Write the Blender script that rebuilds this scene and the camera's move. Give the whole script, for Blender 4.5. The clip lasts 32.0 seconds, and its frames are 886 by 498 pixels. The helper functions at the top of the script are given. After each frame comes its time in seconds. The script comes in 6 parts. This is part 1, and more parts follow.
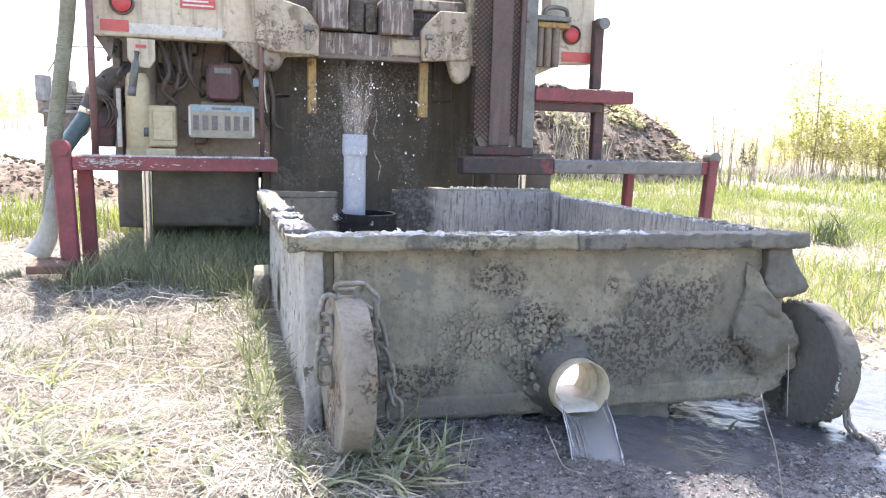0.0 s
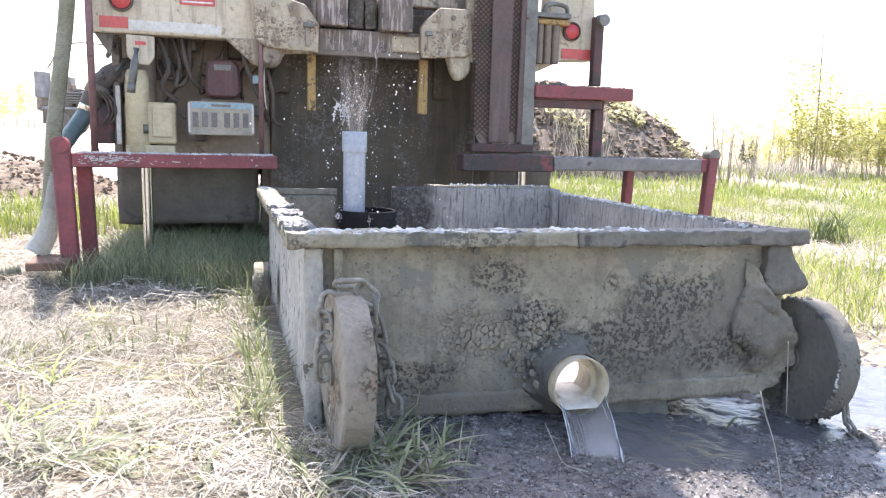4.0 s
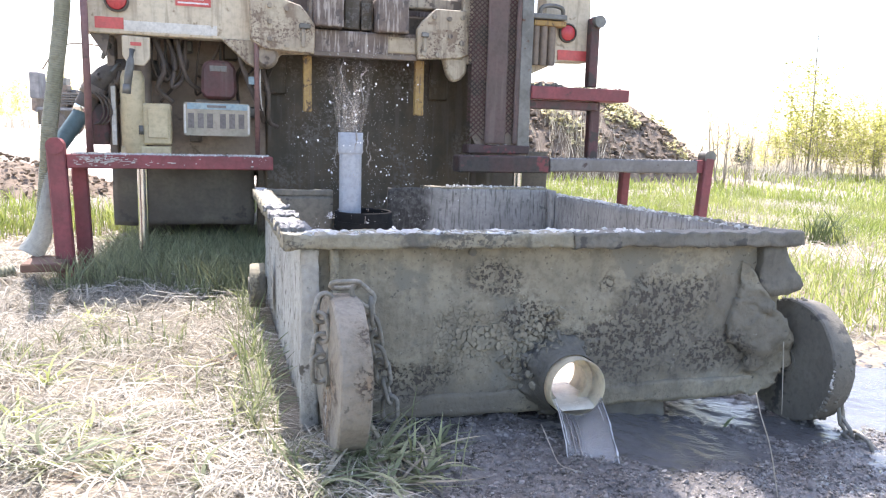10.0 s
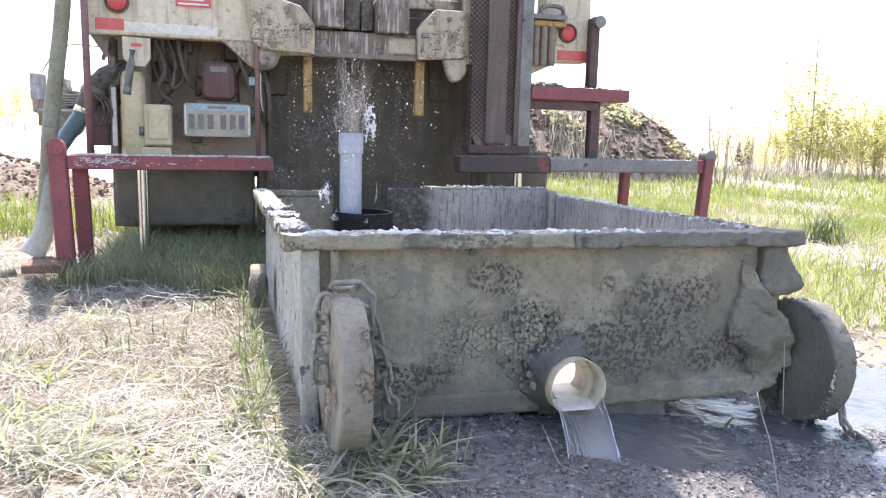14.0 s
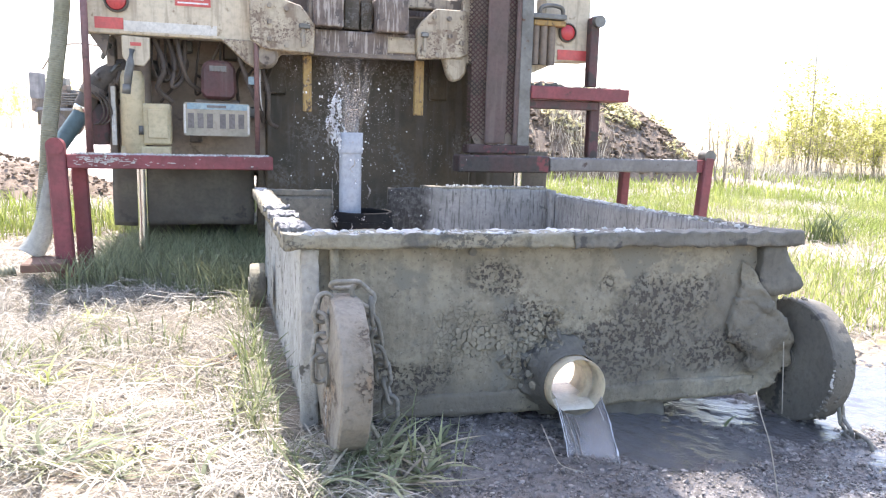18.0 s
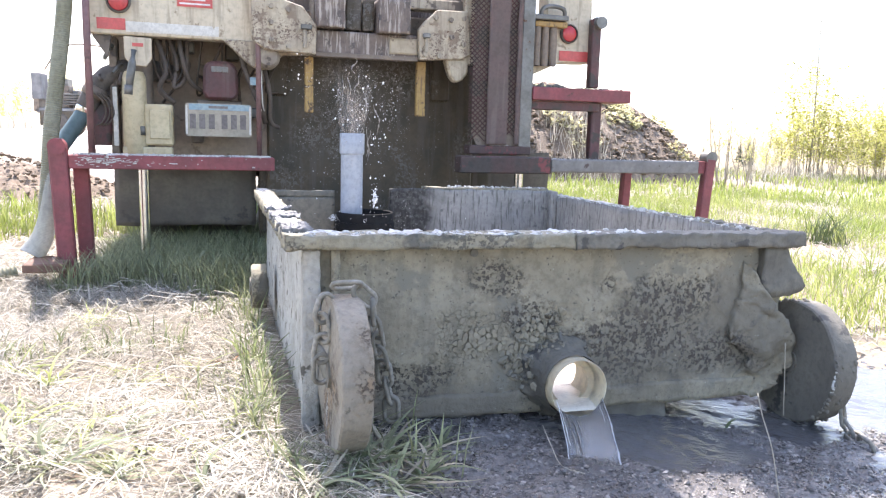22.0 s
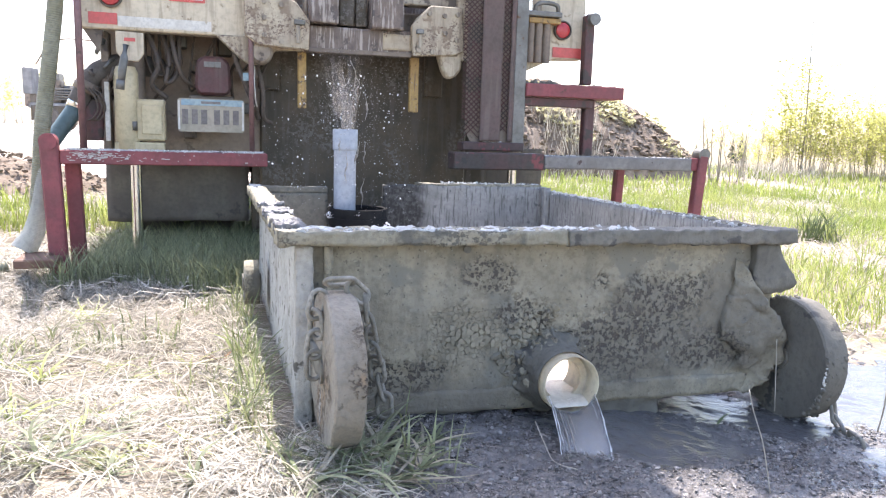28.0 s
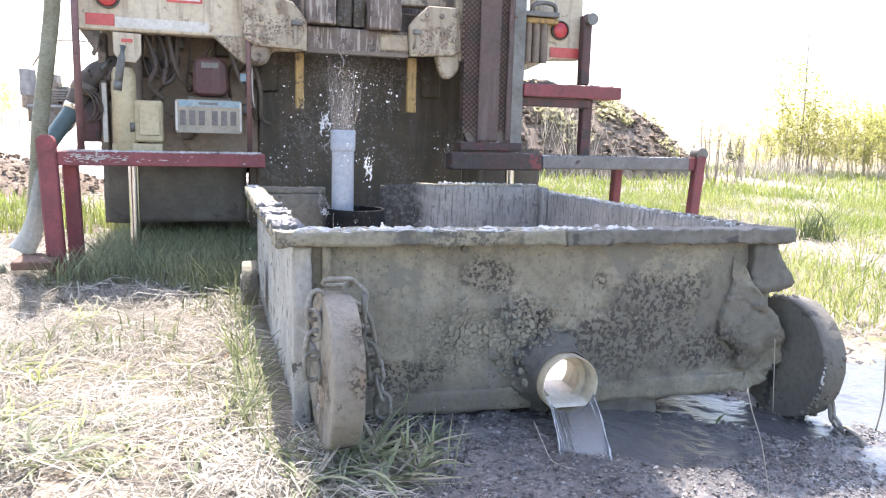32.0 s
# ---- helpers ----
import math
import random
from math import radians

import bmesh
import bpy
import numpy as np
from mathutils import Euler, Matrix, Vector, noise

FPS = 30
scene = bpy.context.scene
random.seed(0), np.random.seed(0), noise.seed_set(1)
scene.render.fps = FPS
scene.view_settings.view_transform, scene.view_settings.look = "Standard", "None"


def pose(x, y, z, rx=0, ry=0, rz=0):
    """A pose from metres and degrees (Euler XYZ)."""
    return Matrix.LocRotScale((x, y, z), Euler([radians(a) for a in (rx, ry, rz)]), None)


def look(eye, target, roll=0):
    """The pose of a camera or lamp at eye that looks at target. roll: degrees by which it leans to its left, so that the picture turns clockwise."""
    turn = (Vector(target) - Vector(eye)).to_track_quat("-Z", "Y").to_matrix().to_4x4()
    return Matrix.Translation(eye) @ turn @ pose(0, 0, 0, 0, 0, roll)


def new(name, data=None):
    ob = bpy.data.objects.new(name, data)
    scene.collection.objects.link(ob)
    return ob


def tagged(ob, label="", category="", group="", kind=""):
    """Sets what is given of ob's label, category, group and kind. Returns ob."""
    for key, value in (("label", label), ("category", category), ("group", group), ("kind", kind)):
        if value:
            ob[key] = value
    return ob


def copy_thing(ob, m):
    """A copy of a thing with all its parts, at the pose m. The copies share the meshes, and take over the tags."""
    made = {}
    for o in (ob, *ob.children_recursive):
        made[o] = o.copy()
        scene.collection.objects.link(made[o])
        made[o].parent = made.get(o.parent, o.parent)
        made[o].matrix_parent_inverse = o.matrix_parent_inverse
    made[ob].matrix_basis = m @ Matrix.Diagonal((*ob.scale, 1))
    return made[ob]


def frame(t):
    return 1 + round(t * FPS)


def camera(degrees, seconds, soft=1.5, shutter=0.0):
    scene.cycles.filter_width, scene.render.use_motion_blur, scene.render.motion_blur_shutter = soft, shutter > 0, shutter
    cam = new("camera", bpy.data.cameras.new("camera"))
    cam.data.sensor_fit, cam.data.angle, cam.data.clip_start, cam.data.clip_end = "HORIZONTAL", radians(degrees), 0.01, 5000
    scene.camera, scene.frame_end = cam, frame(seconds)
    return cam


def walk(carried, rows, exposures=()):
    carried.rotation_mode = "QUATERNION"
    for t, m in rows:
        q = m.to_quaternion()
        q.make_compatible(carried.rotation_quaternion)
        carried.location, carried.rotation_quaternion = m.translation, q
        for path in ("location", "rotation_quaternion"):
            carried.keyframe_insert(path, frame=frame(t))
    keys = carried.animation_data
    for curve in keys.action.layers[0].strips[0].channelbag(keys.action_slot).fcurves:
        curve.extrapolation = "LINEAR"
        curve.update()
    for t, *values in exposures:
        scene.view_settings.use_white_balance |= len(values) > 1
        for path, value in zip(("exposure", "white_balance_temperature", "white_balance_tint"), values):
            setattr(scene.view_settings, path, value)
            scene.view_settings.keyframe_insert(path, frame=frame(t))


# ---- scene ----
# ---- camera and its walk ----
cam = camera(60, 32.0, soft=1.2)
EYE = (0.0, 0.0, 0.70)
TURNS = (
    (0, 81.422, -1.505, 0.502), (0.5, 81.416, -1.522, 0.516), (1, 81.406, -1.541, 0.498), (1.5, 81.376, -1.553, 0.489),
    (2, 81.366, -1.553, 0.487), (2.5, 81.342, -1.529, 0.489), (3, 81.286, -1.495, 0.499), (3.5, 81.249, -1.477, 0.515),
    (5.5, 81.030, -1.743, 0.290), (6, 81.004, -1.691, 0.282), (6.5, 81.014, -1.637, 0.251), (7, 81.032, -1.596, 0.241),
    (7.5, 81.050, -1.581, 0.245), (8, 81.088, -1.579, 0.242), (8.5, 81.135, -1.571, 0.246), (9, 81.190, -1.562, 0.233),
    (9.5, 81.251, -1.557, 0.209), (10, 81.296, -1.562, 0.189), (10.5, 81.331, -1.571, 0.182), (11, 81.356, -1.571, 0.179),
    (11.5, 81.356, -1.557, 0.177), (12, 81.334, -1.535, 0.196), (12.5, 81.313, -1.523, 0.222), (13, 81.301, -1.514, 0.231),
    (13.5, 81.306, -1.491, 0.229), (14, 81.327, -1.461, 0.218), (14.5, 81.338, -1.434, 0.206), (16.5, 81.346, -1.499, 0.200),
    (17, 81.317, -1.493, 0.177), (17.5, 81.292, -1.495, 0.175), (18, 81.286, -1.508, 0.182), (18.5, 81.302, -1.515, 0.203),
    (19, 81.335, -1.528, 0.221), (19.5, 81.375, -1.560, 0.267), (20, 81.404, -1.599, 0.283), (20.5, 81.416, -1.616, 0.291),
    (21, 81.408, -1.613, 0.298), (21.5, 81.378, -1.599, 0.301), (22, 81.350, -1.576, 0.296), (22.5, 81.323, -1.556, 0.290),
    (23, 81.298, -1.557, 0.297), (23.5, 81.283, -1.577, 0.302), (24, 81.268, -1.603, 0.283), (24.5, 81.237, -1.627, 0.253),
    (25, 81.219, -1.650, 0.226), (25.5, 81.209, -1.670, 0.194), (27.5, 81.098, -1.743, -0.124), (28, 81.087, -1.744, -0.197),
    (28.5, 81.072, -1.747, -0.261), (29, 81.066, -1.746, -0.313), (29.5, 81.072, -1.727, -0.333), (30, 81.094, -1.696, -0.343),
    (30.5, 81.106, -1.662, -0.341), (31, 81.116, -1.633, -0.354), (31.5, 81.118, -1.610, -0.356), (32, 81.114, -1.596, -0.358),
)
walk(cam, [(t, pose(*EYE, rx, ry, rz)) for t, rx, ry, rz in TURNS], exposures=[(t, s + 0.04, 6800, 17) for t, s in
     ((0, 2.05), (1, 1.94), (2, 1.98), (3, 1.99), (6, 1.91), (7, 1.87), (8, 2.00), (9, 2.01), (10, 1.96), (11, 2.03), (12, 2.01), (13, 1.88), (14, 1.93), (17, 2.09),
      (18, 2.10), (19, 1.98), (20, 2.07), (21, 2.03), (22, 2.10), (23, 2.17), (24, 1.96), (25, 1.99), (28, 2.04), (29, 2.01), (30, 1.92), (31, 1.95), (32, 2.07))])

# ---- light: clear sky, high sun behind the truck ----
SUN_EL, SUN_AZ = 62.0, -15.0      # degrees; azimuth from +Y, negative to the left
world = bpy.data.worlds.new("sky")
scene.world = world
world.use_nodes = True
wn = world.node_tree
sky = wn.nodes.new("ShaderNodeTexSky")
sky.sky_type, sky.sun_disc = "NISHITA", False
sky.sun_elevation, sky.sun_rotation = radians(SUN_EL), radians(SUN_AZ)
sky.air_density, sky.dust_density, sky.ozone_density = 1.0, 1.5, 0.6
wn.links.new(sky.outputs[0], wn.nodes["Background"].inputs[0])
wn.nodes["Background"].inputs[1].default_value = 0.15
sun_data = bpy.data.lights.new("sun", "SUN")
sun_data.energy, sun_data.angle, sun_data.color = 3.1, radians(0.5), (1.0, 0.975, 0.94)
sun = new("sun", sun_data)
sx = math.sin(radians(SUN_AZ)) * math.cos(radians(SUN_EL))
sy = math.cos(radians(SUN_AZ)) * math.cos(radians(SUN_EL))
sz = math.sin(radians(SUN_EL))
sun.matrix_world = look((sx * 30, sy * 30, sz * 30), (0, 0, 0))

# ---- materials ----


def surf(name, base, other, scale=6.0, rough=0.7, metal=0.0, bump=0.3, fine=70.0, spots=None, island=0.0,
         thing=0.0, cracks=None, streaks=None, spec=0.5, trans=0.0, dist=0.004, wet=None, specks=None, zones=None, crack_zones=None, darkened=None):
    """A two-scale surface: broad patches of base and other, fine grain, optional spots (colour, scale, share), cracks, streaks."""
    m = bpy.data.materials.new(name)
    m.use_nodes = True
    nt = m.node_tree
    nd, ln = nt.nodes, nt.links
    b = nd["Principled BSDF"]
    tc = nd.new("ShaderNodeTexCoord")
    co = tc.outputs["Object"]

    def noi(sc, det=4.0, vec=None, ro=0.6):
        n = nd.new("ShaderNodeTexNoise")
        n.inputs["Scale"].default_value, n.inputs["Detail"].default_value = sc, det
        n.inputs["Roughness"].default_value = ro
        ln.new(vec or co, n.inputs["Vector"])
        return n.outputs["Fac"]

    def step(val, lo, hi):
        r = nd.new("ShaderNodeMapRange")
        r.interpolation_type = "SMOOTHSTEP"
        r.inputs["From Min"].default_value, r.inputs["From Max"].default_value = lo, hi
        ln.new(val, r.inputs["Value"])
        return r.outputs["Result"]

    def mix(fac, a, c):
        x = nd.new("ShaderNodeMix")
        x.data_type = "RGBA"
        if isinstance(fac, float):
            x.inputs[0].default_value = fac
        else:
            ln.new(fac, x.inputs[0])
        for s, v in ((6, a), (7, c)):
            if isinstance(v, tuple):
                x.inputs[s].default_value = (*v, 1)
            else:
                ln.new(v, x.inputs[s])
        return x.outputs[2]

    def times(a, c):
        x = nd.new("ShaderNodeMath")
        x.operation = "MULTIPLY"
        for s, v in ((0, a), (1, c)):
            if isinstance(v, float):
                x.inputs[s].default_value = v
            else:
                ln.new(v, x.inputs[s])
        return x.outputs[0]

    def area(ellipses):
        """1 inside any of the ellipses (x, z, half width, half height), with a ragged edge."""
        out = None
        rag = nd.new("ShaderNodeTexNoise")
        rag.inputs["Scale"].default_value, rag.inputs["Detail"].default_value = 14.0, 4.0
        ln.new(co, rag.inputs["Vector"])
        for cx, cz, hx, hz in ellipses:
            mp = nd.new("ShaderNodeMapping")
            mp.inputs["Location"].default_value = (-cx / hx, 0, -cz / hz)
            mp.inputs["Scale"].default_value = (1 / hx, 0, 1 / hz)
            ln.new(co, mp.inputs["Vector"])
            le = nd.new("ShaderNodeVectorMath")
            le.operation = "LENGTH"
            ln.new(mp.outputs[0], le.inputs[0])
            ad = nd.new("ShaderNodeMath")
            ad.operation = "MULTIPLY_ADD"
            ln.new(rag.outputs["Fac"], ad.inputs[0])
            ad.inputs[1].default_value = 1.6
            ln.new(le.outputs["Value"], ad.inputs[2])
            one = step(ad.outputs[0], 1.95, 1.35)
            if out is None:
                out = one
            else:
                mx = nd.new("ShaderNodeMath")
                mx.operation = "MAXIMUM"
                ln.new(out, mx.inputs[0])
                ln.new(one, mx.inputs[1])
                out = mx.outputs[0]
        return out

    col = mix(step(noi(scale), 0.36, 0.64), base, other)
    if darkened:
        col = mix(times(area(darkened[1]), darkened[2] if len(darkened) > 2 else 0.55), col, darkened[0])
    grain = noi(fine, 3.0)
    col = mix(times(step(grain, 0.40, 0.70), 0.45), col, tuple(0.55 * v for v in base))
    if streaks:
        mp = nd.new("ShaderNodeMapping")
        mp.inputs["Scale"].default_value = (1, 1, 0.09)
        ln.new(co, mp.inputs["Vector"])
        col = mix(times(step(noi(streaks[1], 3.0, mp.outputs[0]), 0.5, 0.66), streaks[2]), col, streaks[0])
    if spots:
        for k in range(0, len(spots), 3):
            col = mix(step(noi(spots[k + 1], 5.0), 1.0 - spots[k + 2], 1.06 - spots[k + 2]), col, spots[k])
    if specks:
        where = area(zones) if zones else step(noi(specks[2], 2.0), 0.47, 0.60)
        flake = times(step(noi(specks[1], 4.0, None, 0.7), 0.50, 0.56), where)
        col = mix(flake, col, specks[0])
    height = grain
    if specks:
        pit = nd.new("ShaderNodeMath")
        pit.operation = "MULTIPLY_ADD"
        ln.new(flake, pit.inputs[0])
        pit.inputs[1].default_value = -0.7
        ln.new(grain, pit.inputs[2])
        height = pit.outputs[0]
    if cracks:
        v = nd.new("ShaderNodeTexVoronoi")
        v.feature = "DISTANCE_TO_EDGE"
        v.inputs["Scale"].default_value = cracks[0]
        n2 = nd.new("ShaderNodeTexNoise")
        n2.inputs["Scale"].default_value = cracks[0] * 0.7
        ln.new(co, n2.inputs["Vector"])
        mv = nd.new("ShaderNodeMix")
        mv.data_type = "VECTOR"
        mv.inputs[0].default_value = 0.02
        ln.new(co, mv.inputs[4])
        ln.new(n2.outputs["Color"], mv.inputs[5])
        ln.new(mv.outputs[1], v.inputs["Vector"])
        edge = step(v.outputs["Distance"], 0.045, 0.0)
        mask = times(edge, area(crack_zones) if crack_zones else step(noi(cracks[1], 2.0), 0.54, 0.60))
        col = mix(times(mask, 0.42), col, tuple(0.3 * q for q in base))
        sub = nd.new("ShaderNodeMath")
        sub.operation = "SUBTRACT"
        ln.new(height, sub.inputs[0])
        ln.new(mask, sub.inputs[1])
        height = sub.outputs[0]
    if island or thing:
        src = nd.new("ShaderNodeNewGeometry").outputs["Random Per Island"] if island else nd.new("ShaderNodeObjectInfo").outputs["Random"]
        hs = nd.new("ShaderNodeHueSaturation")
        r = nd.new("ShaderNodeMapRange")
        amp = island or thing
        r.inputs["To Min"].default_value, r.inputs["To Max"].default_value = 1 - amp, 1 + amp
        ln.new(src, r.inputs["Value"])
        ln.new(r.outputs[0], hs.inputs["Value"])
        ln.new(col, hs.inputs["Color"])
        col = hs.outputs[0]
    ln.new(col, b.inputs["Base Color"])
    b.inputs["Metallic"].default_value = metal
    b.inputs["Specular IOR Level"].default_value = spec
    rr = nd.new("ShaderNodeMapRange")
    rr.inputs["To Min"].default_value, rr.inputs["To Max"].default_value = max(0.02, rough - 0.12), min(1.0, rough + 0.12)
    ln.new(noi(scale * 2.3), rr.inputs["Value"])
    rough_out = rr.outputs[0]
    if wet:
        wm = step(noi(wet[0], 3.0), 1.0 - wet[1], 1.05 - wet[1])
        rm = nd.new("ShaderNodeMix")
        ln.new(wm, rm.inputs[0])
        ln.new(rough_out, rm.inputs[2])
        rm.inputs[3].default_value = 0.08
        rough_out = rm.outputs[0]
    ln.new(rough_out, b.inputs["Roughness"])
    if bump:
        bp = nd.new("ShaderNodeBump")
        bp.inputs["Strength"].default_value, bp.inputs["Distance"].default_value = bump, dist
        ln.new(height, bp.inputs["Height"])
        ln.new(bp.outputs[0], b.inputs["Normal"])
    if trans:
        tl = nd.new("ShaderNodeBsdfTranslucent")
        ln.new(col, tl.inputs["Color"])
        ms = nd.new("ShaderNodeMixShader")
        ms.inputs[0].default_value = trans
        ln.new(b.outputs[0], ms.inputs[1])
        ln.new(tl.outputs[0], ms.inputs[2])
        ln.new(ms.outputs[0], nd["Material Output"].inputs[0])
    return m


RUST = (0.10, 0.045, 0.02)
M_CREAM = surf("cream_paint", (0.60, 0.52, 0.385), (0.52, 0.44, 0.32), 4, 0.5, 0, 0.15, 40, spots=((0.27, 0.205, 0.135), 11, 0.40, (0.12, 0.075, 0.05), 23, 0.335, RUST, 60, 0.335), streaks=((0.26, 0.20, 0.135), 30, 0.55))
M_CREAM_MUDDY = surf("muddy_cream_paint", (0.47, 0.40, 0.29), (0.375, 0.31, 0.225), 5, 0.6, 0, 0.3, 45, spots=((0.22, 0.165, 0.115), 9, 0.43, (0.11, 0.075, 0.052), 21, 0.36, RUST, 55, 0.33), streaks=((0.19, 0.145, 0.10), 26, 0.7), specks=((0.15, 0.105, 0.075), 72, 6))
M_CREAM_CLEAN = surf("pale_cream_enamel", (0.57, 0.48, 0.30), (0.47, 0.385, 0.235), 5, 0.45, 0, 0.1, 50, spots=((0.30, 0.24, 0.15), 9, 0.34, RUST, 40, 0.30))
M_CREAM_DIRTY = surf("grimy_cream_paint", (0.36, 0.31, 0.235), (0.20, 0.16, 0.125), 7, 0.65, 0, 0.4, 50, spots=((0.09, 0.07, 0.055), 14, 0.45), streaks=((0.12, 0.095, 0.075), 40, 0.85))
M_YELLOW = surf("worn_yellow_paint", (0.42, 0.27, 0.09), (0.34, 0.215, 0.085), 12, 0.6, 0, 0.3, 60, spots=((0.10, 0.065, 0.04), 16, 0.42, (0.07, 0.045, 0.03), 48, 0.40), streaks=((0.14, 0.095, 0.06), 60, 0.8))
M_RED = surf("worn_red_paint", (0.255, 0.062, 0.068), (0.18, 0.054, 0.056), 7, 0.6, 0, 0.2, 60, spots=((0.10, 0.045, 0.04), 9, 0.38, (0.34, 0.20, 0.19), 85, 0.31))
M_MAROON = surf("oxblood_paint", (0.118, 0.047, 0.046), (0.085, 0.047, 0.043), 8, 0.65, 0, 0.3, 60, spots=((0.06, 0.045, 0.038), 12, 0.46), streaks=((0.16, 0.12, 0.10), 30, 0.3))
M_POST = surf("faded_mauve_paint", (0.215, 0.115, 0.112), (0.165, 0.10, 0.095), 8, 0.6, 0, 0.3, 60, spots=((0.10, 0.07, 0.062), 14, 0.38))
# red paint darkened to hold the shade under the guard
M_SHADED_RED = surf("shade_darkened_red_paint", (0.085, 0.048, 0.043), (0.060, 0.050, 0.043), 7, 0.7, 0, 0.4, 55, spots=((0.20, 0.055, 0.055), 6, 0.40, (0.045, 0.04, 0.035), 13, 0.40))
M_GUARD = surf("dusty_oxblood_plate", (0.125, 0.082, 0.073), (0.105, 0.078, 0.067), 6, 0.75, 0, 0.3, 60, spots=((0.085, 0.062, 0.053), 5, 0.42, (0.15, 0.06, 0.058), 7, 0.33), streaks=((0.17, 0.135, 0.115), 26, 0.4))
M_BEAM = surf("scraped_grey_and_red_paint", (0.23, 0.215, 0.20), (0.17, 0.155, 0.145), 9, 0.55, 0.15, 0.3, 60, spots=((0.22, 0.085, 0.082), 5, 0.42, (0.085, 0.06, 0.055), 17, 0.37))
M_GREASE = surf("greasy_dark_steel", (0.215, 0.168, 0.128), (0.150, 0.118, 0.092), 6, 0.6, 0.1, 0.4, 50, spots=((0.075, 0.06, 0.048), 9, 0.42))
M_STEEL = surf("bare_grey_steel", (0.20, 0.195, 0.18), (0.13, 0.125, 0.11), 9, 0.5, 0.4, 0.3, 60, spots=(RUST, 14, 0.36))
M_CHROME = surf("chrome_rod", (0.75, 0.75, 0.75), (0.6, 0.6, 0.6), 6, 0.18, 1.0, 0.03, 80)
M_RUBBER = surf("black_rubber", (0.090, 0.076, 0.064), (0.12, 0.102, 0.085), 8, 0.75, 0, 0.2, 60, spots=((0.10, 0.09, 0.075), 12, 0.35))
M_FLAP = surf("muddy_rubber", (0.165, 0.145, 0.115), (0.11, 0.095, 0.078), 6, 0.85, 0, 0.3, 50, spots=((0.08, 0.07, 0.06), 8, 0.38), streaks=((0.12, 0.10, 0.08), 10, 0.6))
M_MUD = surf("dried_grey_mud", (0.25, 0.226, 0.163), (0.315, 0.282, 0.205), 3.5, 0.85, 0, 0.8, 60, spots=((0.145, 0.135, 0.11), 5, 0.44, (0.40, 0.39, 0.34), 9, 0.30), cracks=(130, 5.0), dist=0.006, specks=((0.14, 0.128, 0.103), 85, 3.6))
M_FRONT = surf("front_plate_mud", (0.232, 0.203, 0.145), (0.312, 0.277, 0.203), 5.5, 0.85, 0, 0.8, 60, spots=((0.20, 0.185, 0.145), 6, 0.42, (0.15, 0.135, 0.11), 17, 0.33, (0.16, 0.09, 0.05), 13, 0.27, (0.115, 0.103, 0.083), 95, 0.385, (0.34, 0.32, 0.26), 70, 0.33),
               cracks=(85, 5.0), dist=0.006, streaks=((0.15, 0.135, 0.105), 16, 0.4), specks=((0.085, 0.072, 0.058), 88, 3.6), zones=((0.985, -0.185, 0.15, 0.075), (0.90, -0.29, 0.27, 0.11), (0.50, -0.12, 0.09, 0.06), (0.60, -0.215, 0.08, 0.06), (0.80, -0.14, 0.03, 0.03), (0.27, -0.36, 0.16, 0.05), (1.12, -0.33, 0.14, 0.07)),
               crack_zones=((0.45, -0.265, 0.13, 0.075), (0.60, -0.27, 0.06, 0.08), (0.37, -0.33, 0.07, 0.05)), darkened=((0.118, 0.104, 0.086), ((1.0, -0.31, 0.36, 0.12), (0.95, -0.2, 0.14, 0.07), (1.20, -0.26, 0.14, 0.17), (0.3, -0.42, 0.4, 0.06))))
M_FLAKE = surf("pale_mud_flakes", (0.275, 0.245, 0.18), (0.225, 0.20, 0.148), 12, 0.9, 0, 0.6, 90, island=0.14)
M_CRUST = surf("blue_grey_wet_crust", (0.115, 0.115, 0.118), (0.17, 0.168, 0.165), 25, 0.5, 0, 0.8, 80, spots=((0.30, 0.29, 0.27), 30, 0.36), dist=0.006)
M_DRIP = surf("mud_dripped_steel", (0.175, 0.135, 0.112), (0.12, 0.092, 0.078), 8, 0.7, 0, 0.5, 60, spots=((0.09, 0.075, 0.065), 16, 0.40), streaks=((0.42, 0.37, 0.32), 75, 0.75))
M_WEED = surf("pale_weed_leaves", (0.62, 0.58, 0.36), (0.50, 0.48, 0.26), 2, 0.6, 0, 0, 60, island=0.4, trans=0.45)
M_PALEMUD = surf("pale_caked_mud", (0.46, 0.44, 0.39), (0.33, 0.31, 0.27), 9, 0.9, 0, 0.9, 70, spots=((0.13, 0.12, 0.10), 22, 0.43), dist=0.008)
M_DARKMUD = surf("damp_dark_mud", (0.13, 0.12, 0.098), (0.175, 0.16, 0.128), 7, 0.75, 0, 0.6, 55, spots=((0.07, 0.066, 0.058), 14, 0.4), dist=0.006)
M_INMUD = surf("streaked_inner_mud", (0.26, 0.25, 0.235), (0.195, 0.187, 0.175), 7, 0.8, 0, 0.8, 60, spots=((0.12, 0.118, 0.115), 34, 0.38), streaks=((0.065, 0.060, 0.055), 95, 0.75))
# near-black ellipse by the casing paints the dark opening onto the plate
M_BACKMUD = surf("back_mud_with_black_end", (0.26, 0.25, 0.235), (0.195, 0.187, 0.175), 7, 0.8, 0, 0.8, 60, spots=((0.12, 0.118, 0.115), 34, 0.38), streaks=((0.065, 0.060, 0.055), 95, 0.75), darkened=((0.014, 0.012, 0.010), ((0.62, -0.2, 0.15, 0.6),), 0.95))
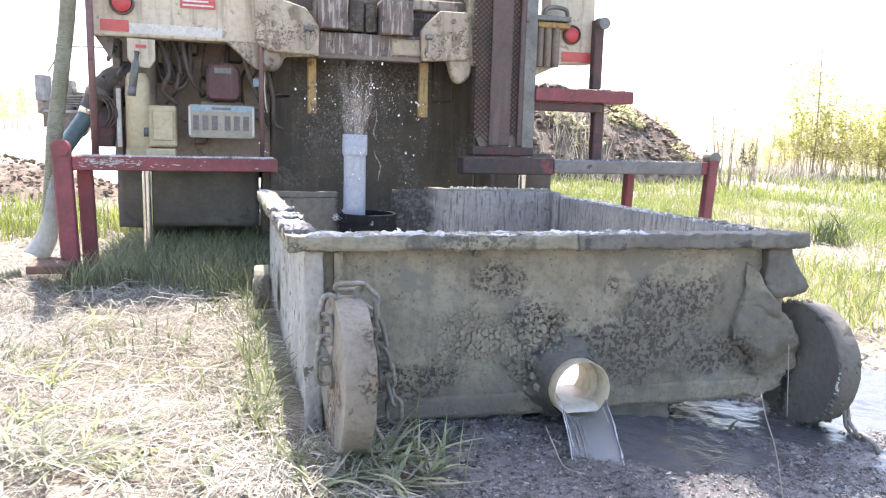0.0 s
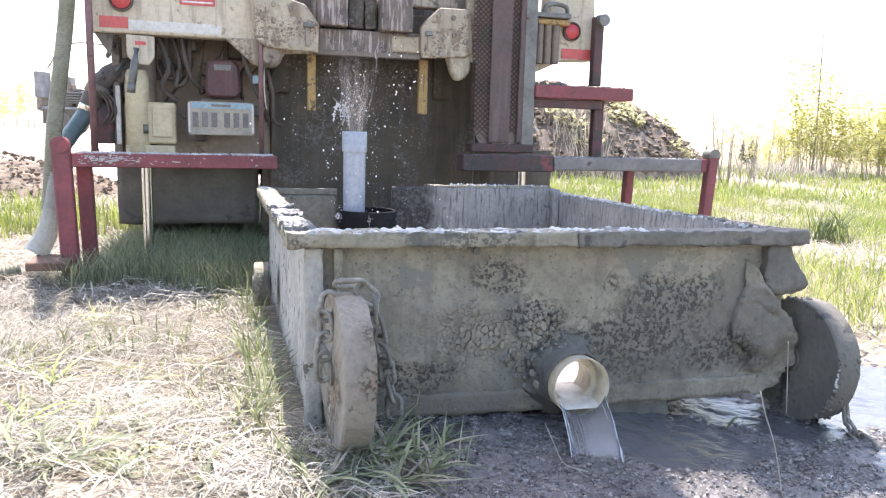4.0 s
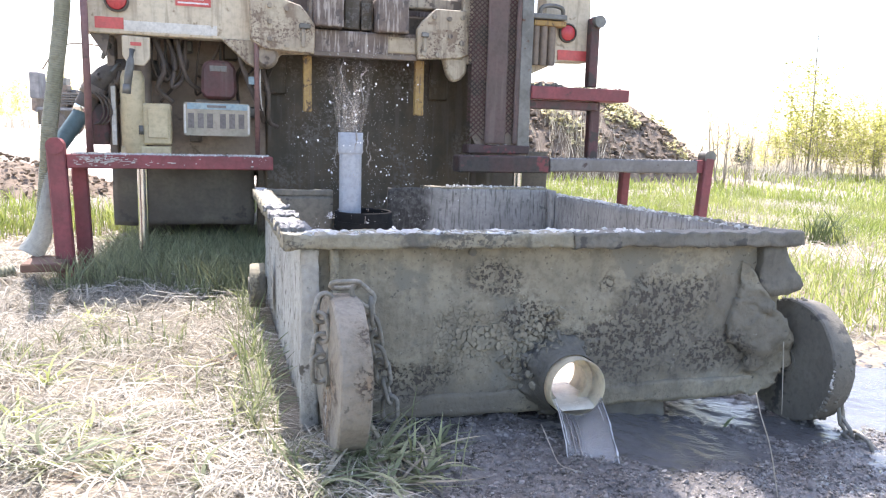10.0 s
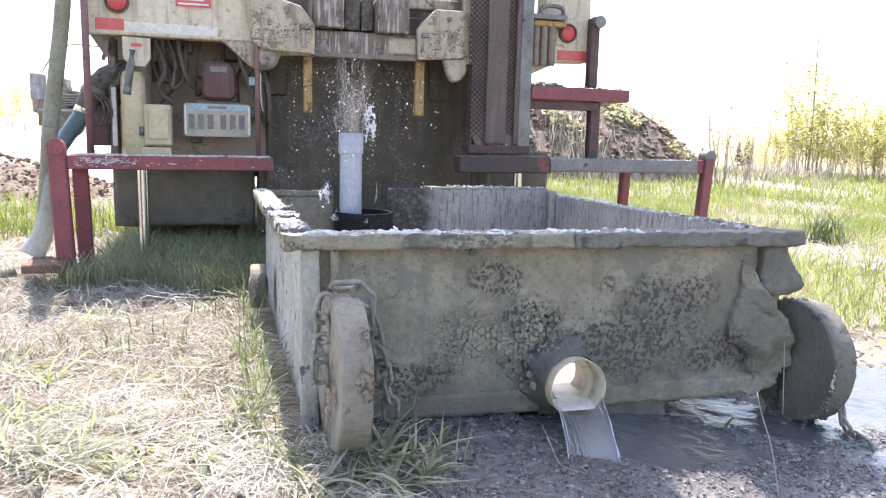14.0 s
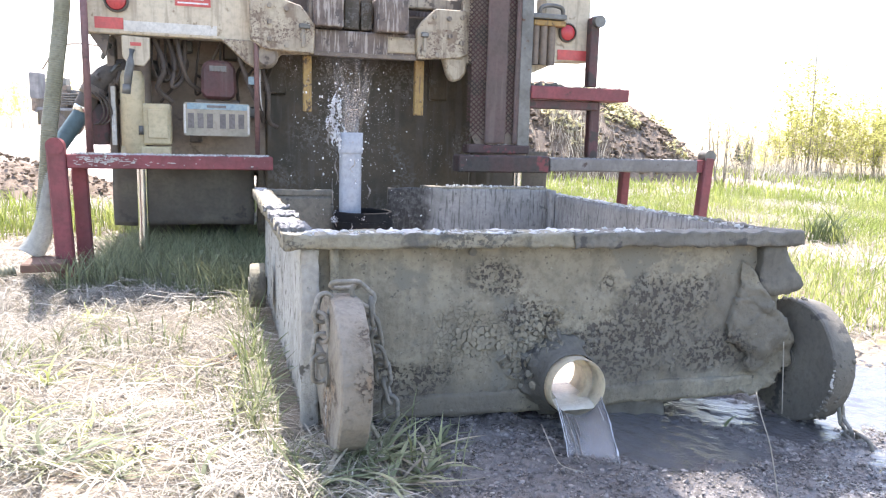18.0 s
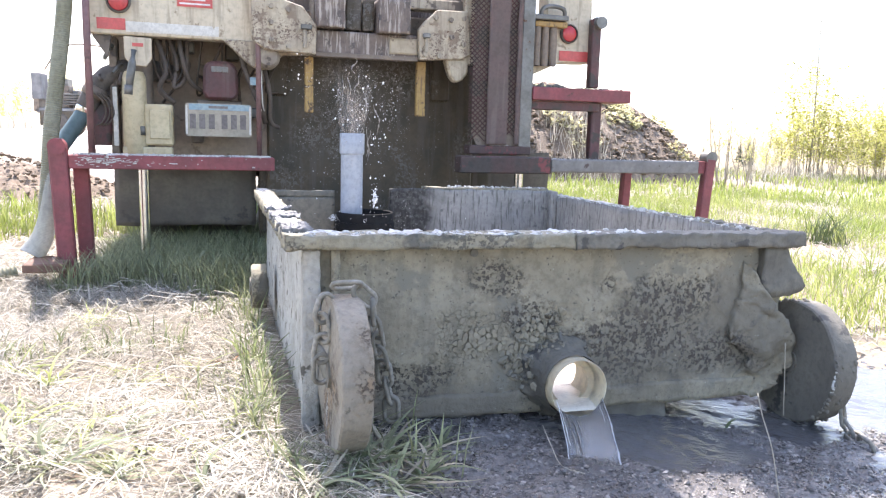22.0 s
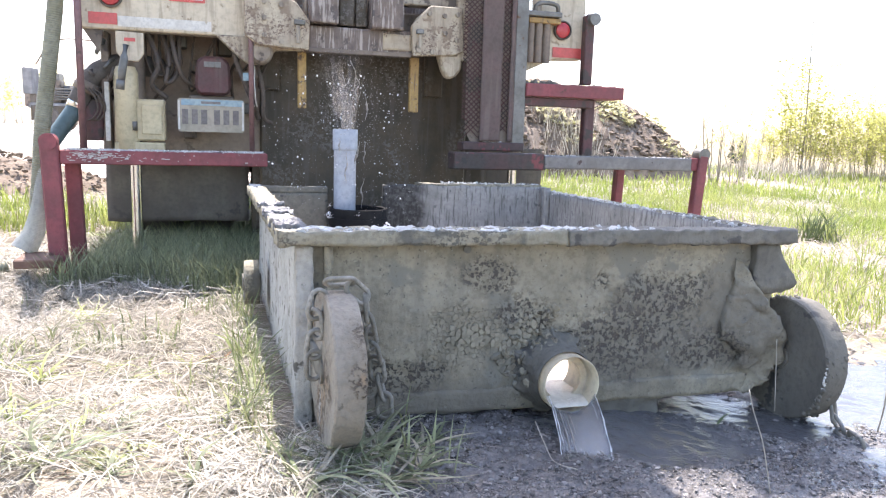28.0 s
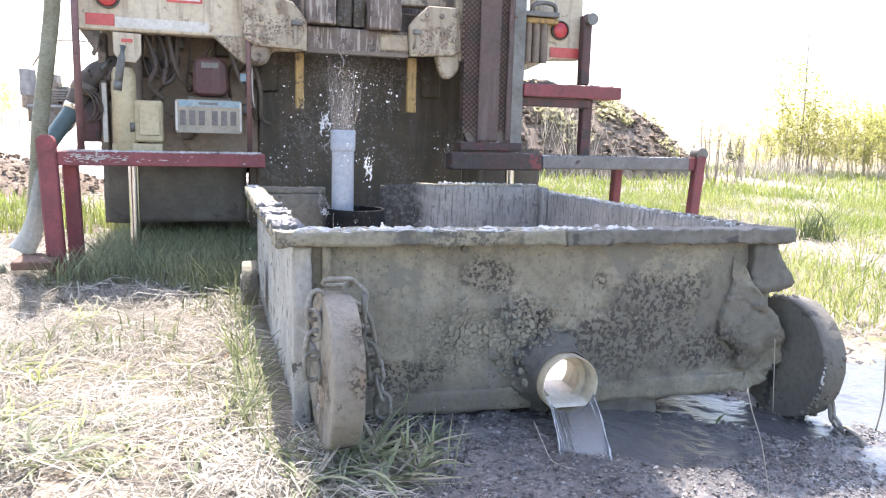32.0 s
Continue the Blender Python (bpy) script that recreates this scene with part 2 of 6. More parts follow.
M_WHEEL = surf("mud_caked_iron", (0.255, 0.225, 0.18), (0.225, 0.183, 0.132), 6, 0.85, 0, 0.9, 75, spots=((0.25, 0.175, 0.11), 6, 0.42, (0.36, 0.34, 0.30), 9, 0.36, (0.13, 0.115, 0.095), 40, 0.36), dist=0.006, specks=((0.10, 0.075, 0.055), 80, 6))
M_CHAIN = surf("muddy_chain_steel", (0.30, 0.28, 0.24), (0.18, 0.17, 0.14), 30, 0.7, 0.2, 0.4, 120)
M_PVC = surf("blue_grey_pvc", (0.34, 0.36, 0.395), (0.30, 0.325, 0.37), 5, 0.4, 0, 0.05, 60)
M_OUTLET = surf("cream_plastic_pipe", (0.84, 0.78, 0.64), (0.78, 0.70, 0.54), 6, 0.35, 0, 0.1, 60, spots=((0.45, 0.35, 0.21), 14, 0.28), trans=0.55)
M_SOOT = surf("wet_greasy_black_steel", (0.086, 0.063, 0.038), (0.050, 0.041, 0.027), 5, 0.55, 0.1, 0.4, 50, spots=((0.11, 0.09, 0.07), 8, 0.36), streaks=((0.10, 0.085, 0.07), 24, 0.5), specks=((0.125, 0.11, 0.092), 62, 3.2))
# brown lightened to carry the haze that lies over the bay
M_HAZE_BROWN = surf("haze_lightened_brown_steel", (0.36, 0.28, 0.215), (0.26, 0.205, 0.158), 5, 0.8, 0, 0.4, 40, spots=((0.14, 0.105, 0.08), 7, 0.42))
M_OLDHOSE = surf("grimy_brown_hose", (0.07, 0.054, 0.042), (0.11, 0.085, 0.067), 8, 0.75, 0, 0.2, 60)
M_GRIT = surf("chalky_white_grit", (0.60, 0.585, 0.55), (0.42, 0.41, 0.38), 30, 0.9, 0, 0.8, 90, spots=((0.26, 0.25, 0.22), 45, 0.43, (0.14, 0.13, 0.115), 16, 0.42))
M_DARKLEAF = surf("dark_grass_leaf", (0.10, 0.14, 0.05), (0.14, 0.18, 0.07), 5, 0.6, 0, 0.1, 80, thing=0.4, trans=0.2)
M_GREYWATER = surf("grey_silty_water", (0.41, 0.38, 0.355), (0.33, 0.305, 0.285), 20, 0.15, 0, 0, 60, spec=0.8, trans=0.5)
M_BLACK = surf("wet_black_steel", (0.012, 0.012, 0.013), (0.02, 0.02, 0.02), 8, 0.8, 0.0, 0.2, 40, spec=0.15)
M_HOSE = surf("ribbed_green_hose", (0.235, 0.225, 0.145), (0.29, 0.28, 0.20), 5, 0.55, 0, 0.2, 60, trans=0.15)
M_SLEEVE = surf("clear_braided_sleeve", (0.66, 0.66, 0.62), (0.56, 0.56, 0.5), 5, 0.4, 0, 0.2, 60, trans=0.5)
M_TEAL = surf("teal_hose", (0.10, 0.15, 0.155), (0.075, 0.12, 0.125), 6, 0.5, 0, 0.2, 60)
M_REDLENS = surf("red_lens", (0.52, 0.055, 0.06), (0.44, 0.05, 0.055), 20, 0.2, 0, 0.1, 90)
M_REDTAPE = surf("red_reflective_tape", (0.60, 0.095, 0.085), (0.50, 0.085, 0.075), 20, 0.35, 0, 0.05, 90)
M_WHITETAPE = surf("white_reflective_tape", (0.64, 0.615, 0.56), (0.55, 0.52, 0.46), 14, 0.4, 0, 0.05, 90, spots=((0.36, 0.29, 0.19), 13, 0.40, (0.2, 0.14, 0.09), 30, 0.33))
M_WHITE = surf("white_print", (0.75, 0.72, 0.70), (0.65, 0.62, 0.6), 20, 0.5, 0, 0.05, 90)
M_PLATE = surf("number_plate_paint", (0.38, 0.325, 0.25), (0.31, 0.285, 0.215), 9, 0.45, 0, 0.05, 70, spots=((0.40, 0.34, 0.22), 10, 0.3))
M_PLATEBLUE = surf("plate_sky_blue", (0.22, 0.33, 0.38), (0.33, 0.40, 0.40), 9, 0.45, 0, 0.05, 70)
M_PRINT = surf("dark_print", (0.15, 0.13, 0.12), (0.20, 0.175, 0.16), 20, 0.6, 0, 0.05, 90)
M_WOOD = surf("weathered_board", (0.20, 0.115, 0.08), (0.15, 0.085, 0.06), 12, 0.8, 0, 0.4, 60)
M_SOIL = surf("turned_soil", (0.165, 0.125, 0.092), (0.245, 0.192, 0.145), 3, 0.95, 0, 0.8, 30, spots=((0.06, 0.045, 0.033), 5, 0.42, (0.33, 0.28, 0.21), 9, 0.34), dist=0.02)
M_GROUND = surf("trodden_straw_soil", (0.20, 0.165, 0.125), (0.31, 0.265, 0.205), 2.2, 0.95, 0, 0.8, 45, spots=((0.16, 0.19, 0.06), 1.6, 0.42, (0.14, 0.10, 0.07), 6, 0.36), dist=0.012)
M_ROAD = surf("pale_gravel_road", (0.62, 0.58, 0.54), (0.52, 0.48, 0.44), 1.5, 0.95, 0, 0.5, 30, spots=((0.36, 0.33, 0.3), 3, 0.36))
M_WETMUD = surf("wet_grey_mud", (0.10, 0.095, 0.094), (0.165, 0.157, 0.152), 5, 0.5, 0, 1.0, 60, spots=((0.05, 0.048, 0.047), 9, 0.4, (0.25, 0.245, 0.24), 7, 0.30), dist=0.014, wet=(6.0, 0.56))
M_CLOD = surf("wet_mud_clods", (0.15, 0.145, 0.138), (0.215, 0.205, 0.19), 14, 0.45, 0, 0.6, 70, island=0.4, dist=0.006)
M_FOAM = surf("foamy_silty_water", (0.74, 0.69, 0.59), (0.62, 0.57, 0.48), 9, 0.25, 0, 0.4, 40, dist=0.006)
M_WATER = surf("silty_water", (0.13, 0.13, 0.132), (0.10, 0.10, 0.105), 4, 0.12, 0, 0.40, 60, dist=0.01, spec=0.6)
M_PEBBLE = surf("grey_pebbles", (0.195, 0.182, 0.172), (0.11, 0.103, 0.098), 20, 0.6, 0, 0.2, 90, island=0.65)
M_STRAW = surf("dry_straw", (0.50, 0.465, 0.395), (0.35, 0.32, 0.26), 3, 0.7, 0, 0, 60, island=0.6, trans=0.3)
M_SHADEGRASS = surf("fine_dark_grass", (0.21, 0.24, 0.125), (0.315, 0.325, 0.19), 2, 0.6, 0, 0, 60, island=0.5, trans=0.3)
M_GRASS = surf("green_grass", (0.23, 0.27, 0.12), (0.33, 0.34, 0.19), 2, 0.55, 0, 0, 60, island=0.45, trans=0.4)
M_FIELD = surf("field_grass", (0.225, 0.295, 0.055), (0.40, 0.425, 0.15), 0.8, 0.6, 0, 0, 60, island=0.4, trans=0.45)
M_LEAF = surf("young_leaves", (0.51, 0.515, 0.16), (0.46, 0.45, 0.15), 1.5, 0.55, 0, 0, 60, island=0.35, trans=0.6)
M_BARK = surf("thin_grey_bark", (0.36, 0.31, 0.24), (0.28, 0.245, 0.19), 8, 0.9, 0, 0.3, 60)
M_SPRIG = surf("yellow_green_sprig", (0.30, 0.35, 0.10), (0.40, 0.43, 0.17), 5, 0.55, 0, 0.1, 80, thing=0.35, trans=0.35)
M_SPRUCE = surf("far_spruce", (0.05, 0.08, 0.045), (0.07, 0.10, 0.05), 3, 0.8, 0, 0, 30, island=0.3)
M_FARGREY = surf("dull_grey_paint", (0.22, 0.22, 0.22), (0.14, 0.14, 0.14), 2, 0.7, 0, 0.1, 30)
M_DROP = surf("water_drops", (0.90, 0.91, 0.93), (0.82, 0.83, 0.85), 20, 0.08, 0, 0, 60, spec=1.0, trans=0.6)


def water_glass(name, tint, rough):
    m = bpy.data.materials.new(name)
    m.use_nodes = True
    b = m.node_tree.nodes["Principled BSDF"]
    b.inputs["Base Color"].default_value = (*tint, 1)
    b.inputs["Transmission Weight"].default_value = 0.93
    b.inputs["IOR"].default_value, b.inputs["Roughness"].default_value = 1.33, rough
    n = m.node_tree.nodes.new("ShaderNodeTexNoise")
    n.inputs["Scale"].default_value = 60
    bp = m.node_tree.nodes.new("ShaderNodeBump")
    bp.inputs["Strength"].default_value, bp.inputs["Distance"].default_value = 0.5, 0.006
    m.node_tree.links.new(n.outputs["Fac"], bp.inputs["Height"])
    m.node_tree.links.new(bp.outputs[0], b.inputs["Normal"])
    return m




def water_veil(name, tint, share):
    """Fine spray: a thin grey film that lets most light through and thins out upwards."""
    m = bpy.data.materials.new(name)
    m.use_nodes = True
    nt = m.node_tree
    b = nt.nodes["Principled BSDF"]
    b.inputs["Base Color"].default_value = (*tint, 1)
    b.inputs["Roughness"].default_value = 0.9
    b.inputs["Specular IOR Level"].default_value = 0.1
    tc = nt.nodes.new("ShaderNodeTexCoord")
    mp = nt.nodes.new("ShaderNodeMapping")
    mp.inputs["Scale"].default_value = (1, 1, 0.16)
    n = nt.nodes.new("ShaderNodeTexNoise")
    n.inputs["Scale"].default_value, n.inputs["Detail"].default_value = 34, 4
    r = nt.nodes.new("ShaderNodeMapRange")
    r.inputs["From Min"].default_value, r.inputs["From Max"].default_value = 0.46, 0.66
    r.inputs["To Min"].default_value, r.inputs["To Max"].default_value = 0.0, share
    sp = nt.nodes.new("ShaderNodeSeparateXYZ")
    up = nt.nodes.new("ShaderNodeMapRange")
    up.inputs["From Min"].default_value, up.inputs["From Max"].default_value = 0.36, 0.10
    both = nt.nodes.new("ShaderNodeMath")
    both.operation = "MULTIPLY"
    t = nt.nodes.new("ShaderNodeBsdfTransparent")
    x = nt.nodes.new("ShaderNodeMixShader")
    for a, c in ((tc.outputs["Object"], mp.inputs[0]), (mp.outputs[0], n.inputs["Vector"]), (n.outputs["Fac"], r.inputs["Value"]),
                 (tc.outputs["Object"], sp.inputs[0]), (sp.outputs["Z"], up.inputs["Value"]), (r.outputs[0], both.inputs[0]), (up.outputs[0], both.inputs[1]), (both.outputs[0], x.inputs[0]),
                 (t.outputs[0], x.inputs[1]), (b.outputs[0], x.inputs[2]), (x.outputs[0], nt.nodes["Material Output"].inputs[0])):
        nt.links.new(a, c)
    return m


M_VEIL = water_veil("fine_grey_spray", (0.38, 0.335, 0.295), 0.50)
M_JET = water_veil("churned_grey_water", (0.45, 0.41, 0.38), 0.85)
M_STREAM = water_glass("falling_silty_water", (0.80, 0.81, 0.83), 0.22)

# ---- mesh helpers ----


def part(name, bm, material, parent=None, label=""):
    """Links a bmesh as one mesh object under a thing or a part."""
    me = bpy.data.meshes.new(name)
    bm.to_mesh(me)
    bm.free()
    me.materials.append(material)
    ob = new(name, me)
    ob.parent = parent
    if label:
        ob["label"] = label
    return ob


def empty(name, m, label, category, group="", kind=""):
    ob = new(name)
    ob.matrix_world = m
    ob.empty_display_size = 0.1
    return tagged(ob, label, category, group, kind)


def smooth(bm, on=True):
    for f in bm.faces:
        f.smooth = on
    return bm


def add_box(bm, x0, x1, y0, y1, z0, z1, bevel=0.004):
    r = bmesh.ops.create_cube(bm, size=1.0)
    vs = r["verts"]
    for v in vs:
        v.co = Vector(((x0 + x1) / 2 + v.co.x * (x1 - x0), (y0 + y1) / 2 + v.co.y * (y1 - y0), (z0 + z1) / 2 + v.co.z * (z1 - z0)))
    if bevel:
        es = list({e for v in vs for e in v.link_edges})
        bmesh.ops.bevel(bm, geom=es, offset=bevel, segments=1, affect="EDGES", profile=0.6)
    return bm


def box(x0, x1, y0, y1, z0, z1, bevel=0.004):
    return add_box(bmesh.new(), x0, x1, y0, y1, z0, z1, bevel)


def tube(path, radius, sides=10, caps=True, wob=0.0, ribs=0):
    """A round bar or hose along a path of points; radius a number or one for each point."""
    bm = bmesh.new()
    pts = [Vector(p) for p in path]
    rad = radius if isinstance(radius, (list, tuple)) else [radius] * len(pts)
    rings, up = [], Vector((0.13, 0.21, 1.0)).normalized()
    for i, p in enumerate(pts):
        d = (pts[min(i + 1, len(pts) - 1)] - pts[max(i - 1, 0)]).normalized()
        u = d.cross(up)
        if u.length < 0.05:
            u = d.cross(Vector((1, 0, 0)))
        u.normalize()
        w = d.cross(u)
        r = rad[i] * (1 + wob * noise.noise(p * 30))
        rings.append([bm.verts.new(p + r * (math.cos(a) * u + math.sin(a) * w)) for a in (2 * math.pi * k / sides for k in range(sides))])
    for a, b in zip(rings, rings[1:]):
        for k in range(sides):
            bm.faces.new((a[k], a[(k + 1) % sides], b[(k + 1) % sides], b[k])).smooth = True
    if caps:
        bm.faces.new(rings[0])
        bm.faces.new(rings[-1][::-1])
    bmesh.ops.recalc_face_normals(bm, faces=bm.faces)
    return bm


def curve(pts, n):
    """Points on a smooth curve (Catmull-Rom) through pts."""
    p = [Vector(q) for q in pts]
    p = [2 * p[0] - p[1]] + p + [2 * p[-1] - p[-2]]
    out = []
    for i in range(1, len(p) - 2):
        for k in range(n):
            t = k / n
            out.append(0.5 * (2 * p[i] + (p[i + 1] - p[i - 1]) * t + (2 * p[i - 1] - 5 * p[i] + 4 * p[i + 1] - p[i + 2]) * t * t
                              + (3 * p[i] - p[i - 1] - 3 * p[i + 1] + p[i + 2]) * t ** 3))
    return out + [p[-2]]


def slab(outline, y0, y1, bevel=0.004):
    """A plate with an outline in x and z, from y0 to y1."""
    bm = bmesh.new()
    f = bm.faces.new([bm.verts.new((x, y0, z)) for x, z in outline])
    r = bmesh.ops.extrude_face_region(bm, geom=[f])
    bmesh.ops.translate(bm, vec=(0, y1 - y0, 0), verts=[v for v in r["geom"] if isinstance(v, bmesh.types.BMVert)])
    bmesh.ops.recalc_face_normals(bm, faces=bm.faces)
    if bevel:
        bmesh.ops.bevel(bm, geom=list(bm.edges), offset=bevel, segments=1, affect="EDGES")
    return bm


def lathe(profile, axis="Y", sides=32, centre=(0, 0, 0), caps=True):
    """A body turned round an axis; profile of (along, radius)."""
    bm = bmesh.new()
    rings = []
    for h, r in profile:
        ring = []
        for k in range(sides):
            a = 2 * math.pi * k / sides
            u, w = r * math.cos(a), r * math.sin(a)
            co = {"Y": (u, h, w), "Z": (u, w, h), "X": (h, u, w)}[axis]
            ring.append(bm.verts.new(Vector(co) + Vector(centre)))
        rings.append(ring)
    for a, b in zip(rings, rings[1:]):
        for k in range(sides):
            bm.faces.new((a[k], a[(k + 1) % sides], b[(k + 1) % sides], b[k]))
    for ring in (rings[0], rings[-1]) if caps else ():
        if (ring[0].co - ring[sides // 2].co).length > 1e-5:
            bm.faces.new(ring)
    bmesh.ops.remove_doubles(bm, verts=bm.verts, dist=1e-6)
    bmesh.ops.recalc_face_normals(bm, faces=bm.faces)
    for f in bm.faces:
        f.smooth = len(f.verts) <= 4
    for e in bm.edges:
        if len(e.link_faces) == 2 and e.calc_face_angle(0) > 0.6:
            e.smooth = False
    return bm


def crust(x0, x1, y0, y1, z0, z1, n, amp, scale, seed=0.0):
    """A box of finely divided faces, its skin uneven like caked mud. n: pieces along the longest side."""
    bm = bmesh.new()
    size = (x1 - x0, y1 - y0, z1 - z0)
    stepw = max(size) / n
    cnt = [max(1, round(s / stepw)) for s in size]
    grid = {}

    def vert(i, j, k):
        key = (i, j, k)
        if key not in grid:
            p = Vector((x0 + size[0] * i / cnt[0], y0 + size[1] * j / cnt[1], z0 + size[2] * k / cnt[2]))
            q = p + Vector((seed, seed * 1.7, -seed))
            d = noise.noise_vector(q * scale) + 0.5 * noise.noise_vector(q * scale * 2.7)
            grid[key] = bm.verts.new(p + amp * d)
        return grid[key]
    for ax in range(3):
        a, c = [i for i in range(3) if i != ax]
        for side in (0, cnt[ax]):
            for i in range(cnt[a]):
                for j in range(cnt[c]):
                    quad = []
                    for di, dj in ((0, 0), (1, 0), (1, 1), (0, 1)):
                        key = [0, 0, 0]
                        key[ax], key[a], key[c] = side, i + di, j + dj
                        quad.append(vert(*key))
                    bm.faces.new(quad)
    bmesh.ops.recalc_face_normals(bm, faces=bm.faces)
    return smooth(bm)


def rock(bm, centre, size, seed, sub=1, flat=0.75):
    r = bmesh.ops.create_icosphere(bm, subdivisions=sub, radius=1.0)
    s = Vector((seed * 1.37, seed * 0.71, seed * 2.3))
    turn = Euler((seed, seed * 2, seed * 3)).to_matrix()
    for v in r["verts"]:
        c = v.co.copy()
        c *= 1 + 0.35 * noise.noise(c * 1.3 + s)
        c.z *= flat
        v.co = Vector(centre) + size * (turn @ c)


def rubble(spots, seed, flat=0.75):
    """Many small lumps (x, y, z, size) as plain lists of corners and faces."""
    bm = bmesh.new()
    bmesh.ops.create_icosphere(bm, subdivisions=1, radius=1.0)
    base = np.array([v.co[:] for v in bm.verts])
    tri = np.array([[v.index for v in f.verts] for f in bm.faces])
    bm.free()
    r = np.random.RandomState(seed)
    p = np.array(spots)
    n = len(p)
    a = r.uniform(0, math.tau, n)
    q = base[None] * (1 + 0.42 * r.uniform(-1, 1, (n, len(base), 1))) * np.stack([np.ones(n), r.uniform(0.55, 1, n), flat * r.uniform(0.6, 1.1, n)], 1)[:, None]
    x, y = q[..., 0].copy(), q[..., 1].copy()
    q[..., 0], q[..., 1] = x * np.cos(a)[:, None] - y * np.sin(a)[:, None], x * np.sin(a)[:, None] + y * np.cos(a)[:, None]
    q = q * p[:, None, 3:4] + p[:, None, :3]
    faces = (tri[None] + (np.arange(n) * len(base))[:, None, None]).reshape(-1, 3)
    return q.reshape(-1, 3).tolist(), faces.tolist()


def raw(name, verts, faces, material, parent=None, even=False):
    me = bpy.data.meshes.new(name)
    me.from_pydata(verts, [], faces)
    if even:
        me.polygons.foreach_set("use_smooth", [True] * len(me.polygons))
    me.materials.append(material)
    me.update()
    ob = new(name, me)
    ob.parent = parent
    return ob


def ground_height(x, y):
    """Gentle unevenness of the ground round the camera, level under the tank and the truck."""
    near = 0.012 * noise.noise(Vector((x * 1.9, y * 1.9, 0.3))) + 0.006 * noise.noise(Vector((x * 6, y * 6, 1.3)))
    s = min(1.0, max(0.0, (x + 0.25) / 1.3))
    fall = 0.015 - 0.075 * s * s * (3 - 2 * s) - 0.02 * max(0.0, x - 1.05)
    side = min(1.0, max(0.0, (x / max(1.0, y) - 0.05) / 0.2))
    return near + fall - 0.03 * side * max(0.0, y - 20.0)


def blades(name, spots, hgt, wid, lean, material, flat=0.0, seed=1, parent=None):
    """Grass: bent, tapering blades at spots (x, y). lean: share of the height that tips go sideways; flat: how far they lie down."""
    rnd = np.random.RandomState(seed)
    verts, faces = [], []
    for x, y in spots:
        h = hgt[0] + (hgt[1] - hgt[0]) * rnd.rand() ** 1.5
        w = wid * (0.6 + 0.8 * rnd.rand()) / 2
        a = rnd.rand() * 6.283
        f = a + rnd.uniform(-0.8, 0.8)
        l = h * lean * (0.4 + rnd.rand())
        if flat:
            l, h = h, h * flat * rnd.rand()
        z = ground_height(x, y) - 0.004
        dx, dy = math.cos(a) * l, math.sin(a) * l
        wx, wy = -math.sin(f) * w, math.cos(f) * w
        lift = rnd.rand() * 0.02 if flat else 0.0
        n = len(verts)
        verts += [(x - wx, y - wy, z + lift), (x + wx, y + wy, z + lift),
                  (x + dx * 0.35 - wx * 0.8, y + dy * 0.35 - wy * 0.8, z + lift + h * 0.6), (x + dx * 0.35 + wx * 0.8, y + dy * 0.35 + wy * 0.8, z + lift + h * 0.62),
                  (x + dx, y + dy, z + h * (1.0 if not flat else 0.6) + lift * 0.5)]
        faces += [(n, n + 1, n + 3, n + 2), (n + 2, n + 3, n + 4)]
    return raw(name, verts, faces, material, parent)

# ---- the large structure: ground, road, wet mud ----


def ground_sheet():
    """One sheet: fine squares near the camera, widening to the horizon."""
    lines = sorted({round(s * v, 3) for s in (-1, 1) for v in [0.08 * i for i in range(0, 45)] + [3.6 * 1.28 ** i for i in range(1, 28)]})
    ys = [v + 2.6 for v in lines]
    verts = [(x, y, ground_height(x, y)) for y in ys for x in lines]
    n = len(lines)
    faces = [(j * n + i, j * n + i + 1, (j + 1) * n + i + 1, (j + 1) * n + i) for j in range(n - 1) for i in range(n - 1)]
    ob = raw("ground", verts, faces, M_GROUND, even=True)
    return tagged(ob, "trodden pale soil with dry straw and sparse grass", "ground", kind="structure")


ground_sheet()


def patch(name, centre, rx, ry, z, material, label, category, seed, amp=0.35, n=70, rings=16, relief=0.0, rough_scale=7.0):
    """A flat, irregular spread on the ground; relief lifts lumps in it."""
    bm = bmesh.new()
    prev = None
    mid = bm.verts.new((centre[0], centre[1], z + ground_height(*centre[:2])))
    for k in range(1, rings + 1):
        ring = []
        for i in range(n):
            a = 2 * math.pi * i / n
            r = 1 + amp * noise.noise(Vector((math.cos(a) * 1.6, math.sin(a) * 1.6, seed)))
            r += 0.3 * amp * noise.noise(Vector((math.cos(a) * 5, math.sin(a) * 5, seed)))
            s = k / rings * r
            x, y = centre[0] + rx * s * math.cos(a), centre[1] + ry * s * math.sin(a)
            lump = relief * (noise.noise(Vector((x * rough_scale, y * rough_scale, seed))) + 0.6 * noise.noise(Vector((x * 19, y * 19, seed))))
            drop = -0.02 if k == rings else 0
            ring.append(bm.verts.new((x, y, ground_height(x, y) + z + lump + drop)))
        for i in range(n):
            j = (i + 1) % n
            if prev is None:
                bm.faces.new((mid, ring[i], ring[j]))
            else:
                bm.faces.new((prev[i], ring[i], ring[j], prev[j]))
        prev = ring
    ob = part(name, smooth(bm), material)
    return tagged(ob, label, category, kind="structure")


POOLS = ((0.52, 1.78, 0.30, 0.21, 0.022), (0.80, 2.03, 0.26, 0.15, 0.020), (1.12, 1.70, 0.15, 0.15, 0.018), (1.42, 2.15, 0.44, 0.50, 0.022), (0.95, 1.90, 0.18, 0.07, 0.012))


